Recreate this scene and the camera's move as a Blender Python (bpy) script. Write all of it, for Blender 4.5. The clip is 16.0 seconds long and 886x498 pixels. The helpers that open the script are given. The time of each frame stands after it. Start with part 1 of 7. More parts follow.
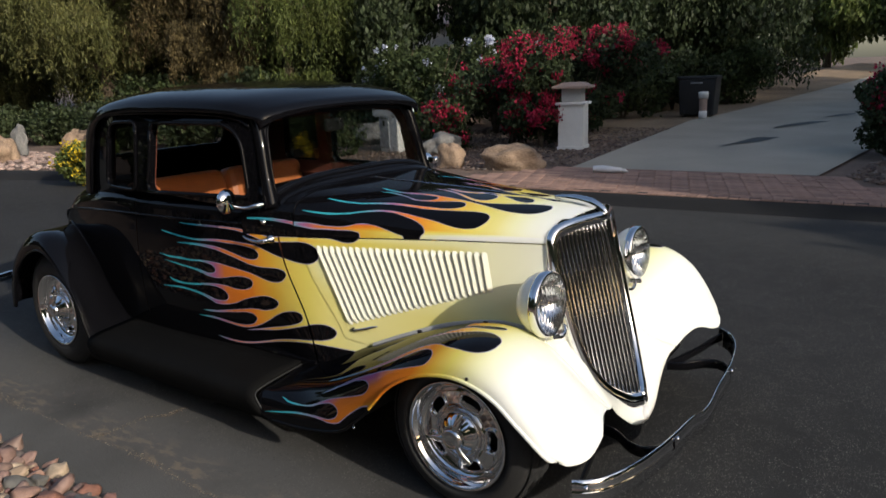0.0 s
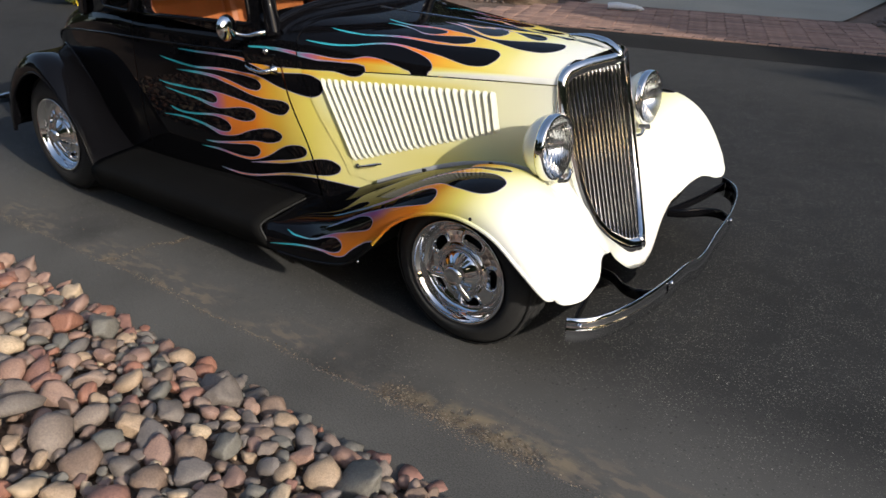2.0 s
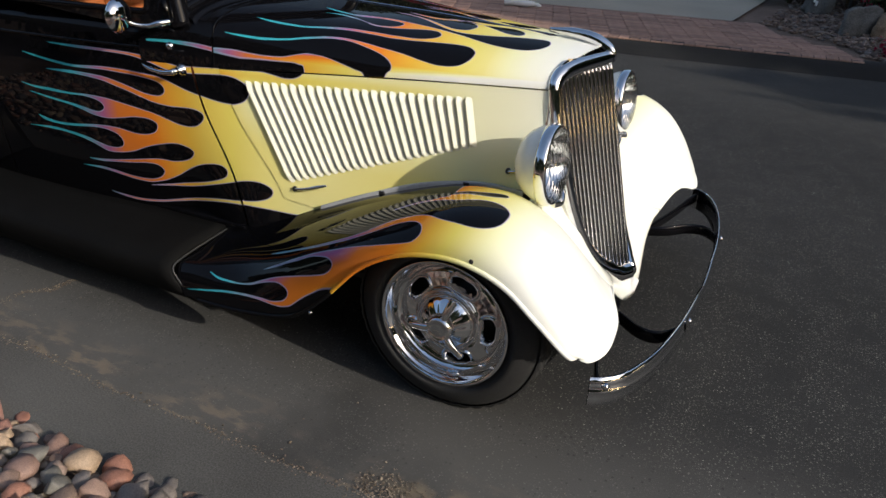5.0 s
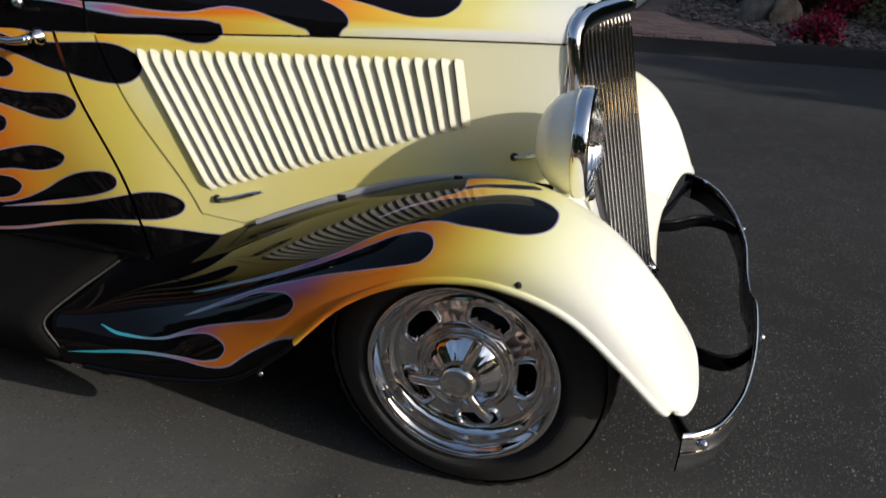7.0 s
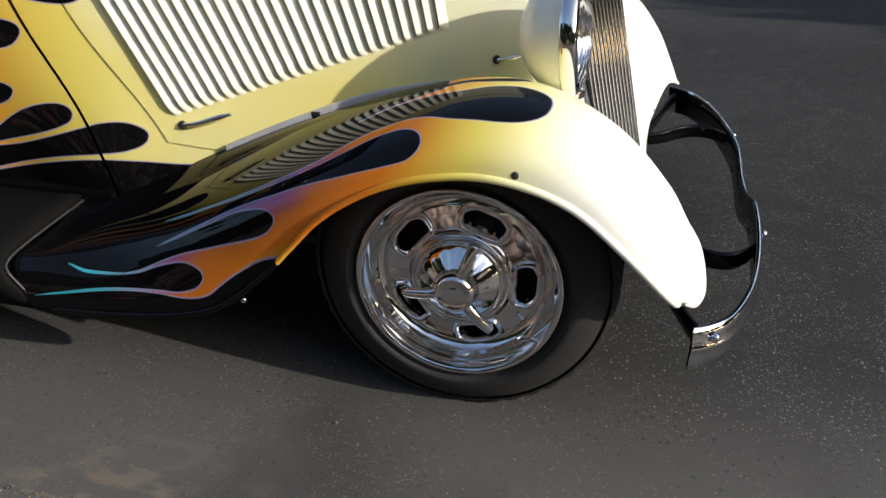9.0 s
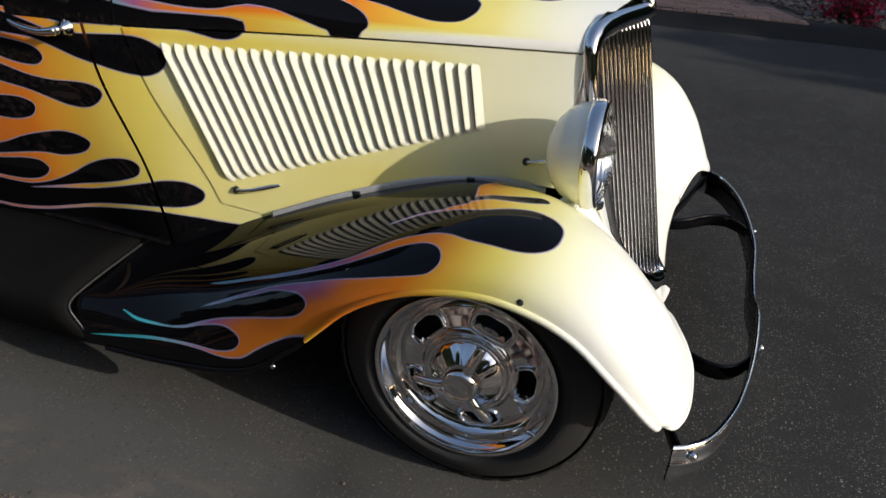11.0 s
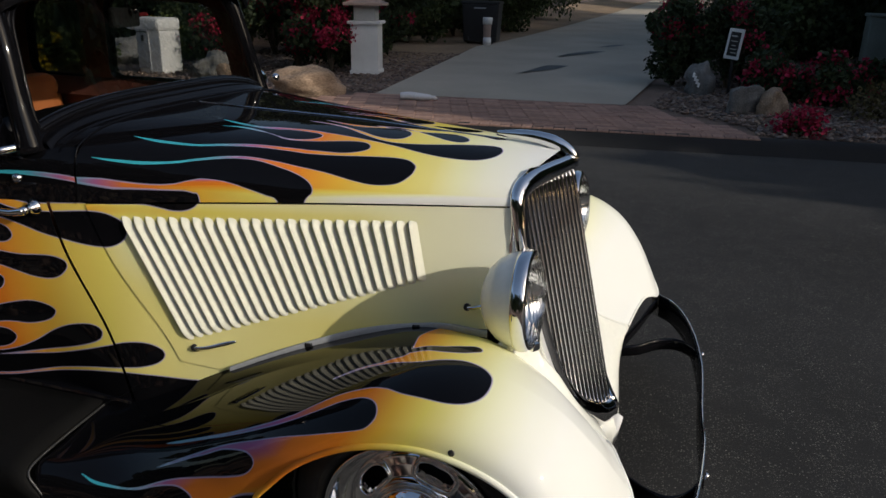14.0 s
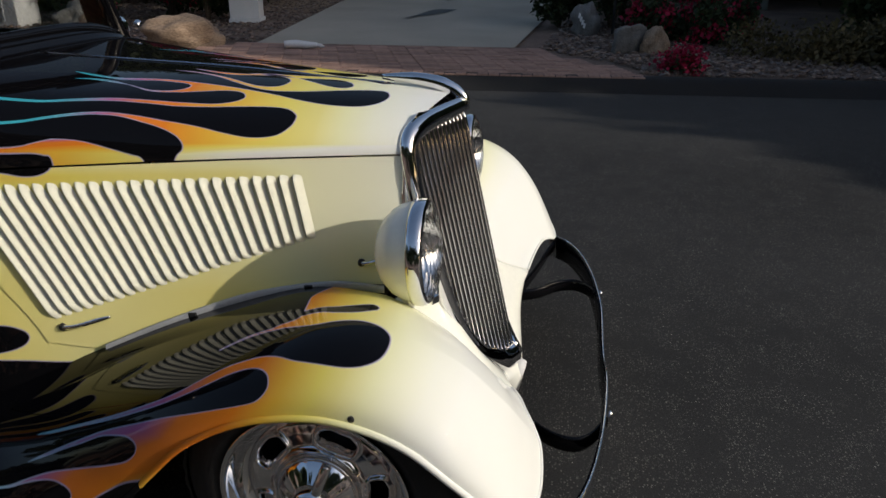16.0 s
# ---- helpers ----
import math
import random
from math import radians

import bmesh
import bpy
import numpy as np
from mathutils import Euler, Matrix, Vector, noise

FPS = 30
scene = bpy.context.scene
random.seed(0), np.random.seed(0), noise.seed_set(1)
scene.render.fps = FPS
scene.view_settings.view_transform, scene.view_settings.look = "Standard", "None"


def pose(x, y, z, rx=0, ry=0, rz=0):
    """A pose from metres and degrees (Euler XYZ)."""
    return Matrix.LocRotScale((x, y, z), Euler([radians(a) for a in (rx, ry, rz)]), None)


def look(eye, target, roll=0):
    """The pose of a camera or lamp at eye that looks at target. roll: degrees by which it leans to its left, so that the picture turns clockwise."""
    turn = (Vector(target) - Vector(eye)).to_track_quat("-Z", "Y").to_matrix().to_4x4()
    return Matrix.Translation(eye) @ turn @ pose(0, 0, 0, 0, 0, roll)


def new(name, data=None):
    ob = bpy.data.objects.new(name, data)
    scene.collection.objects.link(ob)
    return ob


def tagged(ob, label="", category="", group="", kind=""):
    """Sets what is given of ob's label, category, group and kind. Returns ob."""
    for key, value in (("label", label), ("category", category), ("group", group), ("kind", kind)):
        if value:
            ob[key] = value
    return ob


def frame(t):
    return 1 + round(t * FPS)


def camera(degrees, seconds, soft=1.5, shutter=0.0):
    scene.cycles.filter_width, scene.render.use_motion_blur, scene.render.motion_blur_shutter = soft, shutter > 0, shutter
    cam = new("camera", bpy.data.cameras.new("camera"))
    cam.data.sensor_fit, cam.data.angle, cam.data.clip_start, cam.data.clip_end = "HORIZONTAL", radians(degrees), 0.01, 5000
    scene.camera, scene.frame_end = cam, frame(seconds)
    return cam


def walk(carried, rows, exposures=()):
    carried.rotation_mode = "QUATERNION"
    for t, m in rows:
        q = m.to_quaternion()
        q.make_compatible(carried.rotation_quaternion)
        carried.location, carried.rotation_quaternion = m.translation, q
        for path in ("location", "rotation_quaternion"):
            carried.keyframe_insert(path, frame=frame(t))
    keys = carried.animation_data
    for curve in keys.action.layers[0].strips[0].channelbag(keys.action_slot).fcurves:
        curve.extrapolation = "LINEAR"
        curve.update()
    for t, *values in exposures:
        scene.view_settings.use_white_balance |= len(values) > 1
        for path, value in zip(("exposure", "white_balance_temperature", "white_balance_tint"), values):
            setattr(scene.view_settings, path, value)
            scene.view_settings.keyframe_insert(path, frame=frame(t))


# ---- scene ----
from collections import defaultdict

# The car's axes are the world's: x ahead of the front axle, y to its left, z up; metres.
cam = camera(62.1, 16.0, shutter=0.3)
PATH = [
    (0, (1.431, -2.877, 1.618), (0.288, -1.304, 1.15), -2.1),
    (0.5, (1.441, -2.883, 1.618), (0.31, -1.347, 1.017), -3.1),
    (1, (1.441, -2.885, 1.622), (0.322, -1.415, 0.856), -2.6),
    (1.5, (1.441, -2.893, 1.622), (0.339, -1.449, 0.786), -1.2),
    (2, (1.413, -2.885, 1.622), (0.35, -1.436, 0.743), -0.1),
    (2.5, (1.333, -2.846, 1.606), (0.361, -1.358, 0.69), 1.5),
    (3, (1.184, -2.736, 1.552), (0.199, -1.243, 0.657), 1.6),
    (3.5, (1.007, -2.652, 1.53), (0.058, -1.116, 0.67), 1.4),
    (3.7, (0.987, -2.64, 1.514), (0.057, -1.086, 0.665), 1.0),
    (5.8, (0.613, -2.479, 1.498), (-0.074, -0.822, 0.614), 2.3),
    (6, (0.554, -2.404, 1.431), (-0.131, -0.726, 0.585), 1.6),
    (6.5, (0.415, -2.207, 1.336), (-0.272, -0.506, 0.539), 1.0),
    (7, (0.31, -2.141, 1.223), (-0.187, -0.399, 0.377), 2.5),
    (7.5, (0.245, -2.133, 1.101), (-0.206, -0.405, 0.201), 1.5),
    (8, (0.246, -2.115, 1.068), (-0.17, -0.401, 0.124), 0.1),
    (8.2, (0.254, -2.111, 1.061), (-0.167, -0.395, 0.124), -0.4),
    (10.3, (0.304, -2.113, 1.215), (-0.169, -0.421, 0.259), 1.6),
    (10.5, (0.313, -2.119, 1.251), (-0.177, -0.431, 0.295), 3.1),
    (11, (0.327, -2.134, 1.341), (-0.2, -0.454, 0.393), 4.1),
    (11.5, (0.372, -2.125, 1.408), (-0.23, -0.431, 0.532), 2.5),
    (12, (0.402, -2.113, 1.433), (-0.233, -0.388, 0.644), 1.7),
    (12.5, (0.423, -2.115, 1.462), (-0.261, -0.372, 0.758), 0.4),
    (13, (0.462, -2.148, 1.465), (-0.113, -0.354, 0.794), 1.4),
    (13.5, (0.466, -2.165, 1.463), (-0.093, -0.362, 0.803), 1.0),
    (14, (0.466, -2.157, 1.465), (-0.095, -0.353, 0.806), 1.0),
    (14.5, (0.478, -2.164, 1.455), (-0.074, -0.374, 0.755), 0.7),
    (15, (0.519, -2.165, 1.446), (0.032, -0.368, 0.714), 0.2),
    (15.5, (0.535, -2.14, 1.432), (0.162, -0.347, 0.627), -0.0),
    (16, (0.463, -2.064, 1.435), (0.177, -0.245, 0.654), 0.6),
]
walk(cam, [(t, look(eye, target, roll)) for t, eye, target, roll in PATH], exposures=[(0, 0.16), (1, 0.16), (2, 0.42), (3.5, 0.42), (6.4, 0.06), (7, 0.08), (8, 0.52), (10.4, 0.48), (11, 0.12), (12.5, -0.22), (15, -0.29), (16, -0.26)])

# ---- world and light ----
SUN = Vector((0.885, -0.165, 0.405)).normalized()
world = bpy.data.worlds.new("sky")
scene.world = world
world.use_nodes = True
wt = world.node_tree
sky = wt.nodes.new("ShaderNodeTexSky")
sky.sky_type, sky.sun_disc = "NISHITA", False
sky.dust_density, sky.ozone_density = 2.0, 0.8
sky.sun_elevation = math.asin(SUN.z)
sky.sun_rotation = math.atan2(SUN.x, SUN.y)
wt.links.new(sky.outputs[0], wt.nodes["Background"].inputs[0])
wt.nodes["Background"].inputs[1].default_value = 0.15
sun = new("sun", bpy.data.lights.new("sun", "SUN"))
sun.data.energy, sun.data.angle, sun.data.color = 3.2, radians(0.6), (1.0, 0.92, 0.81)
sun.matrix_world = look(SUN * 60, (0, 0, 0))
scene.view_settings.exposure = 0.0

# ---- tools ----
def link(nt, a, b):
    nt.links.new(a, b)


def material(name, color, rough=0.6, metal=0.0, vary=0.25, scale=6.0, bump=0.15, fine=90.0, coat=0.0, color2=None, random_tint=0.0, island=False, spec=0.5, bump_dist=0.01, trans=0.0):
    """A surface with two scales of variation in colour and relief."""
    m = bpy.data.materials.new(name)
    m.use_nodes = True
    nt = m.node_tree
    p = nt.nodes["Principled BSDF"]
    p.inputs["Roughness"].default_value = rough
    p.inputs["Metallic"].default_value = metal
    p.inputs["Coat Weight"].default_value = coat
    p.inputs["Coat Roughness"].default_value = 0.03
    p.inputs["Coat IOR"].default_value = 1.42
    p.inputs["Specular IOR Level"].default_value = spec
    co = nt.nodes.new("ShaderNodeTexCoord")
    n1 = nt.nodes.new("ShaderNodeTexNoise")
    n1.inputs["Scale"].default_value, n1.inputs["Detail"].default_value = scale, 5
    n2 = nt.nodes.new("ShaderNodeTexNoise")
    n2.inputs["Scale"].default_value, n2.inputs["Detail"].default_value = fine, 3
    for n in (n1, n2):
        link(nt, co.outputs["Object"], n.inputs["Vector"])
    add = nt.nodes.new("ShaderNodeMath")
    add.operation = "ADD"
    link(nt, n1.outputs["Fac"], add.inputs[0])
    link(nt, n2.outputs["Fac"], add.inputs[1])
    half = nt.nodes.new("ShaderNodeMath")
    half.operation, half.inputs[1].default_value = "MULTIPLY", 0.5
    link(nt, add.outputs[0], half.inputs[0])
    ramp = nt.nodes.new("ShaderNodeValToRGB")
    c2 = color2 or tuple(c * (1 + vary) for c in color)
    c1 = tuple(c * (1 - vary) for c in color) if not color2 else color
    ramp.color_ramp.elements[0].position, ramp.color_ramp.elements[1].position = 0.36, 0.64
    ramp.color_ramp.elements[0].color, ramp.color_ramp.elements[1].color = (*c1, 1), (*c2, 1)
    link(nt, half.outputs[0], ramp.inputs[0])
    out = ramp.outputs[0]
    if random_tint or island:
        src = nt.nodes.new("ShaderNodeNewGeometry").outputs["Random Per Island"] if island else nt.nodes.new("ShaderNodeObjectInfo").outputs["Random"]
        r2 = nt.nodes.new("ShaderNodeMapRange")
        r2.inputs["To Min"].default_value, r2.inputs["To Max"].default_value = 1 - random_tint, 1 + random_tint
        link(nt, src, r2.inputs["Value"])
        mul = nt.nodes.new("ShaderNodeVectorMath")
        mul.operation = "SCALE"
        link(nt, out, mul.inputs[0])
        link(nt, r2.outputs[0], mul.inputs["Scale"])
        out = mul.outputs[0]
    link(nt, out, p.inputs["Base Color"])
    if bump:
        b = nt.nodes.new("ShaderNodeBump")
        b.inputs["Strength"].default_value, b.inputs["Distance"].default_value = bump, bump_dist
        link(nt, half.outputs[0], b.inputs["Height"])
        link(nt, b.outputs[0], p.inputs["Normal"])
    if trans:
        t = nt.nodes.new("ShaderNodeBsdfTranslucent")
        link(nt, out, t.inputs["Color"])
        mix = nt.nodes.new("ShaderNodeMixShader")
        mix.inputs[0].default_value = trans
        link(nt, p.outputs[0], mix.inputs[1])
        link(nt, t.outputs[0], mix.inputs[2])
        link(nt, mix.outputs[0], nt.nodes["Material Output"].inputs["Surface"])
    return m


def palette(name, colors, rough=0.75, fine=60.0, bump=0.3, island=False, vary=0.42):
    """A surface whose pieces each take one of several colours."""
    m = material(name, (0.5, 0.5, 0.5), rough, vary=vary, scale=16, fine=fine, bump=bump)
    nt = m.node_tree
    p = nt.nodes["Principled BSDF"]
    old = p.inputs["Base Color"].links[0].from_socket
    src = nt.nodes.new("ShaderNodeNewGeometry").outputs["Random Per Island"] if island else nt.nodes.new("ShaderNodeObjectInfo").outputs["Random"]
    ramp = nt.nodes.new("ShaderNodeValToRGB")
    ramp.color_ramp.interpolation = "CONSTANT"
    els = ramp.color_ramp.elements
    els[0].position, els[0].color = 0.0, (*colors[0], 1)
    els[1].position, els[1].color = (len(colors) - 1) / len(colors), (*colors[-1], 1)
    for i in range(1, len(colors) - 1):
        els.new(i / len(colors)).color = (*colors[i], 1)
    link(nt, src, ramp.inputs[0])
    mul = nt.nodes.new("ShaderNodeMix")
    mul.data_type, mul.blend_type = "RGBA", "MULTIPLY"
    mul.inputs[0].default_value = 1.0
    link(nt, ramp.outputs[0], mul.inputs[6])
    gain = nt.nodes.new("ShaderNodeVectorMath")
    gain.operation = "SCALE"
    gain.inputs["Scale"].default_value = 2.0
    link(nt, old, gain.inputs[0])
    link(nt, gain.outputs[0], mul.inputs[7])
    link(nt, mul.outputs[2], p.inputs["Base Color"])
    return m


def curve_at(table, x):
    """A smooth line through rows (x, value...) in rising x."""
    t = np.asarray(table, float)
    x = np.asarray(x, float)
    k = np.clip(np.searchsorted(t[:, 0], x) - 1, 0, len(t) - 2)
    slopes = np.gradient(t[:, 1:], t[:, 0], axis=0)
    h = (t[k + 1, 0] - t[k, 0])[..., None]
    s = np.clip((x - t[k, 0])[..., None] / h, 0, 1)
    y = (2 * s**3 - 3 * s**2 + 1) * t[k, 1:] + (s**3 - 2 * s**2 + s) * h * slopes[k] + (3 * s**2 - 2 * s**3) * t[k + 1, 1:] + (s**3 - s**2) * h * slopes[k + 1]
    return y[..., 0] if y.shape[-1] == 1 else y


def along(points, n):
    """n points on a smooth line through a few points."""
    p = np.asarray(points, float)
    return curve_at(np.c_[np.arange(len(p)), p], np.linspace(0, len(p) - 1, n))


def link_mesh(name, me, mat, parent=None, label="", smooth=True):
    if smooth:
        me.polygons.foreach_set("use_smooth", [True] * len(me.polygons))
    if mat:
        me.materials.append(mat)
    ob = new(name, me)
    if parent:
        ob.parent = parent
    if label:
        ob["label"] = label
    return ob


def sheet(name, P, mat, parent=None, label="", close_u=False, close_v=False, thick=0.0, flip=False):
    """A mesh through a grid of points P[u, v]."""
    nu, nv = P.shape[:2]
    iu = np.arange(nu if close_u else nu - 1)
    iv = np.arange(nv if close_v else nv - 1)
    a, b = np.meshgrid(iu, iv, indexing="ij")
    a2, b2 = (a + 1) % nu, (b + 1) % nv
    q = np.stack([a * nv + b, a2 * nv + b, a2 * nv + b2, a * nv + b2], -1).reshape(-1, 4)
    if flip:
        q = q[:, ::-1]
    me = quads(name, P.reshape(-1, 3), q)
    ob = link_mesh(name, me, mat, parent, label)
    if thick:
        s = ob.modifiers.new("thickness", "SOLIDIFY")
        s.thickness, s.offset = thick, -1
    return ob


def quads(name, verts, faces):
    me = bpy.data.meshes.new(name)
    n, k = len(faces), faces.shape[1]
    me.vertices.add(len(verts))
    me.vertices.foreach_set("co", np.ascontiguousarray(verts, np.float32).ravel())
    me.loops.add(n * k)
    me.loops.foreach_set("vertex_index", np.ascontiguousarray(faces, np.int32).ravel())
    me.polygons.add(n)
    me.polygons.foreach_set("loop_start", np.arange(0, n * k, k, dtype=np.int32))
    me.update(calc_edges=True)
    return me


def tube(name, points, radius, mat, parent=None, label="", n=40, sides=10, closed=False, flat=1.0, up=(0, 0, 1)):
    """A bar along a smooth line; radius may be a list along it; flat squeezes it across 'up'."""
    p = along(points + points[:1] if closed else points, n)
    if closed:
        p = p[:-1]
    d = np.gradient(p, axis=0) if not closed else np.roll(p, -1, 0) - np.roll(p, 1, 0)
    d /= np.linalg.norm(d, axis=1)[:, None] + 1e-9
    side = np.cross(d, np.asarray(up, float))
    side /= np.linalg.norm(side, axis=1)[:, None] + 1e-9
    top = np.cross(side, d)
    r = np.interp(np.linspace(0, 1, len(p)), np.linspace(0, 1, np.size(radius)), np.atleast_1d(radius))
    a = np.linspace(0, 2 * np.pi, sides, endpoint=False)
    P = p[:, None] + r[:, None, None] * (np.cos(a)[None, :, None] * side[:, None] * flat + np.sin(a)[None, :, None] * top[:, None])
    if not closed:
        P = np.concatenate([p[:1, None].repeat(sides, 1), P, p[-1:, None].repeat(sides, 1)])
    return sheet(name, P, mat, parent, label, close_u=closed, close_v=True)


def lathe(name, profile, centre, axis, mat, parent=None, label="", n=48, start=(0, 0, 1)):
    """A turned shape: profile rows (distance along the axis, radius)."""
    axis = Vector(axis).normalized()
    if abs(axis.dot(Vector(start))) > 0.99:
        start = (1, 0, 0)
    e1 = (Vector(start) - axis * axis.dot(Vector(start))).normalized()
    e2 = axis.cross(e1)
    a = np.linspace(0, 2 * np.pi, n, endpoint=False)
    ring = np.cos(a)[:, None] * np.array(e1) + np.sin(a)[:, None] * np.array(e2)
    pr = np.asarray(profile, float)
    P = np.asarray(centre, float) + pr[:, 0, None, None] * np.array(axis) + pr[:, 1, None, None] * ring[None]
    return sheet(name, P, mat, parent, label, close_v=True)


def from_bm(name, bm, mat, parent=None, label="", smooth=False):
    me = bpy.data.meshes.new(name)
    bmesh.ops.recalc_face_normals(bm, faces=bm.faces)
    bm.to_mesh(me)
    bm.free()
    return link_mesh(name, me, mat, parent, label, smooth)


def block(name, size, centre, mat, parent=None, label="", bevel=0.01, turn=(0, 0, 0), taper=1.0, segments=2):
    bm = bmesh.new()
    bmesh.ops.create_cube(bm, size=1)
    for v in bm.verts:
        k = taper if v.co.z > 0 else 1.0
        v.co = Vector((v.co.x * size[0] * k, v.co.y * size[1] * k, v.co.z * size[2]))
    if bevel:
        bmesh.ops.bevel(bm, geom=bm.edges, offset=bevel, segments=segments, affect="EDGES", profile=0.6)
    bm.transform(pose(*centre, *turn))
    return from_bm(name, bm, mat, parent, label)


def plate(name, outline, holes, place, mat, parent=None, label="", thick=0.02, inward=(0, 1, 0), smooth=False):
    """A flat outline with openings, laid in space by place(u, v), with thickness."""
    bm = bmesh.new()
    edges = []
    for loop in [outline, *holes]:
        vs = [bm.verts.new((u, v, 0)) for u, v in loop]
        edges += [bm.edges.new((vs[i], vs[(i + 1) % len(vs)])) for i in range(len(vs))]
    bmesh.ops.triangle_fill(bm, edges=edges, use_beauty=True, use_dissolve=False)
    for v in bm.verts:
        v.co = Vector(place(v.co.x, v.co.y))
    out = bmesh.ops.extrude_face_region(bm, geom=bm.faces[:])
    shift = Vector(inward) * thick
    for v in out["geom"]:
        if isinstance(v, bmesh.types.BMVert):
            v.co += shift
    return from_bm(name, bm, mat, parent, label, smooth)


def rounded(corners, r, n=6):
    """A closed outline with rounded corners."""
    out = []
    m = len(corners)
    for i in range(m):
        p, c, q = (Vector(corners[(i + k) % m]) for k in (-1, 0, 1))
        rr = r[i] if isinstance(r, (list, tuple)) else r
        a, b = c + (p - c).normalized() * rr, c + (q - c).normalized() * rr
        for k in range(n + 1):
            t = k / n
            out.append(tuple((1 - t) ** 2 * a + 2 * t * (1 - t) * c + t * t * b))
    return out


def thing(name, label, category, group="", kind="", at=(0, 0, 0)):
    ob = new(name)
    ob.matrix_basis = Matrix.Translation(at)
    return tagged(ob, label, category, group, kind)

# ---- materials ----
M = {}
M["kerb"] = material("kerb_asphalt", (0.010, 0.010, 0.0105), 0.9, scale=2, fine=180, bump=0.5)
M["concrete"] = material("concrete", (0.40, 0.355, 0.28), 0.85, scale=0.7, fine=120, vary=0.18, bump=0.15)
M["earth"] = material("earth", (0.16, 0.11, 0.082), 0.95, scale=1.5, fine=50, vary=0.5, bump=0.6, bump_dist=0.03)
M["dry_earth"] = material("dry_earth", (0.24, 0.17, 0.105), 0.95, scale=0.8, fine=30, vary=0.35, bump=0.5, bump_dist=0.03)
M["white_plaster"] = material("white_plaster", (0.72, 0.72, 0.70), 0.8, scale=3, fine=70, vary=0.10, bump=0.25)
M["bark"] = material("bark", (0.10, 0.075, 0.05), 0.95, scale=5, fine=30, vary=0.4, bump=0.8, bump_dist=0.04)
M["stone"] = material("tan_stone", (0.30, 0.21, 0.14), 0.85, scale=3, fine=25, vary=0.4, bump=0.6, bump_dist=0.03)
M["grey_stone"] = material("grey_stone", (0.17, 0.165, 0.155), 0.85, scale=3, fine=25, vary=0.35, bump=0.6, bump_dist=0.03)
M["chrome"] = material("chrome", (0.78, 0.78, 0.79), 0.06, 1.0, vary=0.03, bump=0.0)
M["dull_chrome"] = material("dull_chrome", (0.55, 0.55, 0.56), 0.2, 1.0, vary=0.08, bump=0.02)
M["rubber"] = material("rubber", (0.018, 0.018, 0.018), 0.75, scale=8, fine=120, vary=0.2, bump=0.1)
M["mat_rubber"] = material("board_rubber", (0.007, 0.007, 0.007), 0.65, spec=0.04, scale=8, fine=200, vary=0.2, bump=0.15)
M["black"] = material("black_paint", (0.004, 0.004, 0.005), 0.3, coat=0.6, vary=0.1, bump=0.0, spec=0.0)
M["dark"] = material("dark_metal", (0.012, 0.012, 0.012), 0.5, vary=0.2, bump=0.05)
M["leather"] = material("tan_leather", (0.42, 0.13, 0.035), 0.5, scale=5, fine=220, vary=0.18, bump=0.2, bump_dist=0.002)
M["trim"] = material("brown_trim", (0.10, 0.03, 0.018), 0.6, scale=6, fine=200, vary=0.2, bump=0.1)
M["cream"] = material("cream_paint", (0.85, 0.85, 0.76), 0.3, coat=1.0, spec=0.0, vary=0.03, bump=0.0)
# hood paint lightened for the louvres: sun on the blades is in this colour
M["louvre_sunlit_paint"] = material("louvre_sunlit_paint", (0.86, 0.85, 0.70), 0.3, coat=1.0, spec=0.0, vary=0.03, bump=0.0)
M["board_trim"] = material("board_trim", (0.05, 0.05, 0.05), 0.35, 0.3, vary=0.2, bump=0.02)
M["reflector"] = material("reflector", (0.9, 0.9, 0.9), 0.08, 1.0, vary=0.02, bump=0.0)


def glass_material(name, tint=(0.93, 0.96, 0.95), rough=0.0, ribs=0.0):
    m = bpy.data.materials.new(name)
    m.use_nodes = True
    p = m.node_tree.nodes["Principled BSDF"]
    p.inputs["Base Color"].default_value = (*tint, 1)
    p.inputs["Transmission Weight"].default_value = 1.0
    p.inputs["Roughness"].default_value = rough
    p.inputs["IOR"].default_value = 1.45
    if ribs:
        nt = m.node_tree
        co = nt.nodes.new("ShaderNodeTexCoord")
        w = nt.nodes.new("ShaderNodeTexWave")
        w.bands_direction = "Y"
        w.inputs["Scale"].default_value = ribs
        link(nt, co.outputs["Object"], w.inputs["Vector"])
        b = nt.nodes.new("ShaderNodeBump")
        b.inputs["Strength"].default_value, b.inputs["Distance"].default_value = 0.5, 0.004
        link(nt, w.outputs["Fac"], b.inputs["Height"])
        link(nt, b.outputs[0], p.inputs["Normal"])
    return m


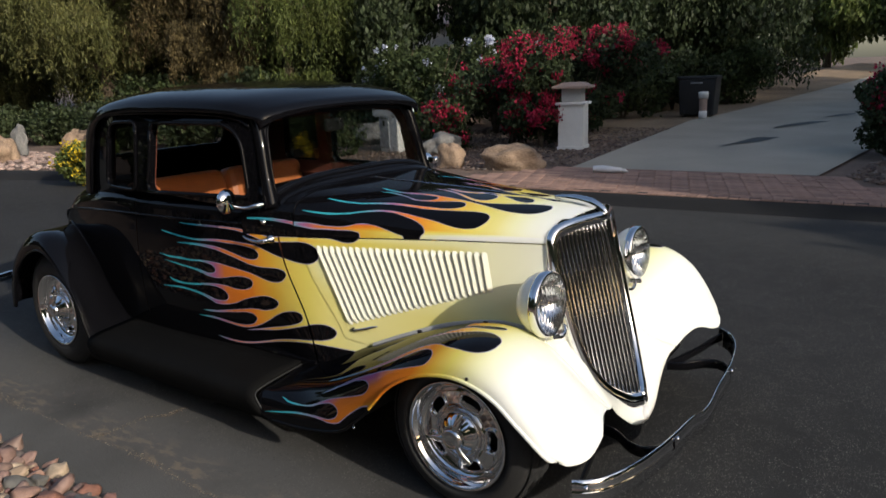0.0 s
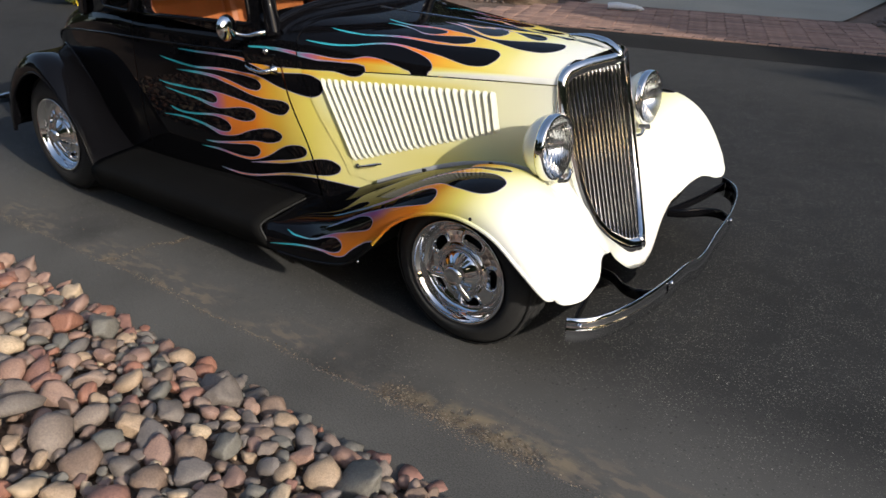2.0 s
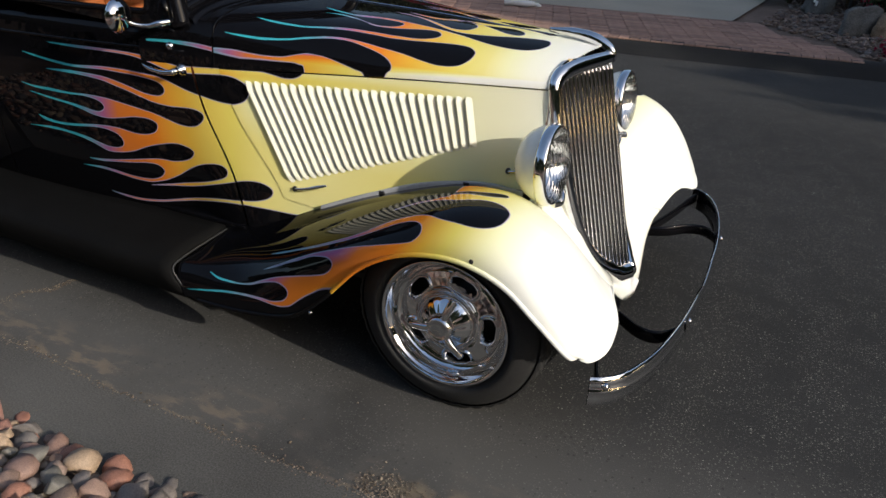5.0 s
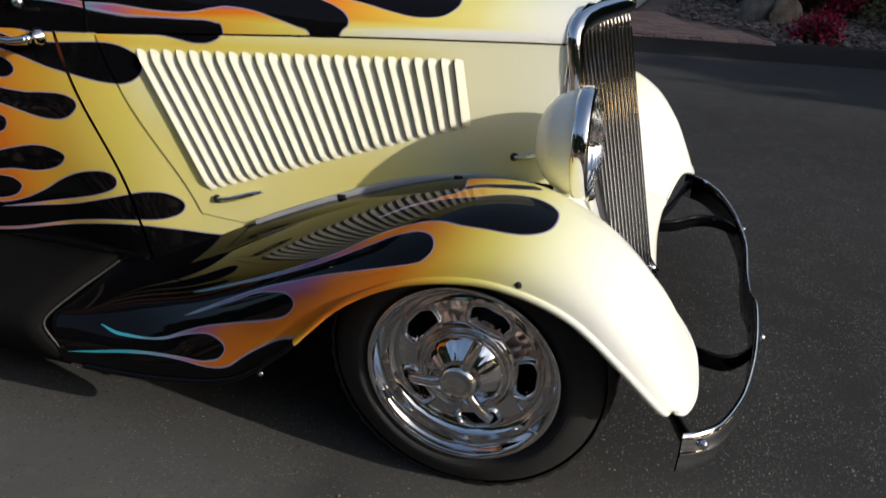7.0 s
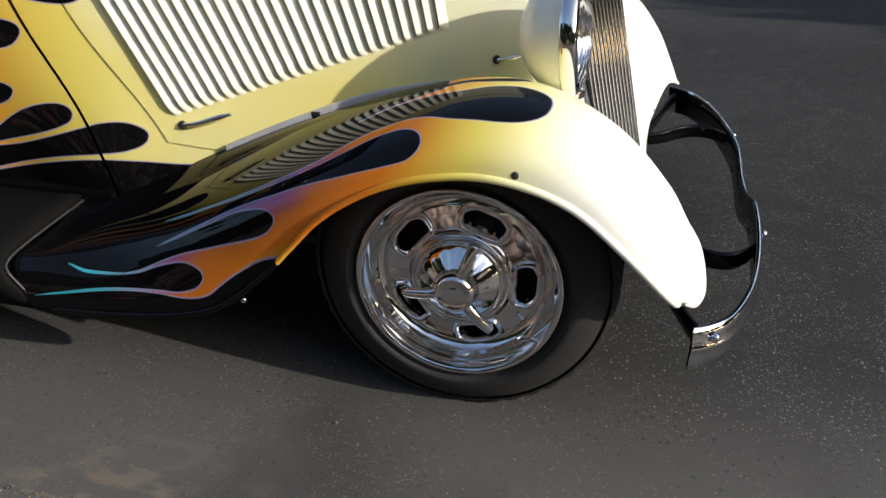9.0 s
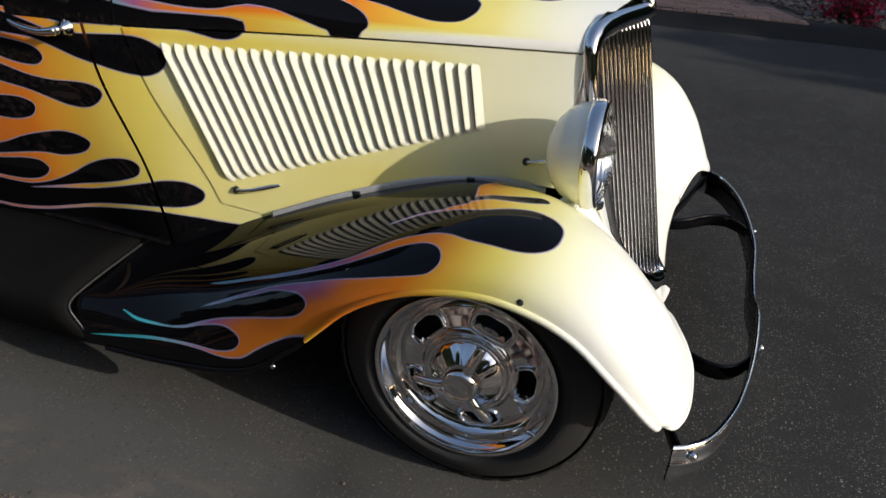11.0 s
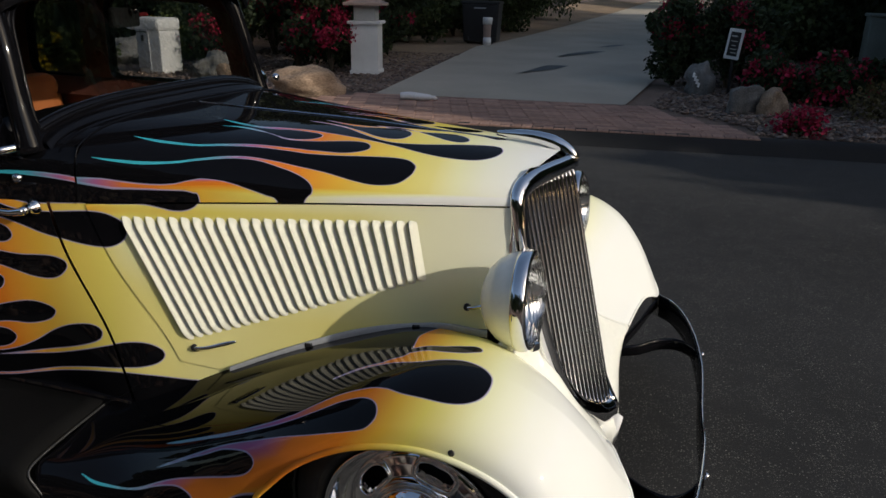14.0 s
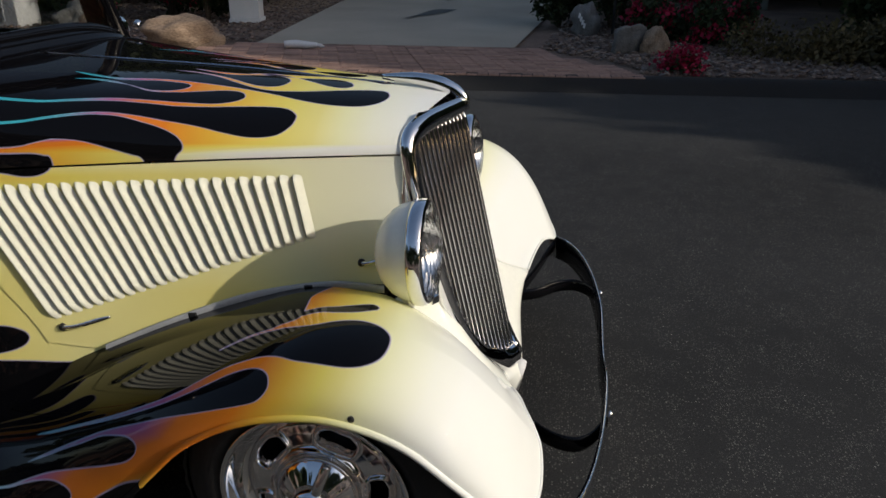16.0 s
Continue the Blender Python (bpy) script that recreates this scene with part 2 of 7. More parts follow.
def pane_material(name, tint, gloss):
    """A thin pane: clear straight through, with a faint mirror on it."""
    m = bpy.data.materials.new(name)
    m.use_nodes = True
    nt = m.node_tree
    clear = nt.nodes.new("ShaderNodeBsdfTransparent")
    clear.inputs[0].default_value = (*tint, 1)
    mirror = nt.nodes.new("ShaderNodeBsdfGlossy")
    mirror.inputs["Roughness"].default_value = 0.01
    fres = nt.nodes.new("ShaderNodeFresnel")
    fres.inputs[0].default_value = 1.45
    k = nt.nodes.new("ShaderNodeMath")
    k.operation, k.inputs[1].default_value = "MULTIPLY", gloss
    link(nt, fres.outputs[0], k.inputs[0])
    mix = nt.nodes.new("ShaderNodeMixShader")
    link(nt, k.outputs[0], mix.inputs[0])
    link(nt, clear.outputs[0], mix.inputs[1])
    link(nt, mirror.outputs[0], mix.inputs[2])
    link(nt, mix.outputs[0], nt.nodes["Material Output"].inputs["Surface"])
    return m


M["glass"] = pane_material("window_glass", (0.80, 0.82, 0.81), 0.5)
M["tinted"] = pane_material("tinted_glass", (0.16, 0.17, 0.16), 0.6)
M["lens"] = glass_material("fluted_glass", (0.97, 0.98, 0.98), 0.0, 18.0)


def flame_material():
    """Gloss paint: black, with licks that run from pearl white over yellow, orange and violet to blue."""
    m = bpy.data.materials.new("flame_paint")
    m.use_nodes = True
    nt = m.node_tree
    p = nt.nodes["Principled BSDF"]
    p.inputs["Roughness"].default_value = 0.3
    p.inputs["Specular IOR Level"].default_value = 0.0
    p.inputs["Coat Weight"].default_value = 0.5
    p.inputs["Coat IOR"].default_value = 1.4
    p.inputs["Coat Roughness"].default_value = 0.02
    heat = nt.nodes.new("ShaderNodeAttribute")
    heat.attribute_name = "warmth"
    lick = nt.nodes.new("ShaderNodeAttribute")
    lick.attribute_name = "lick"
    ramp = nt.nodes.new("ShaderNodeValToRGB")
    els = ramp.color_ramp.elements
    stops = ((0.0, (0.85, 0.86, 0.81)), (0.2, (0.83, 0.82, 0.48)), (0.36, (0.77, 0.66, 0.14)), (0.45, (0.75, 0.44, 0.05)), (0.54, (0.72, 0.21, 0.018)),
             (0.67, (0.66, 0.18, 0.03)), (0.76, (0.36, 0.11, 0.26)), (0.86, (0.06, 0.32, 0.42)), (1.0, (0.03, 0.40, 0.48)))
    els[0].position, els[0].color = stops[0][0], (*stops[0][1], 1)
    els[1].position, els[1].color = stops[-1][0], (*stops[-1][1], 1)
    for x, c in stops[1:-1]:
        els.new(x).color = (*c, 1)
    link(nt, heat.outputs["Fac"], ramp.inputs[0])
    inside = nt.nodes.new("ShaderNodeMapRange")
    inside.inputs["From Min"].default_value, inside.inputs["From Max"].default_value = -0.0006, 0.0006
    link(nt, lick.outputs["Fac"], inside.inputs["Value"])
    edge = nt.nodes.new("ShaderNodeMath")
    edge.operation = "ABSOLUTE"
    link(nt, lick.outputs["Fac"], edge.inputs[0])
    line = nt.nodes.new("ShaderNodeMapRange")
    line.inputs["From Min"].default_value, line.inputs["From Max"].default_value = 0.0008, 0.0022
    line.inputs["To Min"].default_value, line.inputs["To Max"].default_value = 0.8, 0.0
    link(nt, edge.outputs[0], line.inputs["Value"])
    a = nt.nodes.new("ShaderNodeMix")
    a.data_type = "RGBA"
    a.inputs[6].default_value = (0.004, 0.004, 0.005, 1)
    link(nt, inside.outputs[0], a.inputs[0])
    link(nt, ramp.outputs[0], a.inputs[7])
    b = nt.nodes.new("ShaderNodeMix")
    b.data_type = "RGBA"
    stripe = nt.nodes.new("ShaderNodeValToRGB")
    stripe.color_ramp.elements[0].position, stripe.color_ramp.elements[0].color = 0.74, (0.40, 0.36, 0.55, 1)
    stripe.color_ramp.elements[1].position, stripe.color_ramp.elements[1].color = 0.88, (0.05, 0.42, 0.52, 1)
    link(nt, heat.outputs["Fac"], stripe.inputs[0])
    link(nt, stripe.outputs[0], b.inputs[7])
    link(nt, line.outputs[0], b.inputs[0])
    link(nt, a.outputs[2], b.inputs[6])
    link(nt, b.outputs[2], p.inputs["Base Color"])
    return m


M["flame"] = flame_material()
COBBLE_TONES = ((0.186, 0.146, 0.127), (0.26, 0.152, 0.118), (0.105, 0.094, 0.092), (0.335, 0.24, 0.165), (0.26, 0.111, 0.073), (0.198, 0.129, 0.104), (0.446, 0.339, 0.236), (0.136, 0.115, 0.106), (0.217, 0.105, 0.083), (0.124, 0.119, 0.109), (0.285, 0.181, 0.144), (0.223, 0.161, 0.136), (0.236, 0.143, 0.118), (0.155, 0.135, 0.13), (0.174, 0.117, 0.088))
COBBLES = tuple(tuple(min(0.62, 0.015 + g * (0.92 * k + 0.08 * sum(c) / 3)) for k, g in zip(c, (1.08, 1.05, 0.97))) for c in COBBLE_TONES)
M["cobble"] = palette("cobble", COBBLES, 0.6, fine=38, bump=0.3, vary=0.24)
M["damp"] = material("damp_concrete", (0.055, 0.055, 0.05), 0.55, scale=2, fine=60, vary=0.3, bump=0.1)
M["white_paint"] = material("white_paint", (0.75, 0.75, 0.73), 0.6, scale=6, fine=80, vary=0.06, bump=0.05)
M["white_plastic"] = material("white_plastic", (0.72, 0.72, 0.72), 0.35, scale=20, fine=60, vary=0.08, bump=0.5, bump_dist=0.01)
M["grey_plaster"] = material("grey_plaster", (0.42, 0.42, 0.40), 0.8, scale=4, fine=60, vary=0.15, bump=0.3)
M["terracotta"] = material("terracotta", (0.40, 0.29, 0.24), 0.8, scale=4, fine=60, vary=0.2, bump=0.3)
M["box_metal"] = material("green_grey_metal", (0.20, 0.22, 0.19), 0.55, scale=3, fine=50, vary=0.15, bump=0.05)
M["grey_metal"] = material("grey_metal", (0.38, 0.39, 0.40), 0.5, vary=0.12, bump=0.05)
M["red_paint"] = material("red_paint", (0.45, 0.02, 0.02), 0.4, vary=0.1, bump=0.0)
M["black_plastic"] = material("black_plastic", (0.015, 0.015, 0.016), 0.5, vary=0.2, bump=0.05)


def leaf_material(name, a, b, tint=0.5, trans=0.3):
    return material(name, a, 0.6, color2=b, scale=0.9, fine=9, bump=0.0, island=True, random_tint=tint, trans=trans, spec=0.3)


M["leaf_olive"] = leaf_material("olive_leaves", (0.085, 0.10, 0.032), (0.17, 0.16, 0.055))
M["leaf_brown"] = leaf_material("dry_olive_leaves", (0.085, 0.07, 0.03), (0.17, 0.125, 0.055), 0.6)
M["leaf_pepper"] = leaf_material("pepper_leaves", (0.06, 0.085, 0.022), (0.13, 0.15, 0.04), 0.6)
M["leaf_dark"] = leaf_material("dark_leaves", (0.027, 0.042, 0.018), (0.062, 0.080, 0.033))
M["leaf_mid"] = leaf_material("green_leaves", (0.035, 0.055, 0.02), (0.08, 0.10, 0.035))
# lighter copy of the greens, with a sunlit look put into the colour
M["leaf_bright"] = leaf_material("sun_toned_leaves", (0.09, 0.13, 0.03), (0.17, 0.20, 0.06))
M["petal_red"] = leaf_material("red_bracts", (0.30, 0.012, 0.04), (0.50, 0.03, 0.085), 0.45)
M["petal_blue"] = leaf_material("pale_blue_petals", (0.55, 0.58, 0.72), (0.70, 0.72, 0.82), 0.15)
M["petal_yellow"] = leaf_material("yellow_petals", (0.60, 0.42, 0.02), (0.75, 0.58, 0.05), 0.2)
M["brick"] = material("clay_paver", (0.33, 0.20, 0.15), 0.85, scale=2.5, fine=60, vary=0.3, bump=0.4, random_tint=0.22)
M["brick_rest"] = material("clay_paver_rest", (0.33, 0.20, 0.15), 0.85, scale=2.5, fine=60, vary=0.3, bump=0.4, island=True, random_tint=0.22)


def road_material():
    """Worn asphalt: two scales of grey, pale grains of aggregate, and tan dust along the gutter's seam."""
    m = material("asphalt", (0.025, 0.025, 0.025), 0.88, scale=0.6, fine=230, vary=0.4, bump=0.5, bump_dist=0.006, spec=0.25)
    nt = m.node_tree
    p = nt.nodes["Principled BSDF"]
    base = p.inputs["Base Color"].links[0].from_socket
    co = nt.nodes.new("ShaderNodeTexCoord")

    def mixed(factor, a, b):
        n = nt.nodes.new("ShaderNodeMix")
        n.data_type = "RGBA"
        link(nt, factor, n.inputs[0])
        link(nt, a, n.inputs[6])
        n.inputs[7].default_value = (*b, 1)
        return n.outputs[2]

    def ranged(value, lo, hi, top=1.0):
        n = nt.nodes.new("ShaderNodeMapRange")
        n.interpolation_type = "SMOOTHSTEP"
        n.inputs["From Min"].default_value, n.inputs["From Max"].default_value, n.inputs["To Max"].default_value = lo, hi, top
        link(nt, value, n.inputs["Value"])
        return n.outputs[0]

    def times(a, b):
        n = nt.nodes.new("ShaderNodeMath")
        n.operation = "MULTIPLY"
        link(nt, a, n.inputs[0])
        link(nt, b, n.inputs[1])
        return n.outputs[0]

    def noise_at(scale, detail=4.0, stretch=(1, 1, 1)):
        mp = nt.nodes.new("ShaderNodeMapping")
        mp.inputs["Scale"].default_value = stretch
        link(nt, co.outputs["Object"], mp.inputs["Vector"])
        n = nt.nodes.new("ShaderNodeTexNoise")
        n.inputs["Scale"].default_value, n.inputs["Detail"].default_value = scale, detail
        link(nt, mp.outputs[0], n.inputs["Vector"])
        return n.outputs["Fac"]

    sep0 = nt.nodes.new("ShaderNodeSeparateXYZ")
    link(nt, co.outputs["Object"], sep0.inputs[0])
    out = mixed(times(ranged(sep0.outputs["Y"], -0.45, -1.15, 0.95), ranged(noise_at(1.1, 5), 0.18, 0.52)), base, (0.098, 0.096, 0.090))
    out = mixed(ranged(sep0.outputs["Y"], 2.6, 4.6, 0.6), out, (0.050, 0.049, 0.046))
    for scale, size, share, strength, tone in ((110, 0.36, 0.56, 0.62, (0.20, 0.197, 0.175)), (170, 0.40, 0.46, 0.6, (0.14, 0.138, 0.122)), (62, 0.34, 0.70, 0.5, (0.012, 0.012, 0.013)), (80, 0.24, 0.88, 0.7, (0.36, 0.35, 0.31))):
        grain = nt.nodes.new("ShaderNodeTexVoronoi")
        grain.inputs["Scale"].default_value = scale
        link(nt, co.outputs["Object"], grain.inputs["Vector"])
        dots = ranged(grain.outputs["Distance"], size, size * 0.6)
        tone_of = nt.nodes.new("ShaderNodeSeparateColor")
        link(nt, grain.outputs["Color"], tone_of.inputs[0])
        out = mixed(times(times(dots, ranged(tone_of.outputs[0], share, share + 0.06)), times(ranged(noise_at(scale / 22, 6), 0.36, 0.58, strength), ranged(sep0.outputs["Y"], -1.8, -0.5))), out, tone)
    sep = nt.nodes.new("ShaderNodeSeparateXYZ")
    link(nt, co.outputs["Object"], sep.inputs[0])
    wob = nt.nodes.new("ShaderNodeMath")
    wob.operation, wob.inputs[1].default_value = "MULTIPLY_ADD", 0.16
    link(nt, noise_at(2.2, 3), wob.inputs[0])
    link(nt, sep.outputs["Y"], wob.inputs[2])
    band = times(ranged(wob.outputs[0], -1.33, -1.20), ranged(wob.outputs[0], -0.95, -1.18))
    out = mixed(times(band, times(ranged(noise_at(2.2, 4), 0.40, 0.62), ranged(noise_at(16.0, 10, (0.6, 1.5, 1)), 0.47, 0.60, 0.8))), out, (0.20, 0.158, 0.118))
    sand = nt.nodes.new("ShaderNodeVectorMath")
    sand.operation = "DISTANCE"
    mp = nt.nodes.new("ShaderNodeMapping")
    mp.inputs["Scale"].default_value = (0.16, 1.0, 1.0)
    link(nt, co.outputs["Object"], mp.inputs["Vector"])
    link(nt, mp.outputs[0], sand.inputs[0])
    sand.inputs[1].default_value = (0.06, -1.235, 0)
    out = mixed(times(ranged(sand.outputs["Value"], 0.085, 0.02, 0.85), ranged(noise_at(14.0, 6), 0.38, 0.60)), out, (0.24, 0.19, 0.125))
    link(nt, out, p.inputs["Base Color"])
    return m


M["asphalt"] = road_material()
M["gutter"] = material("gutter_asphalt", (0.094, 0.092, 0.086), 0.85, scale=1.1, fine=190, vary=0.38, spec=0.25, bump=0.45, bump_dist=0.004)

# ---- the car ----
car = thing("car", "black vintage coupe hot rod with yellow and white flame paint", "car")


# flames: each lick is a tapering line, each black drop a round-headed one
def stroke_field(Q, shapes):
    """How deep each 2D point lies in the thickest of some tapering lines (rows of u, v, half width)."""
    best = np.full(len(Q), -1.0)
    for rows in shapes:
        p = along(rows, 14 * len(rows))
        for u, v, r in p:
            d = r - np.hypot(Q[:, 0] - u, Q[:, 1] - v)
            np.maximum(best, d, out=best)
    return best


def poly_field(Q, poly):
    """Signed depth of 2D points in a closed outline."""
    p = np.asarray(poly, float)
    q = np.roll(p, -1, 0)
    inside = np.zeros(len(Q), bool)
    dist = np.full(len(Q), 9.0)
    for (ax, ay), (bx, by) in zip(p, q):
        cross = ((ay > Q[:, 1]) != (by > Q[:, 1])) & (Q[:, 0] < (bx - ax) * (Q[:, 1] - ay) / (by - ay + 1e-12) + ax)
        inside ^= cross
        t = np.clip(((Q[:, 0] - ax) * (bx - ax) + (Q[:, 1] - ay) * (by - ay)) / ((bx - ax) ** 2 + (by - ay) ** 2 + 1e-12), 0, 1)
        dist = np.minimum(dist, np.hypot(Q[:, 0] - ax - t * (bx - ax), Q[:, 1] - ay - t * (by - ay)))
    return np.where(inside, dist, -dist)


def flame_field(Q, base, drops, licks):
    f = np.minimum(poly_field(Q, base), -stroke_field(Q, drops)) if drops else poly_field(Q, base)
    return np.maximum(f, stroke_field(Q, licks)) if licks else f


def painted(ob, field, heat):
    for name, values in (("lick", field), ("warmth", heat)):
        a = ob.data.attributes.new(name, "FLOAT", "POINT")
        a.data.foreach_set("value", np.ascontiguousarray(values, np.float32).ravel())
    return ob


def smooth_line(points):
    return [tuple(p) for p in along(points, 5 * len(points))]


FLAME = defaultdict(lambda: ([(5, 5), (6, 5), (6, 6)], [], []))
# sides: (x, height) of the car
SIDE_BASE = []
SIDE_BASE += smooth_line([(-0.738, 0.92), (-0.753, 0.902), (-0.779, 0.891), (-0.813, 0.89), (-0.847, 0.897), (-0.897, 0.905), (-0.973, 0.904), (-1.058, 0.903), (-1.132, 0.9), (-1.209, 0.897), (-1.263, 0.904), (-1.346, 0.917), (-1.433, 0.923), (-1.555, 0.924), (-1.701, 0.922), (-1.822, 0.92)])
SIDE_BASE += smooth_line([(-1.822, 0.92), (-1.702, 0.916), (-1.556, 0.917), (-1.433, 0.915), (-1.361, 0.905), (-1.305, 0.891), (-1.265, 0.88), (-1.221, 0.876), (-1.156, 0.876), (-1.053, 0.882), (-1.008, 0.88), (-0.973, 0.869), (-0.945, 0.85), (-0.938, 0.825), (-0.954, 0.798), (-0.99, 0.782), (-1.035, 0.782), (-1.085, 0.79), (-1.136, 0.802), (-1.186, 0.814), (-1.226, 0.827), (-1.267, 0.84), (-1.308, 0.85), (-1.379, 0.854), (-1.453, 0.858), (-1.562, 0.857), (-1.693, 0.848), (-1.796, 0.853), (-1.885, 0.861), (-1.967, 0.868)])
SIDE_BASE += smooth_line([(-1.967, 0.868), (-1.886, 0.856), (-1.797, 0.847), (-1.694, 0.842), (-1.562, 0.848), (-1.469, 0.846), (-1.409, 0.844), (-1.346, 0.838), (-1.301, 0.829), (-1.28, 0.814), (-1.277, 0.796), (-1.296, 0.781), (-1.328, 0.778), (-1.379, 0.784), (-1.429, 0.797), (-1.503, 0.813), (-1.565, 0.821), (-1.663, 0.824), (-1.748, 0.823), (-1.845, 0.816)])
SIDE_BASE += smooth_line([(-1.845, 0.816), (-1.749, 0.816), (-1.664, 0.815), (-1.567, 0.808), (-1.505, 0.795), (-1.445, 0.782), (-1.387, 0.767), (-1.33, 0.753), (-1.261, 0.746), (-1.21, 0.748), (-1.16, 0.748), (-1.124, 0.737), (-1.117, 0.717), (-1.14, 0.691), (-1.175, 0.679), (-1.226, 0.681), (-1.28, 0.695), (-1.336, 0.71), (-1.423, 0.723), (-1.514, 0.735), (-1.577, 0.74), (-1.642, 0.741), (-1.745, 0.737), (-1.834, 0.74), (-1.927, 0.739), (-2.003, 0.745)])
SIDE_BASE += smooth_line([(-2.003, 0.745), (-1.928, 0.734), (-1.835, 0.732), (-1.746, 0.732), (-1.677, 0.735), (-1.627, 0.732), (-1.586, 0.723), (-1.569, 0.706), (-1.575, 0.691), (-1.6, 0.681), (-1.636, 0.682), (-1.685, 0.69), (-1.753, 0.697), (-1.841, 0.704), (-1.964, 0.714)])
SIDE_BASE += smooth_line([(-1.964, 0.714), (-1.843, 0.699), (-1.754, 0.691), (-1.687, 0.68), (-1.623, 0.665), (-1.558, 0.662), (-1.492, 0.672), (-1.428, 0.684), (-1.368, 0.686), (-1.331, 0.675), (-1.325, 0.658), (-1.34, 0.636), (-1.384, 0.621), (-1.439, 0.619), (-1.501, 0.627), (-1.565, 0.628), (-1.632, 0.624), (-1.738, 0.611), (-1.829, 0.606), (-1.902, 0.614), (-1.938, 0.621)])
SIDE_BASE += smooth_line([(-1.938, 0.621), (-1.904, 0.605), (-1.831, 0.599), (-1.74, 0.604), (-1.633, 0.616), (-1.568, 0.614), (-1.522, 0.601), (-1.501, 0.579), (-1.505, 0.559), (-1.534, 0.545), (-1.584, 0.543), (-1.632, 0.553), (-1.696, 0.567), (-1.783, 0.576), (-1.874, 0.579), (-2.002, 0.568)])
SIDE_BASE += smooth_line([(-2.002, 0.568), (-1.876, 0.572), (-1.785, 0.569), (-1.699, 0.557), (-1.635, 0.539), (-1.589, 0.524), (-1.522, 0.528), (-1.455, 0.544), (-1.387, 0.572), (-1.324, 0.591), (-1.265, 0.603), (-1.222, 0.601), (-1.186, 0.59), (-1.176, 0.575), (-1.195, 0.552), (-1.233, 0.536), (-1.277, 0.528), (-1.321, 0.529), (-1.366, 0.525), (-1.463, 0.507), (-1.565, 0.489), (-1.634, 0.48), (-1.699, 0.474)])
SIDE_BASE += smooth_line([(-1.699, 0.474), (-1.636, 0.473), (-1.567, 0.481), (-1.466, 0.494), (-1.405, 0.503), (-1.356, 0.503), (-1.332, 0.489), (-1.329, 0.474), (-1.349, 0.452), (-1.386, 0.437), (-1.435, 0.431), (-1.498, 0.432), (-1.578, 0.441), (-1.645, 0.445), (-1.746, 0.438)])
SIDE_BASE += smooth_line([(-1.746, 0.438), (-1.647, 0.438), (-1.581, 0.433), (-1.501, 0.423), (-1.437, 0.42), (-1.39, 0.424), (-1.324, 0.444), (-1.259, 0.476), (-1.208, 0.508), (-1.159, 0.532), (-1.112, 0.545), (-1.069, 0.549), (-1.041, 0.541), (-1.031, 0.524), (-1.044, 0.502), (-1.089, 0.482), (-1.154, 0.463), (-1.236, 0.444), (-1.298, 0.43), (-1.41, 0.406)])
SIDE_BASE += smooth_line([(-1.41, 0.406), (-1.299, 0.423), (-1.207, 0.436), (-1.107, 0.462), (-1.016, 0.488), (-0.964, 0.501), (-0.914, 0.504), (-0.877, 0.495), (-0.853, 0.478), (-0.857, 0.456), (-0.881, 0.439), (-0.925, 0.427), (-0.99, 0.42), (-1.082, 0.409), (-1.186, 0.389), (-1.283, 0.366), (-1.38, 0.344), (-1.479, 0.333), (-1.561, 0.335), (-1.631, 0.34)])
SIDE_BASE += smooth_line([(-1.631, 0.34), (-1.563, 0.329), (-1.481, 0.325), (-1.382, 0.337), (-1.285, 0.358), (-1.188, 0.378), (-1.084, 0.397), (-0.991, 0.407), (-0.888, 0.405), (-0.768, 0.396), (-0.65, 0.398)])
SIDE_DROPS = []
SIDE_LICKS = []
SIDE_BASE += [(0.3, 0.40), (0.3, 1.0), (-0.74, 1.0)]
FLAME["side"] = (SIDE_BASE, SIDE_DROPS, SIDE_LICKS)
# cowl: (x, height, half width) of the car
COWL_BASE = []
COWL_DROPS = []
COWL_LICKS = []
COWL_LICKS.append([(-1.062, 0.968, 0.006), (-1.1, 0.974, 0.006), (-1.17, 0.98, 0.0052), (-1.25, 0.981, 0.004), (-1.33, 0.978, 0.003)])
COWL_BASE += [(5, 5), (6, 5), (6, 6)]
FLAME["cowl"] = (COWL_BASE, COWL_DROPS, COWL_LICKS)
# hood top: (x, place across) of the car
TOP_BASE = []
TOP_BASE += smooth_line([(-0.733, 0.6), (-0.7394, 0.5427), (-0.756, 0.5352), (-0.7858, 0.5317), (-0.8459, 0.5353), (-0.9666, 0.5408)])
TOP_BASE += [(-1.07, 0.538), (-1.2, 0.538), (-1.2, 0.5315), (-1.07, 0.5315)]
TOP_BASE += smooth_line([(-0.9939, 0.5266), (-0.8904, 0.5269), (-0.816, 0.5187), (-0.7569, 0.4971), (-0.7271, 0.4881), (-0.6677, 0.4911), (-0.6072, 0.5111), (-0.5614, 0.5294), (-0.535, 0.5424), (-0.518, 0.6)])
TOP_BASE += smooth_line([(-0.476, 0.6), (-0.4549, 0.5341), (-0.4419, 0.5111), (-0.4407, 0.4869), (-0.4489, 0.4629), (-0.4656, 0.4384), (-0.5016, 0.4102), (-0.5515, 0.3918), (-0.6002, 0.378), (-0.6466, 0.3773), (-0.6893, 0.3862), (-0.7571, 0.4125), (-0.825, 0.4426), (-0.8944, 0.464), (-0.9677, 0.4691), (-1.0247, 0.4654)])
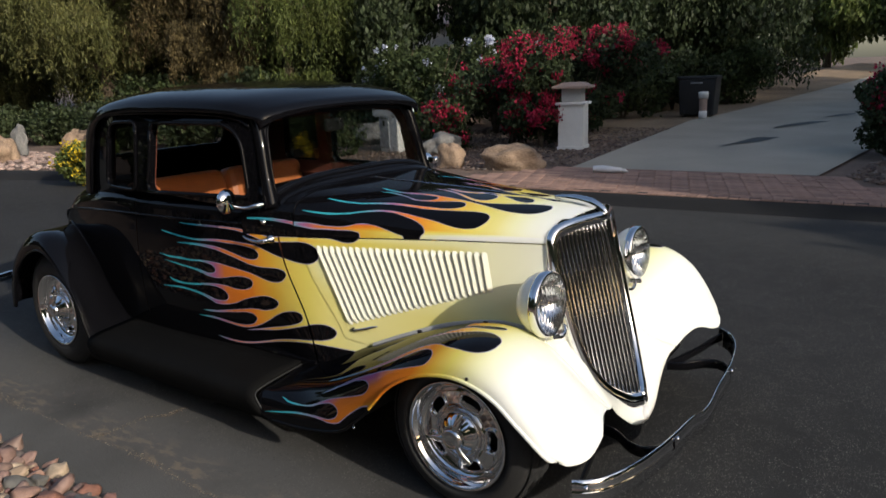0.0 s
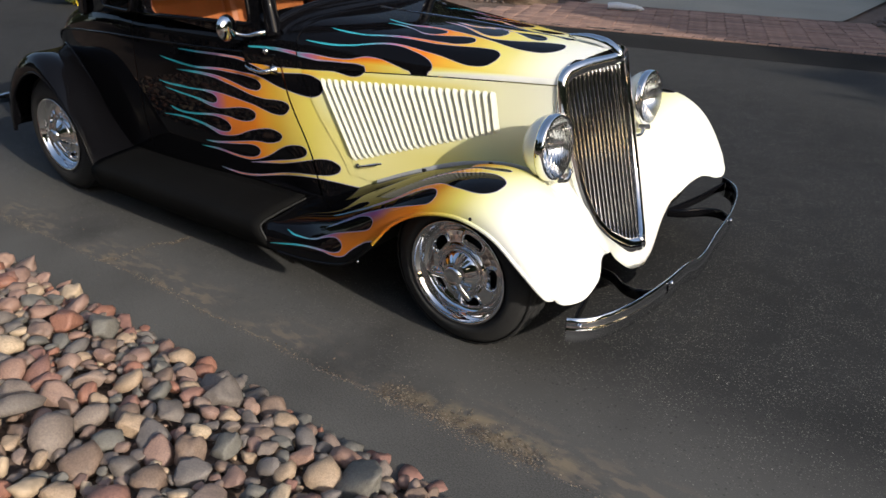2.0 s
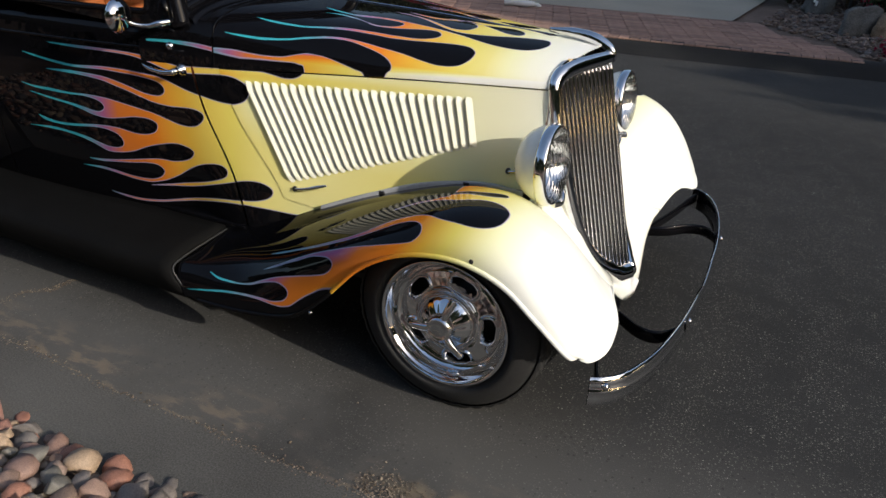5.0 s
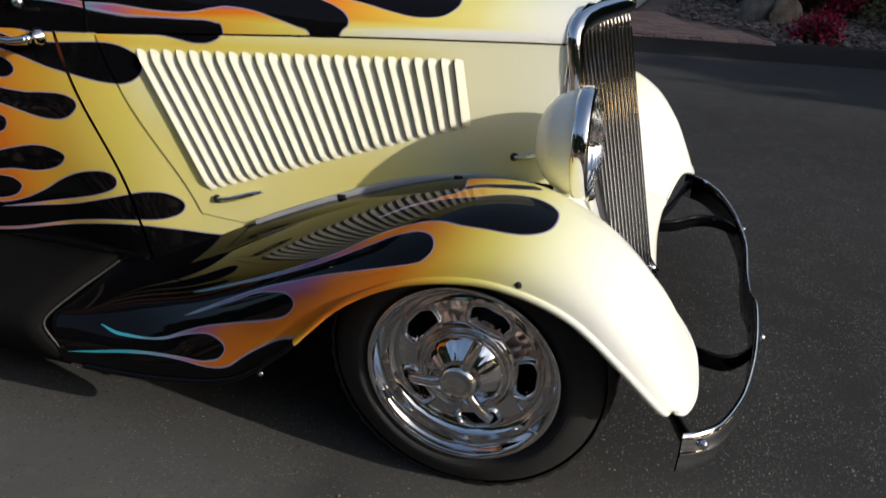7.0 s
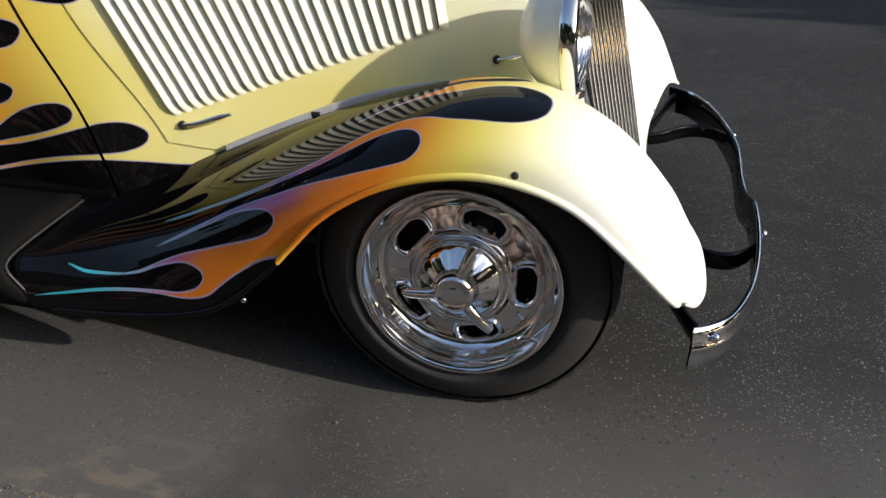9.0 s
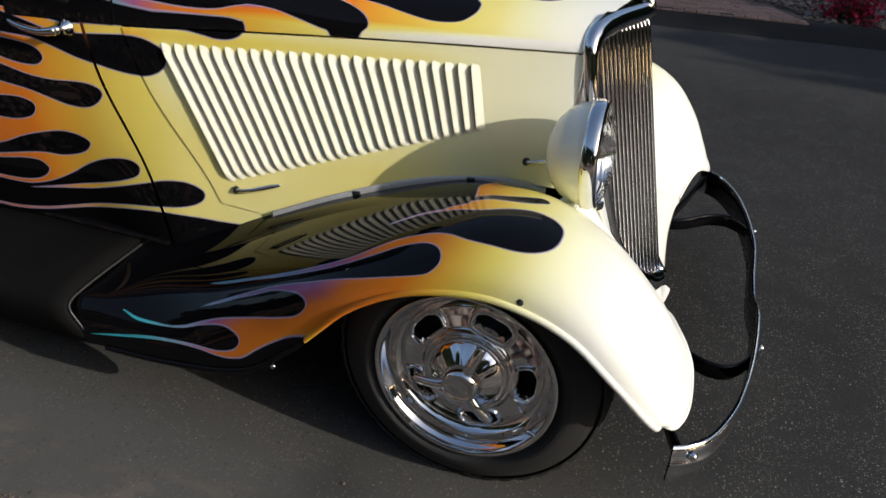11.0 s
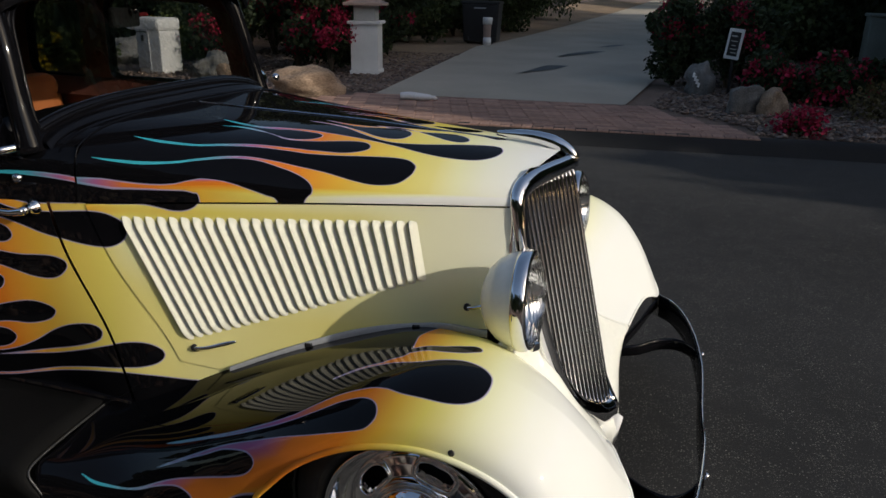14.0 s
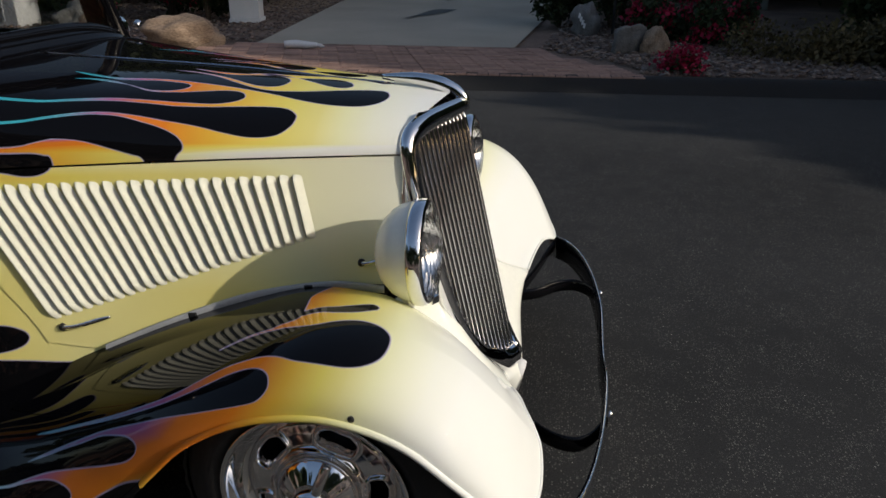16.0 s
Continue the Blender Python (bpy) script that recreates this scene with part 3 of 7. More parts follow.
TOP_BASE += smooth_line([(-1.0247, 0.4654), (-0.97, 0.4622), (-0.8968, 0.4544), (-0.8266, 0.4356), (-0.7594, 0.4049), (-0.692, 0.3771), (-0.635, 0.3658), (-0.573, 0.3679), (-0.5254, 0.3738), (-0.4768, 0.3829), (-0.4132, 0.4008), (-0.3484, 0.4277), (-0.2863, 0.4455), (-0.2285, 0.4306), (-0.1994, 0.379), (-0.1932, 0.3316), (-0.2008, 0.3043), (-0.2274, 0.2796), (-0.2756, 0.2758), (-0.3507, 0.2875), (-0.4102, 0.2981), (-0.4712, 0.3038), (-0.5654, 0.3053), (-0.6423, 0.3089), (-0.7158, 0.3225), (-0.7851, 0.3405), (-0.8589, 0.3499), (-0.9068, 0.349), (-0.9642, 0.3365)])
TOP_BASE += smooth_line([(-0.9642, 0.3365), (-0.9115, 0.3397), (-0.8634, 0.3399), (-0.7894, 0.3332), (-0.7192, 0.3127), (-0.6481, 0.2964), (-0.5711, 0.2903), (-0.4935, 0.2855), (-0.4157, 0.2835), (-0.3736, 0.2686), (-0.3494, 0.2451), (-0.3488, 0.2212), (-0.3695, 0.2005), (-0.4077, 0.1996), (-0.4593, 0.2146), (-0.518, 0.2316), (-0.5615, 0.2407), (-0.5974, 0.2373), (-0.6403, 0.2178), (-0.7009, 0.2048), (-0.7584, 0.196), (-0.8025, 0.1968)])
TOP_BASE += smooth_line([(-0.8025, 0.1968), (-0.7458, 0.19), (-0.6832, 0.2036), (-0.6199, 0.2262), (-0.5804, 0.2363), (-0.5355, 0.2278), (-0.5112, 0.2104), (-0.5035, 0.1895), (-0.5179, 0.1769), (-0.5473, 0.1728), (-0.5997, 0.1728), (-0.6631, 0.182), (-0.7159, 0.1806), (-0.7789, 0.1673), (-0.843, 0.1453)])
TOP_BASE += smooth_line([(-0.843, 0.1453), (-0.7657, 0.1622), (-0.7044, 0.1732), (-0.6388, 0.1655), (-0.5723, 0.1604), (-0.5194, 0.1619), (-0.4644, 0.1666), (-0.3741, 0.1797), (-0.284, 0.1994), (-0.2129, 0.2213), (-0.1445, 0.239), (-0.081, 0.2432), (-0.037, 0.2315), (-0.0037, 0.1957), (0.0089, 0.1453), (-0.0062, 0.1047), (-0.0402, 0.1022), (-0.0942, 0.1177), (-0.1709, 0.1445), (-0.2309, 0.1635), (-0.2927, 0.1741), (-0.3466, 0.165), (-0.4099, 0.1373), (-0.4679, 0.1084), (-0.5224, 0.0915), (-0.6092, 0.0785)])
TOP_BASE += smooth_line([(-0.6092, 0.0785), (-0.5465, 0.0825), (-0.4845, 0.096), (-0.4181, 0.1202), (-0.3749, 0.14), (-0.3358, 0.1508), (-0.3039, 0.1459), (-0.2845, 0.1295), (-0.2772, 0.0901), (-0.2993, 0.0594), (-0.3426, 0.0527), (-0.3903, 0.0659), (-0.439, 0.0785), (-0.497, 0.0739), (-0.5701, 0.0528)])
TOP_BASE += smooth_line([(-0.5701, 0.0528), (-0.482, 0.0662), (-0.4108, 0.0617), (-0.3478, 0.0395), (-0.2902, 0.0462), (-0.2283, 0.0716), (-0.1664, 0.101), (-0.1229, 0.1053), (-0.1046, 0.0814), (-0.1209, 0.046), (-0.163, 0.0267), (-0.2219, 0.0389), (-0.271, 0.0507), (-0.3426, 0.0527), (-0.4071, 0.0514)])
TOP_BASE += smooth_line([(-0.4071, 0.0514), (-0.3492, 0.0377), (-0.2476, 0.0172), (-0.1811, 0.0009), (-0.0899, 0.0059), (-0.0329, 0.0236)])
TOP_DROPS = []
TOP_LICKS = []
TOP_BASE += [(0.12, -0.1), (0.4, -0.1), (0.4, 0.7), (-0.2, 0.7)]
FLAME["top"] = (TOP_BASE, TOP_DROPS, TOP_LICKS)
# front fenders: (x, place across) of the car
FENDER_BASE = []
FENDER_BASE += smooth_line([(-0.0793, 0.2182), (-0.0554, 0.323), (-0.06, 0.3539), (-0.0927, 0.3726), (-0.1022, 0.3835), (-0.0621, 0.3826), (-0.0118, 0.3736), (0.0323, 0.3536), (0.0874, 0.3378), (0.1321, 0.3434), (0.1581, 0.3677), (0.1611, 0.4169), (0.1493, 0.4583), (0.1208, 0.4906), (0.0832, 0.5047), (0.0362, 0.5032), (-0.0125, 0.4963), (-0.0539, 0.4809), (-0.0921, 0.4764), (-0.1288, 0.4823), (-0.1655, 0.4912), (-0.1994, 0.5044), (-0.2327, 0.5181), (-0.2678, 0.5304), (-0.3219, 0.5347), (-0.3818, 0.5314), (-0.446, 0.5229), (-0.5331, 0.5078), (-0.6254, 0.4887), (-0.6764, 0.4791)])
FENDER_BASE += smooth_line([(-0.6764, 0.4791), (-0.6228, 0.4928), (-0.5292, 0.5126), (-0.4421, 0.5304), (-0.3762, 0.5415), (-0.3171, 0.5472), (-0.2624, 0.5456), (-0.2257, 0.5396), (-0.1901, 0.5298), (-0.1552, 0.5171), (-0.1194, 0.5097), (-0.0946, 0.511), (-0.0725, 0.5237), (-0.0589, 0.5464), (-0.0548, 0.5791), (-0.0657, 0.6094), (-0.0864, 0.6253), (-0.1398, 0.6252), (-0.205, 0.6126), (-0.2734, 0.5931), (-0.3478, 0.5754), (-0.4132, 0.5587), (-0.4633, 0.5488), (-0.5131, 0.5435), (-0.5643, 0.5383), (-0.6128, 0.5355), (-0.6738, 0.5353)])
FENDER_BASE += smooth_line([(-0.6738, 0.5353), (-0.6108, 0.5403), (-0.56, 0.5442), (-0.5094, 0.5523), (-0.4583, 0.5582), (-0.4155, 0.5729), (-0.379, 0.5907), (-0.3546, 0.6132), (-0.3469, 0.6316), (-0.3558, 0.6418), (-0.3791, 0.6412), (-0.4232, 0.6273), (-0.4906, 0.6044), (-0.5605, 0.5854), (-0.6136, 0.5752), (-0.6644, 0.5714), (-0.7064, 0.5715), (-0.7494, 0.5663), (-0.8016, 0.5494), (-0.8553, 0.5245), (-0.8991, 0.488)])
FENDER_BASE += smooth_line([(-0.8991, 0.488), (-0.8533, 0.5315), (-0.8005, 0.5542), (-0.7487, 0.5683), (-0.7057, 0.5753), (-0.6628, 0.5772), (-0.6188, 0.5842), (-0.5821, 0.5953), (-0.5513, 0.6133), (-0.5325, 0.6308), (-0.5323, 0.6433), (-0.5489, 0.649), (-0.5722, 0.6471), (-0.6033, 0.6413), (-0.654, 0.6255), (-0.7234, 0.6084), (-0.7923, 0.5964), (-0.8524, 0.5952), (-0.915, 0.6101), (-0.9799, 0.6369)])
FENDER_BASE += smooth_line([(-0.9799, 0.6369), (-0.9151, 0.6184), (-0.852, 0.6048), (-0.7908, 0.6046), (-0.7225, 0.6143), (-0.6532, 0.6321), (-0.6031, 0.6504), (-0.5697, 0.6604), (-0.545, 0.6654), (-0.5202, 0.668), (-0.4868, 0.6652), (-0.4475, 0.6652), (-0.4069, 0.6684), (-0.3762, 0.6758), (-0.3398, 0.6904)])
FENDER_DROPS = []
FENDER_DROPS.append([(x_, v_ + 0.025, 1.7 * w_) for x_, v_, w_ in [(0.0877, 0.2468, 0.0102), (0.0603, 0.2665, 0.0109), (0.0212, 0.2811, 0.0088), (-0.0196, 0.2881, 0.0074), (-0.0661, 0.3133, 0.006)]])
FENDER_LICKS = []
FENDER_LICKS.append([(0.1284, 0.2859, 0.0072), (0.0599, 0.3318, 0.0072), (-0.0148, 0.3605, 0.0058), (-0.0832, 0.3817, 0.0045), (-0.1525, 0.4021, 0.0031), (-0.2152, 0.4319, 0.0019)])
FENDER_BASE += [(-0.3, 0.9), (0.7, 0.9), (0.7, -0.2), (-0.1, -0.2)]
FLAME["fender"] = (FENDER_BASE, FENDER_DROPS, FENDER_LICKS)



# shapes of the body, in half widths (the car is the same on both sides)
def side_y(x, z):
    """Half width of the hood's, cowl's and doors' side."""
    y = 0.4183 - 0.2575 * x - 0.1004 * z
    back = curve_at([(-4.0, 0.10), (-3.66, 0.22), (-3.5, 0.36), (-3.2, 0.54), (-2.8, 0.645), (-2.4, 0.688), (-2.0, 0.695), (-1.6, 0.678), (-1.3, 0.648), (-1.05, 0.606), (-0.9, 0.57)], x) - 0.08 * (np.asarray(z) - 0.8) - 0.22 * np.clip(0.86 - np.asarray(z), 0, 1) ** 2
    t = np.clip((np.asarray(x) + 1.25) / 0.35, 0, 1)
    t = t * t * (3 - 2 * t)
    return y * t + back * (1 - t)


def seam_z(x):
    return curve_at([(-1.4, 0.90), (-1.06, 0.905), (-0.735, 0.916), (-0.44, 0.924), (0.2, 0.932)], x)


def crown_z(x):
    return curve_at([(-1.4, 1.108), (-1.1, 1.100), (-0.8, 1.090), (-0.5, 1.080), (-0.2, 1.061), (0.0, 1.048), (0.16, 1.032)], x)


def hood_top(x, y):
    """The hood is flat and square-shouldered at the cowl and round at the nose."""
    w = side_y(x, seam_z(x))
    n = np.interp(x, [-1.06, -0.8, -0.5, -0.2, 0.1], [4.8, 3.3, 2.35, 2.1, 2.0])
    return seam_z(x) + (crown_z(x) - seam_z(x)) * np.clip(1 - np.clip(np.abs(y) / w, 0, 1) ** n, 0, 1) ** (1 / n)


def hood_front(k):
    """Where the hood ends at the grille; k: 0 on the centre line, 1 at the seam."""
    return 0.077 + 0.078 * (1 - k**1.6)


def hood_low(x):
    return curve_at([(-1.2, 0.455), (-0.95, 0.455), (-0.82, 0.455), (-0.678, 0.433), (-0.44, 0.52), (-0.165, 0.585), (0.034, 0.574), (0.2, 0.52)], x)


def hood_back(z):
    """The slanting seam between hood and cowl."""
    return curve_at([(0.20, -0.70), (0.483, -0.82), (0.77, -0.995), (0.95, -1.06), (1.2, -1.10)], z)


def door_front(z):
    return curve_at([(0.25, -0.93), (0.406, -0.973), (0.496, -1.0), (0.79, -1.126), (1.0, -1.172), (1.1, -1.18)], z)


def heat_of(x, rows):
    return np.interp(x, [r[0] for r in rows], [r[1] for r in rows])


TOP_HEAT = ((-1.0, 1.0), (-0.72, 0.84), (-0.6, 0.70), (-0.48, 0.52), (-0.30, 0.40), (-0.14, 0.30), (0.0, 0.08), (0.1, 0.0))
SIDE_HEAT = ((-1.95, 1.0), (-1.72, 0.88), (-1.58, 0.76), (-1.48, 0.64), (-1.30, 0.51), (-1.12, 0.40), (-0.9, 0.32), (-0.65, 0.25), (-0.3, 0.19), (-0.05, 0.12), (0.1, 0.05))
FENDER_HEAT = ((-0.35, 1.0), (-0.15, 0.87), (0.0, 0.76), (0.07, 0.66), (0.15, 0.55), (0.24, 0.42), (0.33, 0.30), (0.42, 0.14), (0.50, 0.04), (0.58, 0.0))

for sign in (-1, 1):
    # hood top half: k runs from the centre line to the seam
    k = np.linspace(0, 1, 150)
    k = np.sin(k * np.pi / 2)
    s = np.linspace(0, 1, 380)
    S_, K_ = np.meshgrid(s, k, indexing="ij")
    x0 = hood_back(np.full_like(K_, 0.93)) * 0 - 1.062 - 0.035 * (1 - K_**2)
    X = x0 + (hood_front(K_) - x0) * S_
    Y = side_y(X, seam_z(X)) * K_
    Z = hood_top(X, Y)
    P = np.stack([X, sign * Y, Z], -1)
    ob = sheet("hood_top", P, M["flame"], car, "hood top with licks of flame over black", thick=0.0, flip=sign > 0)
    Q = np.stack([X.ravel(), np.broadcast_to(np.linspace(0, 0.55, 150), X.shape).ravel()], -1)
    painted(ob, flame_field(Q, *FLAME["top"]), heat_of((X + 0.36 * np.clip((np.linspace(0, 0.55, 150)[None] - 0.478) / 0.05, 0, 1)).ravel(), TOP_HEAT))
    # hood side
    v = np.linspace(0, 1, 90)
    S_, V_ = np.meshgrid(np.linspace(0, 1, 230), v, indexing="ij")
    zt = 0.921
    X = hood_back(0.455 + 0.455 * V_) * (1 - S_) + 0.0 * S_
    Z = hood_low(X) * (1 - V_) + (seam_z(X) - 0.004) * V_
    X = X + (0.0885 - 0.02 * (Z - 0.46)) * S_
    Y = side_y(X, Z)
    ob = sheet("hood_side", np.stack([X, sign * Y, Z], -1), M["flame"], car, "pale yellow louvred hood side", flip=sign < 0)
    side = ob
    painted(ob, flame_field(np.stack([X.ravel(), Z.ravel()], -1), *FLAME["side"]), heat_of(X.ravel(), SIDE_HEAT) + 0.10 * (np.clip((0.74 - Z) / 0.16, 0, 1) * np.clip((X + 0.75) / 0.35, 0, 1)).ravel()
            + 0.10 * (np.exp(-(((Z - 0.885) / 0.022) ** 2)) * np.clip((-0.12 - X) / 0.2, 0, 1)).ravel() - 0.10 * (np.exp(-(((Z - 0.80 + 0.3 * (X + 0.95)) / 0.10) ** 2)) * np.exp(-(((X + 0.92) / 0.09) ** 2))).ravel())
    # louvres: pressed flaps, flush in front and lifted along their rear edge over a dark strip
    for i in range(25):
        t = i / 24
        a = np.array([-0.935 + 0.767 * t, 0.872 + 0.012 * t])
        b = np.array([-0.763 + 0.628 * t, 0.518 + 0.197 * t])
        n = 26
        w = np.linspace(0, 1, n)
        line = a + (b - a) * w[:, None]
        lift = 0.0125 * np.clip(np.minimum(w * 14, (1 - w) * 16), 0, 1) ** 0.7
        cols = []
        for across, h in ((-0.001, 0.0), (0.004, 0.22), (0.009, 0.48), (0.014, 0.76), (0.0185, 0.98), (0.0200, 1.0), (0.0206, 0.90), (0.0200, 0.70)):
            x = line[:, 0] + 0.004 - across
            z = line[:, 1]
            cols.append(np.stack([x, sign * (side_y(x, z) - 0.0008 + h * lift), z], -1))
        ob = sheet("louvre", np.stack(cols, 1), M["louvre_sunlit_paint"], side, "pressed hood louvre, its paint lightened as if sunlit", flip=sign > 0)
        # dark strip on the uncut panel paints the shade inside the louvre's opening
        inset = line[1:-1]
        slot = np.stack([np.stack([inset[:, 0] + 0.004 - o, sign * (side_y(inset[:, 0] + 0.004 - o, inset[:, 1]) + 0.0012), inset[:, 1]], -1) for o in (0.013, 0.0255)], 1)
        sheet("louvre_gap_shade", slot, M["dark"], ob, "dark strip painting the shade of the louvre opening", flip=sign > 0)
    # cowl side between hood and door
    S_, V_ = np.meshgrid(np.linspace(0, 1, 34), np.linspace(0, 1, 140), indexing="ij")
    Z = 0.30 + 0.605 * V_
    xb, xf = door_front(Z) + 0.003, np.where(Z > 0.48, hood_back(Z) - 0.003, np.interp(Z, [0.3, 0.42, 0.46, 0.48], [-0.58, -0.62, -0.75, -0.82]))
    X = xb + (xf - xb) * S_
    ob = sheet("cowl_side", np.stack([X, sign * (side_y(X, Z) - 0.003), Z], -1), M["flame"], car, "yellow cowl side", flip=sign < 0)
    painted(ob, flame_field(np.stack([X.ravel(), Z.ravel()], -1), *FLAME["side"]), heat_of(X.ravel(), SIDE_HEAT))
    # door
    S_, V_ = np.meshgrid(np.linspace(0, 1, 300), np.linspace(0, 1, 190), indexing="ij")
    Z = 0.30 + 0.735 * V_
    X = -2.19 + (door_front(Z) - 0.003 + 2.19) * S_
    Y = side_y(X, Z) - 0.03 * np.clip((Z - 0.98) / 0.055, 0, 1) ** 2
    ob = sheet("door", np.stack([X, sign * Y, Z], -1), M["flame"], car, "black door with orange flame licks and blue tips", flip=sign < 0)
    painted(ob, flame_field(np.stack([X.ravel(), Z.ravel()], -1), *FLAME["side"]), heat_of(X.ravel(), SIDE_HEAT))
    door = ob
    # rear quarter
    S_, V_ = np.meshgrid(np.linspace(0, 1, 60), np.linspace(0, 1, 40), indexing="ij")
    X = -3.62 + (-2.194 + 3.62) * S_
    top = curve_at([(-3.63, 0.45), (-3.56, 0.56), (-3.45, 0.70), (-3.2, 0.86), (-2.95, 0.96), (-2.8, 1.0), (-2.6, 1.03), (-2.1, 1.035)], X)
    Z = 0.30 + (top - 0.30) * V_
    Y = side_y(X, Z) - 0.03 * np.clip((Z - top + 0.055) / 0.055, 0, 1) ** 2
    sheet("quarter_panel", np.stack([X, sign * Y, Z], -1), M["black"], car, flip=sign < 0)
    # deck lid half, from the quarter's top edge to the centre line
    xs = np.linspace(-3.62, -2.78, 40)
    top = curve_at([(-3.63, 0.45), (-3.56, 0.56), (-3.45, 0.70), (-3.2, 0.86), (-2.95, 0.96), (-2.8, 1.0), (-2.6, 1.03)], xs)
    a = np.linspace(0, np.pi / 2, 24)
    w = side_y(xs, top) - 0.03
    rise = 0.09
    P = np.stack([np.broadcast_to(xs[:, None] - 0.05 * np.sin(a)[None], (40, 24)), sign * w[:, None] * np.cos(a)[None], top[:, None] + rise * np.sin(a)[None]], -1)
    sheet("deck_lid", P, M["black"], car, flip=sign < 0)
    # belt moulding
    tube("belt_molding", [(x, sign * (float(side_y(x, z)) - 0.001), z) for x, z in ((-1.18, 0.950), (-1.6, 0.944), (-2.1, 0.937), (-2.5, 0.928), (-2.9, 0.90), (-3.15, 0.86), (-3.33, 0.78))], 0.007, M["black"], car, n=50, sides=8)

# cowl top up to the windscreen, with its rain channel and vent
S_, A_ = np.meshgrid(np.linspace(0, 1, 60), np.linspace(-1, 1, 301), indexing="ij")
K_ = np.sin(A_ * np.pi / 2)
X = -1.068 - 0.035 * (1 - K_**2) - 0.30 * S_
Y = side_y(X, seam_z(X)) * K_
Z = hood_top(X, Y) + 0.0
cowl = sheet("cowl_top", np.stack([X, Y, Z], -1), M["flame"], car, "gloss black cowl with a blue flame tip", flip=True)
painted(cowl, flame_field(np.stack([X.ravel(), Z.ravel()], -1), *FLAME["cowl"]), np.interp(X.ravel(), [-1.4, -1.2, -1.06], [1.0, 0.86, 0.70]))


def screen_x(y, z):
    return -1.195 - 0.26 * (z - 1.04) + 0.035 * (1 - (y / 0.6) ** 2)


low = [(y, 1.142 - 0.055 * (abs(y) / 0.575) ** 3.5) for y in np.linspace(-0.575, 0.575, 19)]
high = [(y, 1.458 - 0.035 * (abs(y) / 0.54) ** 3) for y in np.linspace(0.49, -0.49, 13)]
ring = [low[0]] + low[1:-1] + [low[-1], (0.580, 1.14), (0.562, 1.27), (0.54, 1.38)] + high + [(-0.54, 1.38), (-0.562, 1.27), (-0.580, 1.14)]
ring3 = [(float(screen_x(y, z)), y, z) for y, z in ring]
screen = tube("windshield_frame", ring3, 0.019, M["black"], car, "black framed windscreen", n=200, sides=10, closed=True, up=(1, 0, 0.2))
tube("windshield_trim", [(x + 0.014, y * 0.985, z) for x, y, z in ring3], 0.006, M["black"], screen, n=200, sides=6, closed=True, up=(1, 0, 0.2))
bm = bmesh.new()
bm.faces.new([bm.verts.new(p) for p in ring3])
bmesh.ops.triangulate(bm, faces=bm.faces[:])
pane = from_bm("windshield_glass", bm, M["glass"], screen)
pane.visible_shadow = False
# stepped riser between cowl and screen: a gasket, two rolled ridges and the flare of the cowl
ys_ = np.linspace(-0.60, 0.60, 61)
rz_ = 1.134 - 0.060 * (np.abs(ys_) / 0.60) ** 3.5
rx_ = screen_x(ys_, rz_)
steps = []
for f, lift in ((0.0, 0.0), (0.10, 0.002), (0.24, -0.004), (0.30, 0.008), (0.40, 0.008), (0.48, -0.006), (0.62, -0.004), (0.70, 0.004), (0.80, 0.003), (1.0, 0.0)):
    xe = -1.085 - 0.035 * (1 - (ys_ / 0.60) ** 2)
    ye = np.clip(ys_ * 0.985, -0.585, 0.585)
    ze = hood_top(xe, ye) - 0.002
    zf = rz_ + (ze - rz_) * (1 - (1 - f) ** 2.0)
    steps.append(np.stack([rx_ + 0.014 + (xe - rx_ - 0.014) * f, ys_ + (ye - ys_) * f, zf + lift], -1))
sheet("cowl_riser", np.stack(steps, 0), M["black"], car, "gloss black ridged cowl under the windscreen", flip=False)
lathe("wiper_pivot", [(0, 0.016), (0.010, 0.015), (0.018, 0.010), (0.022, 0.0)], (-1.150, 0.628, 1.115), (0.3, 0.5, 0.5), M["chrome"], car, n=18)


# roof and back: sections from the side edge to the centre line
edge = along([(-1.250, 0.575, 1.392), (-1.275, 0.590, 1.436), (-1.5, 0.637, 1.468), (-1.9, 0.664, 1.472), (-2.2, 0.660, 1.468), (-2.44, 0.640, 1.440), (-2.60, 0.61, 1.34), (-2.67, 0.605, 1.16), (-2.69, 0.615, 1.0)], 70)
ridge = along([(-1.190, 0, 1.466), (-1.225, 0, 1.500), (-1.42, 0, 1.552), (-1.85, 0, 1.582), (-2.3, 0, 1.572), (-2.66, 0, 1.505), (-2.86, 0, 1.38), (-2.93, 0, 1.20), (-2.97, 0, 1.0)], 70)
a = np.linspace(0, np.pi, 61)
k = np.clip(np.arange(70) / 22, 0, 1)[:, None]
c, sn = np.cos(a)[None], np.sin(a)[None] ** (1.0 - 0.2 * k)
c = np.sign(c) * np.abs(c) ** (1.0 - 0.25 * k)
P = np.stack([edge[:, 0, None] + (ridge - edge)[:, 0, None] * sn, edge[:, 1, None] * c, edge[:, 2, None] + (ridge - edge)[:, 2, None] * sn], -1)
def cut_window(ob):
    """Opens the back window."""
    bm = bmesh.new()
    bm.from_mesh(ob.data)
    gone = [f for f in bm.faces if f.calc_center_median().x < -2.55 and abs(f.calc_center_median().y) < 0.44 and 1.19 < f.calc_center_median().z < 1.365]
    bmesh.ops.delete(bm, geom=gone, context="FACES")
    bm.to_mesh(ob.data)
    bm.free()


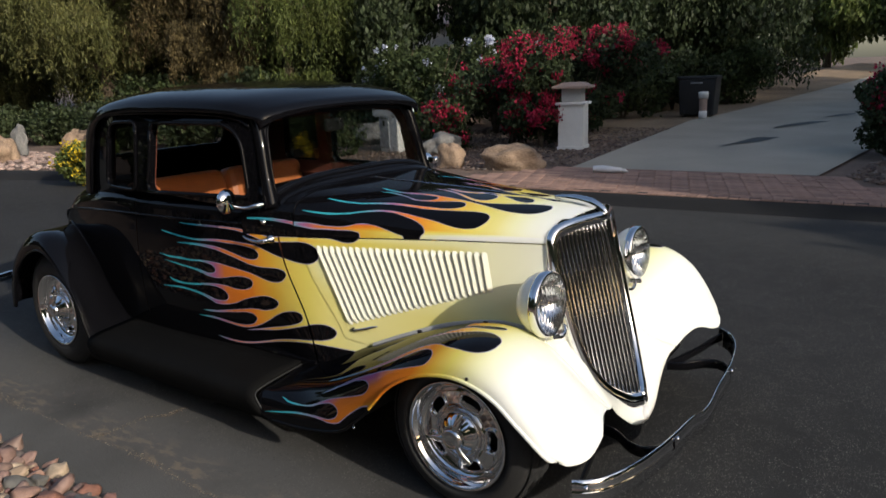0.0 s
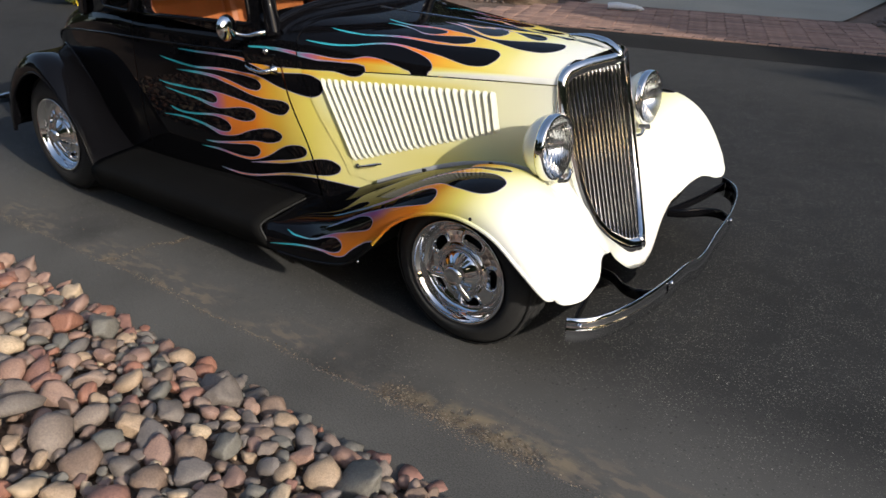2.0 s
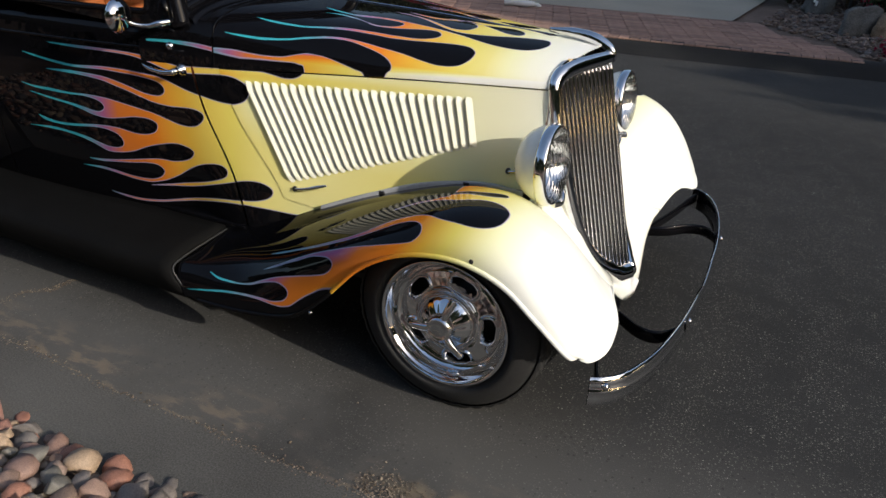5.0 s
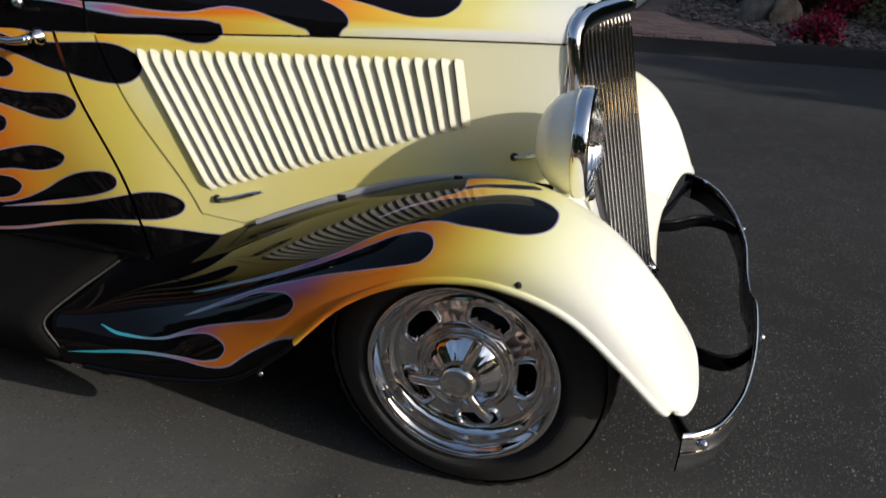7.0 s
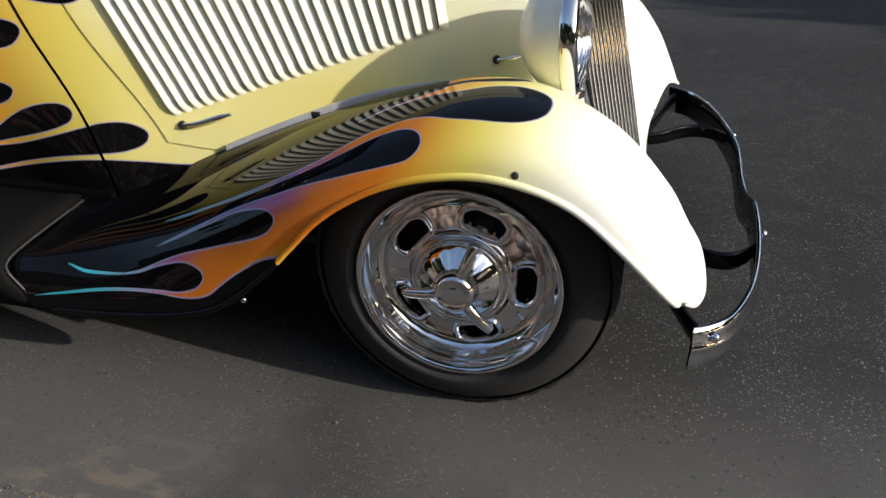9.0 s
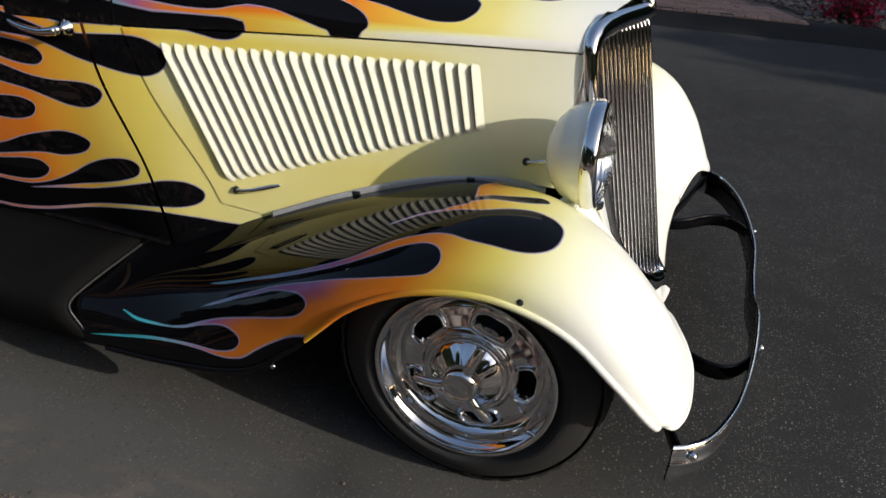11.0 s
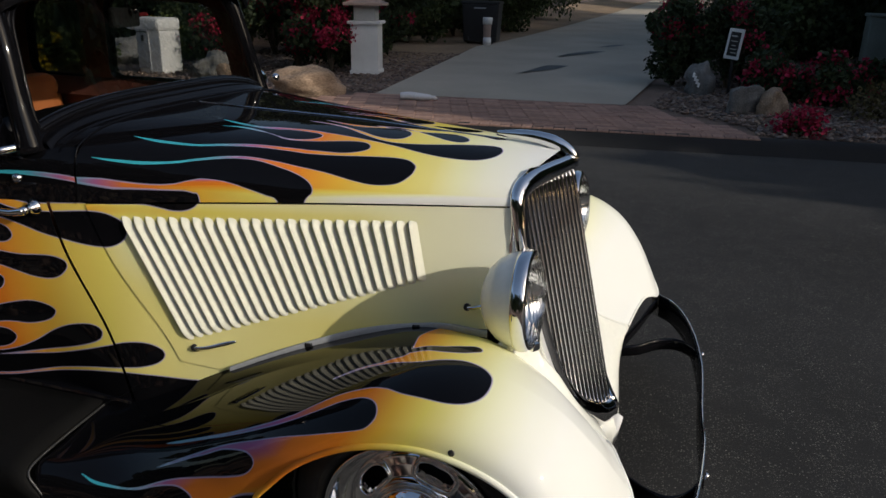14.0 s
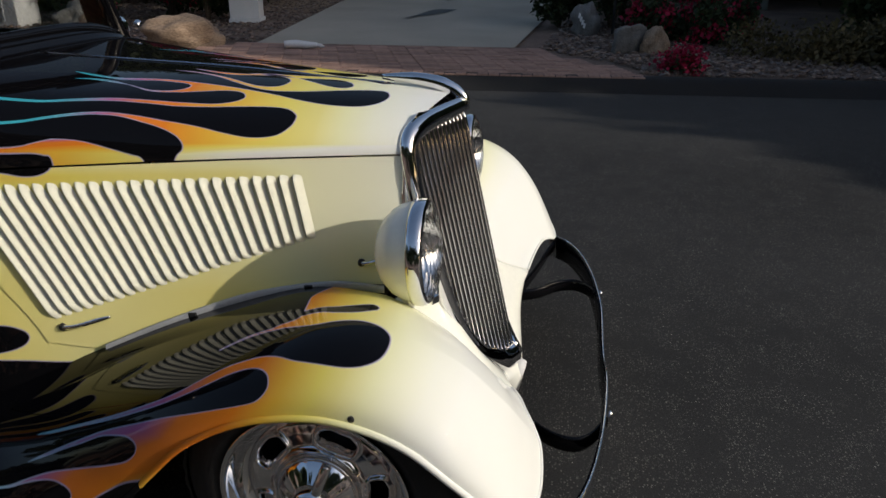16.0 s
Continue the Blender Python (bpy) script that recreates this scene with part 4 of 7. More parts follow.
cut_window(sheet("roof", P, M["black"], car, "gloss black steel roof", thick=0.02, flip=True))
cut_window(sheet("headliner", P[9:45] * np.array([1, 0.95, 1]) - np.array([0, 0, 0.03]), M["trim"], car))
ring = rounded([(-0.45, 1.180), (0.45, 1.180), (0.45, 1.375), (-0.45, 1.375)], 0.05, 6)
back3 = [(-2.955 + 0.42 * (z - 1.10) + 0.16 * (y / 0.385) ** 2 * 0.25, y, z) for y, z in ring]
rear = tube("rear_window_frame", back3, 0.017, M["black"], car, n=100, sides=8, closed=True, up=(1, 0, 0))
bm = bmesh.new()
bm.faces.new([bm.verts.new(p) for p in back3])
bmesh.ops.triangulate(bm, faces=bm.faces[:])
from_bm("rear_glass", bm, M["glass"], rear).visible_shadow = False

# cab sides with door window and quarter window
for sign in (-1, 1):
    outline = rounded([(-1.205, 1.0), (-1.292, 1.48), (-2.38, 1.475), (-2.61, 1.40), (-2.70, 1.0)], [0.01, 0.03, 0.08, 0.06, 0.01], 8)
    door_win = rounded([(-1.318, 1.075), (-1.375, 1.415), (-1.98, 1.42), (-2.02, 1.07)], [0.035, 0.14, 0.05, 0.05], 10)
    quarter_win = rounded([(-2.135, 1.068), (-2.115, 1.425), (-2.40, 1.415), (-2.445, 1.075)], [0.05, 0.05, 0.10, 0.06], 8)

    def place(x, z, sign=sign):
        y = float(curve_at([(-3.2, 0.45), (-2.72, 0.60), (-2.6, 0.64), (-2.4, 0.685), (-2.1, 0.705), (-1.8, 0.70), (-1.5, 0.67), (-1.25, 0.62), (-1.1, 0.60)], x)) - 0.1 * (z - 1.03)
        return (x, sign * y, z)

    plate("cab_side", outline, [door_win, quarter_win], place, M["black"], car, "black cab side with open window", thick=0.035, inward=(0, -sign, 0))
    plate("cab_trim", outline, [door_win, quarter_win], lambda x, z: (x, place(x, z)[1] - sign * 0.038, z), M["trim"], car, "dark burgundy inner trim", thick=0.004, inward=(0, -sign, 0))
    for nm, loop in (("door_window_frame", door_win), ("quarter_window_frame", quarter_win)):
        pts = [place(x, z) for x, z in loop]
        tube(nm, [(x, y + sign * 0.001, z) for x, y, z in pts], 0.011, M["black"], car, n=110, sides=8, closed=True, up=(0, 1, 0))
    bm = bmesh.new()
    bm.faces.new([bm.verts.new((x, y - sign * 0.018, z)) for x, y, z in (place(*q) for q in quarter_win)])
    bmesh.ops.triangulate(bm, faces=bm.faces[:])
    pane = from_bm("quarter_glass", bm, M["tinted"], car)
    pane.visible_shadow = False
    # inner trim panel under the window
    S_, V_ = np.meshgrid(np.linspace(0, 1, 12), np.linspace(0, 1, 8), indexing="ij")
    X, Z = -2.75 + 1.55 * S_, 0.35 + 0.69 * V_
    sheet("door_trim", np.stack([X, sign * (side_y(X, Z) - 0.05), Z], -1), M["trim"], car)
    # rain gutter
    tube("drip_rail", [place(x, z) for x, z in ((-1.31, 1.40), (-1.40, 1.442), (-1.6, 1.462), (-1.9, 1.467), (-2.2, 1.464), (-2.40, 1.452), (-2.56, 1.42), (-2.62, 1.36))], 0.009, M["black"], car, n=40, sides=8)
    # windscreen pillar cover
    tube("windshield_pillar", [(-1.195, sign * 0.602, 1.03), (-1.23, sign * 0.590, 1.16), (-1.265, sign * 0.575, 1.32), (-1.305, sign * 0.562, 1.45)], [0.036, 0.03, 0.028, 0.03], M["black"], car, n=24, sides=12)

# floor, dash and bench seat
block("floor_pan", (1.9, 1.1, 0.04), (-2.0, 0, 0.30), M["dark"], car)
block("dash", (0.10, 1.08, 0.16), (-1.30, 0, 0.985), M["trim"], car, bevel=0.04)
block("rear_shelf", (0.35, 1.1, 0.5), (-2.72, 0, 0.70), M["trim"], car, bevel=0.03)
seat = block("bench_seat", (0.52, 1.14, 0.20), (-2.02, 0, 0.55), M["leather"], car, "tan leather bench seat", bevel=0.07, segments=4)
for y in (-0.315, 0.315):
    block("backrest", (0.16, 0.62, 0.52), (-2.30, y, 0.83), M["leather"], seat, bevel=0.075, turn=(0, -10, 0), segments=4)
ring = [(-1.58 - 0.05 * math.sin(a), 0.30 + 0.19 * math.cos(a), 0.87 + 0.17 * math.sin(a)) for a in np.linspace(0, 2 * math.pi, 17)[:-1]]
tube("steering_wheel", ring, 0.013, M["dark"], car, n=64, sides=8, closed=True, up=(1, 0, 0))
inside = block("rear_view_mirror", (0.025, 0.17, 0.065), (-1.345, 0.0, 1.368), M["dark"], car, "dark interior mirror with a chrome knob", bevel=0.01, turn=(0, 0, 12))
lathe("mirror_knob", [(0, 0), (0, 0.013), (0.008, 0.012), (0.011, 0)], (-1.318, 0.02, 1.392), (0.7, -0.7, 0), M["chrome"], inside, n=16)
tube("mirror_stem", [(-1.335, 0.0, 1.40), (-1.32, 0.0, 1.44), (-1.30, 0.0, 1.47)], 0.006, M["dark"], inside, n=10, sides=8)


# ---- grille ----
def ridge_x(z):
    return 0.19 + (0.99 - z) * 0.232


def grille_half(z):
    return curve_at([(0.205, 0.0), (0.212, 0.05), (0.235, 0.10), (0.285, 0.165), (0.36, 0.22), (0.46, 0.258), (0.59, 0.281), (0.74, 0.291), (0.90, 0.291), (0.955, 0.274), (0.985, 0.20), (1.0, 0.0)], z)


def grille_point(y, z, out=0.0):
    return (ridge_x(z) - 0.40 * abs(y) + out, y, z)


zs = np.linspace(0.212, 0.985, 60)
P = np.stack([np.stack([ridge_x(zs) - 0.40 * np.abs(f) * grille_half(zs) - 0.03, f * grille_half(zs), zs], -1) for f in np.linspace(-0.97, 0.97, 21)], 0)
grille = sheet("grille", P, M["dark"], car, "chrome V shaped grille with thin upright bars")
for i in range(-13, 14):
    y = i * 0.0198
    ok = [z for z in np.linspace(0.215, 0.975, 300) if grille_half(z) > abs(y) + 0.014]
    z0, z1 = min(ok), max(ok) - 0.006
    pts = [grille_point(y, z, 0.0) for z in np.linspace(z0, z1, 8)] + [grille_point(y, z1 + 0.004, -0.012)]
    tube("grille_bar", pts, 0.0060, M["chrome"], grille, n=22, sides=8)
for z in (0.40, 0.62, 0.80):
    for sign in (-1, 1):
        w = float(grille_half(z)) - 0.012
        tube("cross_bar", [grille_point(sign * w * t, z, -0.008) for t in (0.02, 0.5, 1.0)], 0.004, M["dull_chrome"], grille, n=8, sides=6)
for sign in (-1, 1):
    zz = [0.206, 0.214, 0.24, 0.30, 0.40, 0.52, 0.66, 0.80, 0.90, 0.955, 0.985, 1.0]
    rim = [grille_point(sign * float(grille_half(z)), z, 0.002) for z in zz]
    tube("shell_rim", rim, [0.030, 0.031, 0.031, 0.029, 0.026, 0.024, 0.023, 0.023, 0.024, 0.025, 0.024, 0.02], M["chrome"], grille, "chrome grille surround", n=90, sides=12, flat=1.2, up=(1, 0, 0.2))
    # flank between rim and hood: painted below, chrome over the top
    t = np.linspace(0, 1, 12)
    for nm, zc, mat in (("nose_side", np.linspace(0.30, 0.56, 20), M["cream"]), ("grille_shell", np.linspace(0.56, 1.0, 60), M["chrome"])):
        k = np.clip((zc - 0.90) / 0.10, 0, 1)
        yo = grille_half(zc)
        A = np.stack([ridge_x(zc) - 0.40 * yo, yo, zc], -1)
        top_y = side_y(0.07, 0.93) * np.sqrt(np.clip(1 - np.clip((zc - 0.93) / (1.035 - 0.93), 0, 1) ** 2, 0, 1))
        low_part = zc < 0.93
        B = np.stack([np.where(low_part, 0.088 - 0.02 * (zc - 0.46), hood_front(np.clip(top_y / side_y(0.07, 0.93), 0, 1))), np.where(low_part, side_y(0.07, zc), top_y * 0.97), np.where(low_part, zc, zc + 0.02 * k)], -1)
        P = A[:, None] * (1 - t)[None, :, None] + B[:, None] * t[None, :, None]
        P[..., 1] += 0.012 * np.sin(t * np.pi)[None]
        P[..., 1] *= sign
        sheet(nm, P, mat, grille if nm == "grille_shell" else car, flip=sign > 0)
tube("hood_hinge", [(x, 0, float(crown_z(x)) + 0.001) for x in (-1.09, -0.8, -0.5, -0.2, -0.03)], 0.0035, M["dull_chrome"], car, "bright hinge along the hood crown", n=50, sides=8)
# crest along the nose
tube("hood_ornament", [(-0.04, 0, 1.068), (0.05, 0, 1.066), (0.13, 0, 1.052), (0.185, 0, 1.02), (0.20, 0, 0.985)], [0.008, 0.018, 0.022, 0.02, 0.012], M["chrome"], car, "chrome nose spear", n=30, sides=12, flat=0.8)

# ---- front apron: from the grille's surround to the fenders' seams and the open lower edge ----
for sign in (-1, 1):
    top = along([(0.362, 0.0, 0.200), (0.330, 0.075, 0.222), (0.288, 0.165, 0.285), (0.248, 0.22, 0.36), (0.212, 0.256, 0.455), (0.165, 0.281, 0.56)], 40)
    bot = along([(0.405, 0.0, 0.118), (0.392, 0.12, 0.140), (0.374, 0.25, 0.232), (0.378, 0.33, 0.300), (0.388, 0.384, 0.322), (0.335, 0.362, 0.345), (0.275, 0.338, 0.377), (0.17, 0.331, 0.464), (0.08, 0.338, 0.530)], 40)
    t = np.linspace(0, 1, 10)
    P = top[:, None] * (1 - t)[None, :, None] + bot[:, None] * t[None, :, None]
    P[..., 0] += 0.012 * np.sin(t * np.pi)[None]
    P[..., 1] *= sign
    apron = sheet("apron", P, M["cream"], car, "white front apron under the grille", flip=sign < 0, thick=0.004)
    tube("fender_seam", [(x + 0.002, sign * (y + 0.002), z + 0.003) for x, y, z in bot[20::3]], 0.0025, M["cream"], apron, n=40, sides=6)
lathe("chin_pad", [(0.0, 0.0), (0.0, 0.035), (0.012, 0.042), (0.03, 0.038), (0.036, 0.0)], (0.375, 0, 0.145), (1, 0, -0.35), M["white_paint"], car, "pale chin bracket under the grille", n=20)


def violet_x(z):
    """Where along the car the fender's licks turn violet, by height."""
    return np.interp(z, [0.28, 0.36, 0.50, 0.62, 0.75], [-0.66, -0.58, -0.34, -0.25, -0.20])


# ---- fenders: rows of inner edge, crest and outer lip ----
def fender(name, rows, sign, mat, nu, nv, label, key=None, heat=None, lip=0.010, front_edge=None):
    r = along([sum(row, ()) for row in rows], nu)
    I, C, O = r[:, 0:3], r[:, 3:6], r[:, 6:9]
    nin = nv // 2
    t = np.linspace(0, 1, nin, endpoint=False)
    flat = (0.25 if key else 0.0) * np.clip(-I[:, :1] / 0.3, 0, 1)
    rise = (1 - flat) * np.sin(t * np.pi / 2)[None] + flat * np.sin(t * np.pi / 2)[None] ** 2
    inner = I[:, None] + (C - I)[:, None] * np.stack([t[None] + 0 * rise if key else rise, t[None] + 0 * rise, rise], -1)
    a = np.linspace(0, np.pi / 2, nv - nin)
    s_, c_ = np.sin(a) ** 0.91, 1 - np.cos(a) ** 0.91
    outer = C[:, None] + (O - C)[:, None] * np.stack([c_, s_, c_], -1)[None]
    P = np.concatenate([inner, outer], 1)
    if front_edge:
        # the nose's open edge arches up beside the apron and hangs in a round lobe
        w = np.clip(1 - np.linspace(0, len(rows) - 1, nu) / 2.5, 0, 1)
        P += (w * w * (3 - 2 * w))[:, None, None] * (along(front_edge, nv) - P[0])[None]
    O = P[:, -1].copy()
    tuck = O[:, None] + np.array([[0, -lip, -0.003], [0, -2 * lip, 0.001]])[None]
    P = np.concatenate([P, tuck], 1)
    mirror_y = np.array([1, sign, 1])
    P *= mirror_y
    ob = sheet(name, P, mat, car, label, flip=sign > 0)
    line = O + (np.array([0, 0.001, -0.001]) if key else np.array([0, -0.004, -0.004]))
    bead = tube("fender_bead", [tuple(p * mirror_y) for p in (line[0::8] if key else line[:: max(1, nu // 24)])], [0.0045] + [0.0075] * 9 if key else 0.0075, mat, ob, n=200 if key else 120, sides=8)
    if key:
        v = np.broadcast_to(np.linspace(0, 1, P.shape[1]), P.shape[:2])
        X = P[..., 0]
        painted(ob, flame_field(np.stack([X.ravel(), 0.7 * v.ravel()], -1), *FLAME[key]), heat_of((X - violet_x(P[..., 2])).ravel(), heat))
        rolled = tube("nose_bead", [tuple(p * mirror_y) for p in P[0, :-2:6] * mirror_y], 0.0045, mat, ob, n=120, sides=8)
        for b in (bead, rolled):
            bx = np.array([q.co.x for q in b.data.vertices])
            bz = np.array([q.co.z for q in b.data.vertices])
            painted(b, np.where(bx > -0.345, 0.1, -0.1), heat_of(bx - violet_x(bz), heat))
    return ob


NOSE_EDGE = [(0.39, 0.386, 0.325), (0.412, 0.475, 0.362), (0.434, 0.555, 0.375), (0.458, 0.610, 0.365), (0.476, 0.665, 0.345), (0.479, 0.772, 0.324), (0.456, 0.868, 0.337), (0.424, 0.900, 0.358)]
FRONT = [
    ((0.39, 0.386, 0.325), (0.476, 0.655, 0.345), (0.417, 0.898, 0.359)),
    ((0.335, 0.360, 0.345), (0.439, 0.692, 0.423), (0.399, 0.936, 0.382)),
    ((0.275, 0.335, 0.375), (0.386, 0.728, 0.518), (0.315, 0.962, 0.475)),
    ((0.17, 0.328, 0.462), (0.292, 0.76, 0.624), (0.223, 0.966, 0.551)),
    ((0.08, 0.335, 0.527), (0.159, 0.775, 0.689), (0.122, 0.965, 0.588)),
    ((0.00, 0.350, 0.560), (-0.002, 0.748, 0.692), (0.015, 0.961, 0.592)),
    ((-0.165, 0.394, 0.584), (-0.186, 0.692, 0.638), (-0.117, 0.959, 0.56)),
    ((-0.44, 0.475, 0.518), (-0.384, 0.644, 0.552), (-0.236, 0.96, 0.491)),
    ((-0.678, 0.545, 0.431), (-0.57, 0.63, 0.459), (-0.325, 0.955, 0.40)),
    ((-0.82, 0.575, 0.37), (-0.72, 0.66, 0.381), (-0.395, 0.948, 0.325)),
    ((-0.93, 0.60, 0.325), (-0.86, 0.71, 0.325), (-0.53, 0.942, 0.225)),
    ((-1.01, 0.63, 0.297), (-0.96, 0.85, 0.281), (-0.75, 0.937, 0.178)),
    ((-1.05, 0.64, 0.292), (-1.048, 0.868, 0.267), (-0.99, 0.938, 0.165)),
]
REAR = [
    ((-2.395, 0.66, 0.272), (-2.397, 0.82, 0.271), (-2.40, 0.93, 0.255)),
    ((-2.50, 0.67, 0.355), (-2.462, 0.82, 0.375), (-2.44, 0.93, 0.345)),
    ((-2.575, 0.67, 0.445), (-2.518, 0.82, 0.490), (-2.485, 0.93, 0.45)),
    ((-2.69, 0.67, 0.595), (-2.618, 0.82, 0.650), (-2.58, 0.93, 0.57)),
    ((-2.80, 0.67, 0.68), (-2.745, 0.82, 0.755), (-2.71, 0.93, 0.675)),
    ((-2.93, 0.65, 0.755), (-2.90, 0.82, 0.800), (-2.86, 0.92, 0.712)),
    ((-3.07, 0.60, 0.79), (-3.06, 0.80, 0.770), (-3.02, 0.92, 0.66)),
    ((-3.25, 0.50, 0.70), (-3.24, 0.78, 0.64), (-3.16, 0.92, 0.55)),
    ((-3.38, 0.42, 0.50), (-3.37, 0.77, 0.47), (-3.25, 0.91, 0.41)),
    ((-3.42, 0.38, 0.33), (-3.40, 0.76, 0.30), (-3.31, 0.90, 0.29)),
]
REAR = [((i_[0], float(side_y(i_[0], i_[2])) - 0.004, i_[2]), c_, o_) for i_, c_, o_ in REAR]
for sign in (-1, 1):
    front = fender("front_fender", FRONT, sign, M["flame"], 360, 150, "front fender, white nose with black drops and flame tails", "fender", FENDER_HEAT, front_edge=NOSE_EDGE)
    rear = fender("rear_fender", REAR, sign, M["black"], 140, 60, "gloss black rear fender")
    tube("fender_welt", [(x - 0.002, sign * (float(side_y(x, z)) + 0.002), z + 0.004) for x, z in ((-2.42, 0.275), (-2.50, 0.35), (-2.58, 0.445), (-2.69, 0.595), (-2.80, 0.685), (-2.93, 0.76), (-3.07, 0.795), (-3.2, 0.75))], 0.006, M["black"], rear, n=60, sides=8)
    for x, z, y in ((0.119, 0.602, 0.957),):
        lathe("bumper_stop", [(0, 0.009), (0.006, 0.009), (0.010, 0.006), (0.011, 0)], (x, sign * (y - 0.002), z), (0, sign, 0.1), M["dark"], front, n=14)
    lathe("fender_bolt", [(0, 0.007), (0.004, 0.006), (0.006, 0)], (-0.439, sign * 0.945, 0.266), (0, sign, 0.1), M["chrome"], front, n=12)
    # inner splash wall and wheel well
    S_, V_ = np.meshgrid(np.linspace(0, 1, 20), np.linspace(0, 1, 5), indexing="ij")
    X = -1.0 + 1.02 * S_
    Z = 0.18 + (np.clip(hood_low(X), 0, 0.6) - 0.18 - 0.02) * V_
    sheet("splash_panel", np.stack([X, sign * (side_y(X, Z) - 0.06), Z], -1), M["dark"], car)
    # liner that closes the wheel arch ahead of the wheel
    block("arch_liner", (0.24, 0.02, 0.28), (0.205, sign * 0.675, 0.355), M["dark"], car, bevel=0.004)
    block("splash_guard", (0.012, 0.25, 0.16), (-0.50, sign * 0.745, 0.325), M["dark"], car, bevel=0.004)
    # running board
    prof = [(0.62, 0.290), (0.70, 0.284), (0.80, 0.276), (0.88, 0.267), (0.915, 0.258), (0.928, 0.245), (0.930, 0.225), (0.917, 0.185), (0.900, 0.152)]
    ends = [-1.056, -1.056, -1.056, -1.055, -1.052, -1.044, -1.030, -1.0, -0.996]
    t = np.linspace(0, 1, 24)
    P = np.stack([np.stack([-2.40 + (e + 2.40) * t, np.full(24, sign * y), np.full(24, z)], -1) for (y, z), e in zip(prof, ends)], 1)
    board = sheet("running_board", P, M["mat_rubber"], car, "dark rubber covered running board", thick=0.02, flip=sign > 0)
    for x, lean in ((-2.392, 0.0), (0.004, 1.0)):
        tube("board_bead", [(x + lean * e, sign * (y + 0.003 + 0.012 * lean * (z < 0.2)), z + 0.004) for (y, z), e in zip(prof, ends)][:-1], 0.0034, M["board_trim"], board, "thin grey end bead", n=40, sides=8)
    tube("board_edge", [(x, sign * 0.922, 0.254) for x in (-2.39, -1.7, -1.05)], 0.0035, M["mat_rubber"], board, n=12, sides=8)
    tube("board_lip", [(x, sign * 0.903, 0.152) for x in (-2.39, -1.7, -1.0)], 0.004, M["board_trim"], board, "thin grey lower bead", n=12, sides=8)
    for dy in np.linspace(0.655, 0.86, 12):
        zt = float(np.interp(dy, [p[0] for p in prof], [p[1] for p in prof]))
        block("board_rib", (1.33, 0.005, 0.003), (-1.72, sign * dy, zt + 0.001), M["mat_rubber"], board, bevel=0)
    block("board_end", (0.012, 0.24, 0.09), (-1.09, sign * 0.80, 0.205), M["dark"], car, bevel=0.003)
    block("sill", (1.45, 0.04, 0.12), (-1.68, sign * 0.615, 0.265), M["black"], car)

# ---- headlamps ----
for sign in (-1, 1):
    c, ax = (0.150, sign * 0.460, 0.735), (0.998, 0, 0.06)
    lamp = lathe("headlamp", [(-0.104, 0.0), (-0.102, 0.025), (-0.094, 0.054), (-0.079, 0.082), (-0.056, 0.105), (-0.03, 0.119), (0.0, 0.125)], c, ax, M["cream"], car, "cream bullet headlamp with chrome ring", n=64)
    lathe("lamp_ring", [(-0.006, 0.125), (-0.004, 0.130), (0.004, 0.1315), (0.016, 0.131), (0.026, 0.128), (0.033, 0.121), (0.031, 0.116)], c, ax, M["chrome"], lamp, "chrome lamp ring", n=64)
    lathe("lamp_reflector", [(-0.070, 0.0), (-0.056, 0.04), (-0.02, 0.085), (0.024, 0.117)], c, ax, M["reflector"], lamp, n=48)
    lathe("lamp_bulb", [(-0.065, 0.008), (-0.02, 0.010), (-0.01, 0.006), (-0.008, 0)], c, ax, M["dull_chrome"], lamp, n=12)
    lens = lathe("lamp_lens", [(0.056, 0.0), (0.055, 0.030), (0.051, 0.064), (0.043, 0.098), (0.030, 0.119)], c, ax, M["lens"], lamp, "clear fluted lens", n=64)
    lens.visible_shadow = False
    tube("lamp_stand", [(0.135, sign * 0.455, 0.625), (0.12, sign * 0.44, 0.60), (0.10, sign * 0.415, 0.555)], [0.02, 0.018, 0.032], M["cream"], lamp, n=12)
    block("lamp_bracket", (0.06, 0.030, 0.022), (0.168, sign * 0.435, 0.603), M["chrome"], lamp, bevel=0.006, turn=(0, 0, sign * 30))
    tube("lamp_bar", [(0.17, sign * 0.44, 0.598), (0.178, sign * 0.38, 0.578), (0.17, sign * 0.33, 0.585), (0.15, sign * 0.29, 0.61)], 0.010, M["chrome"], lamp, n=20)


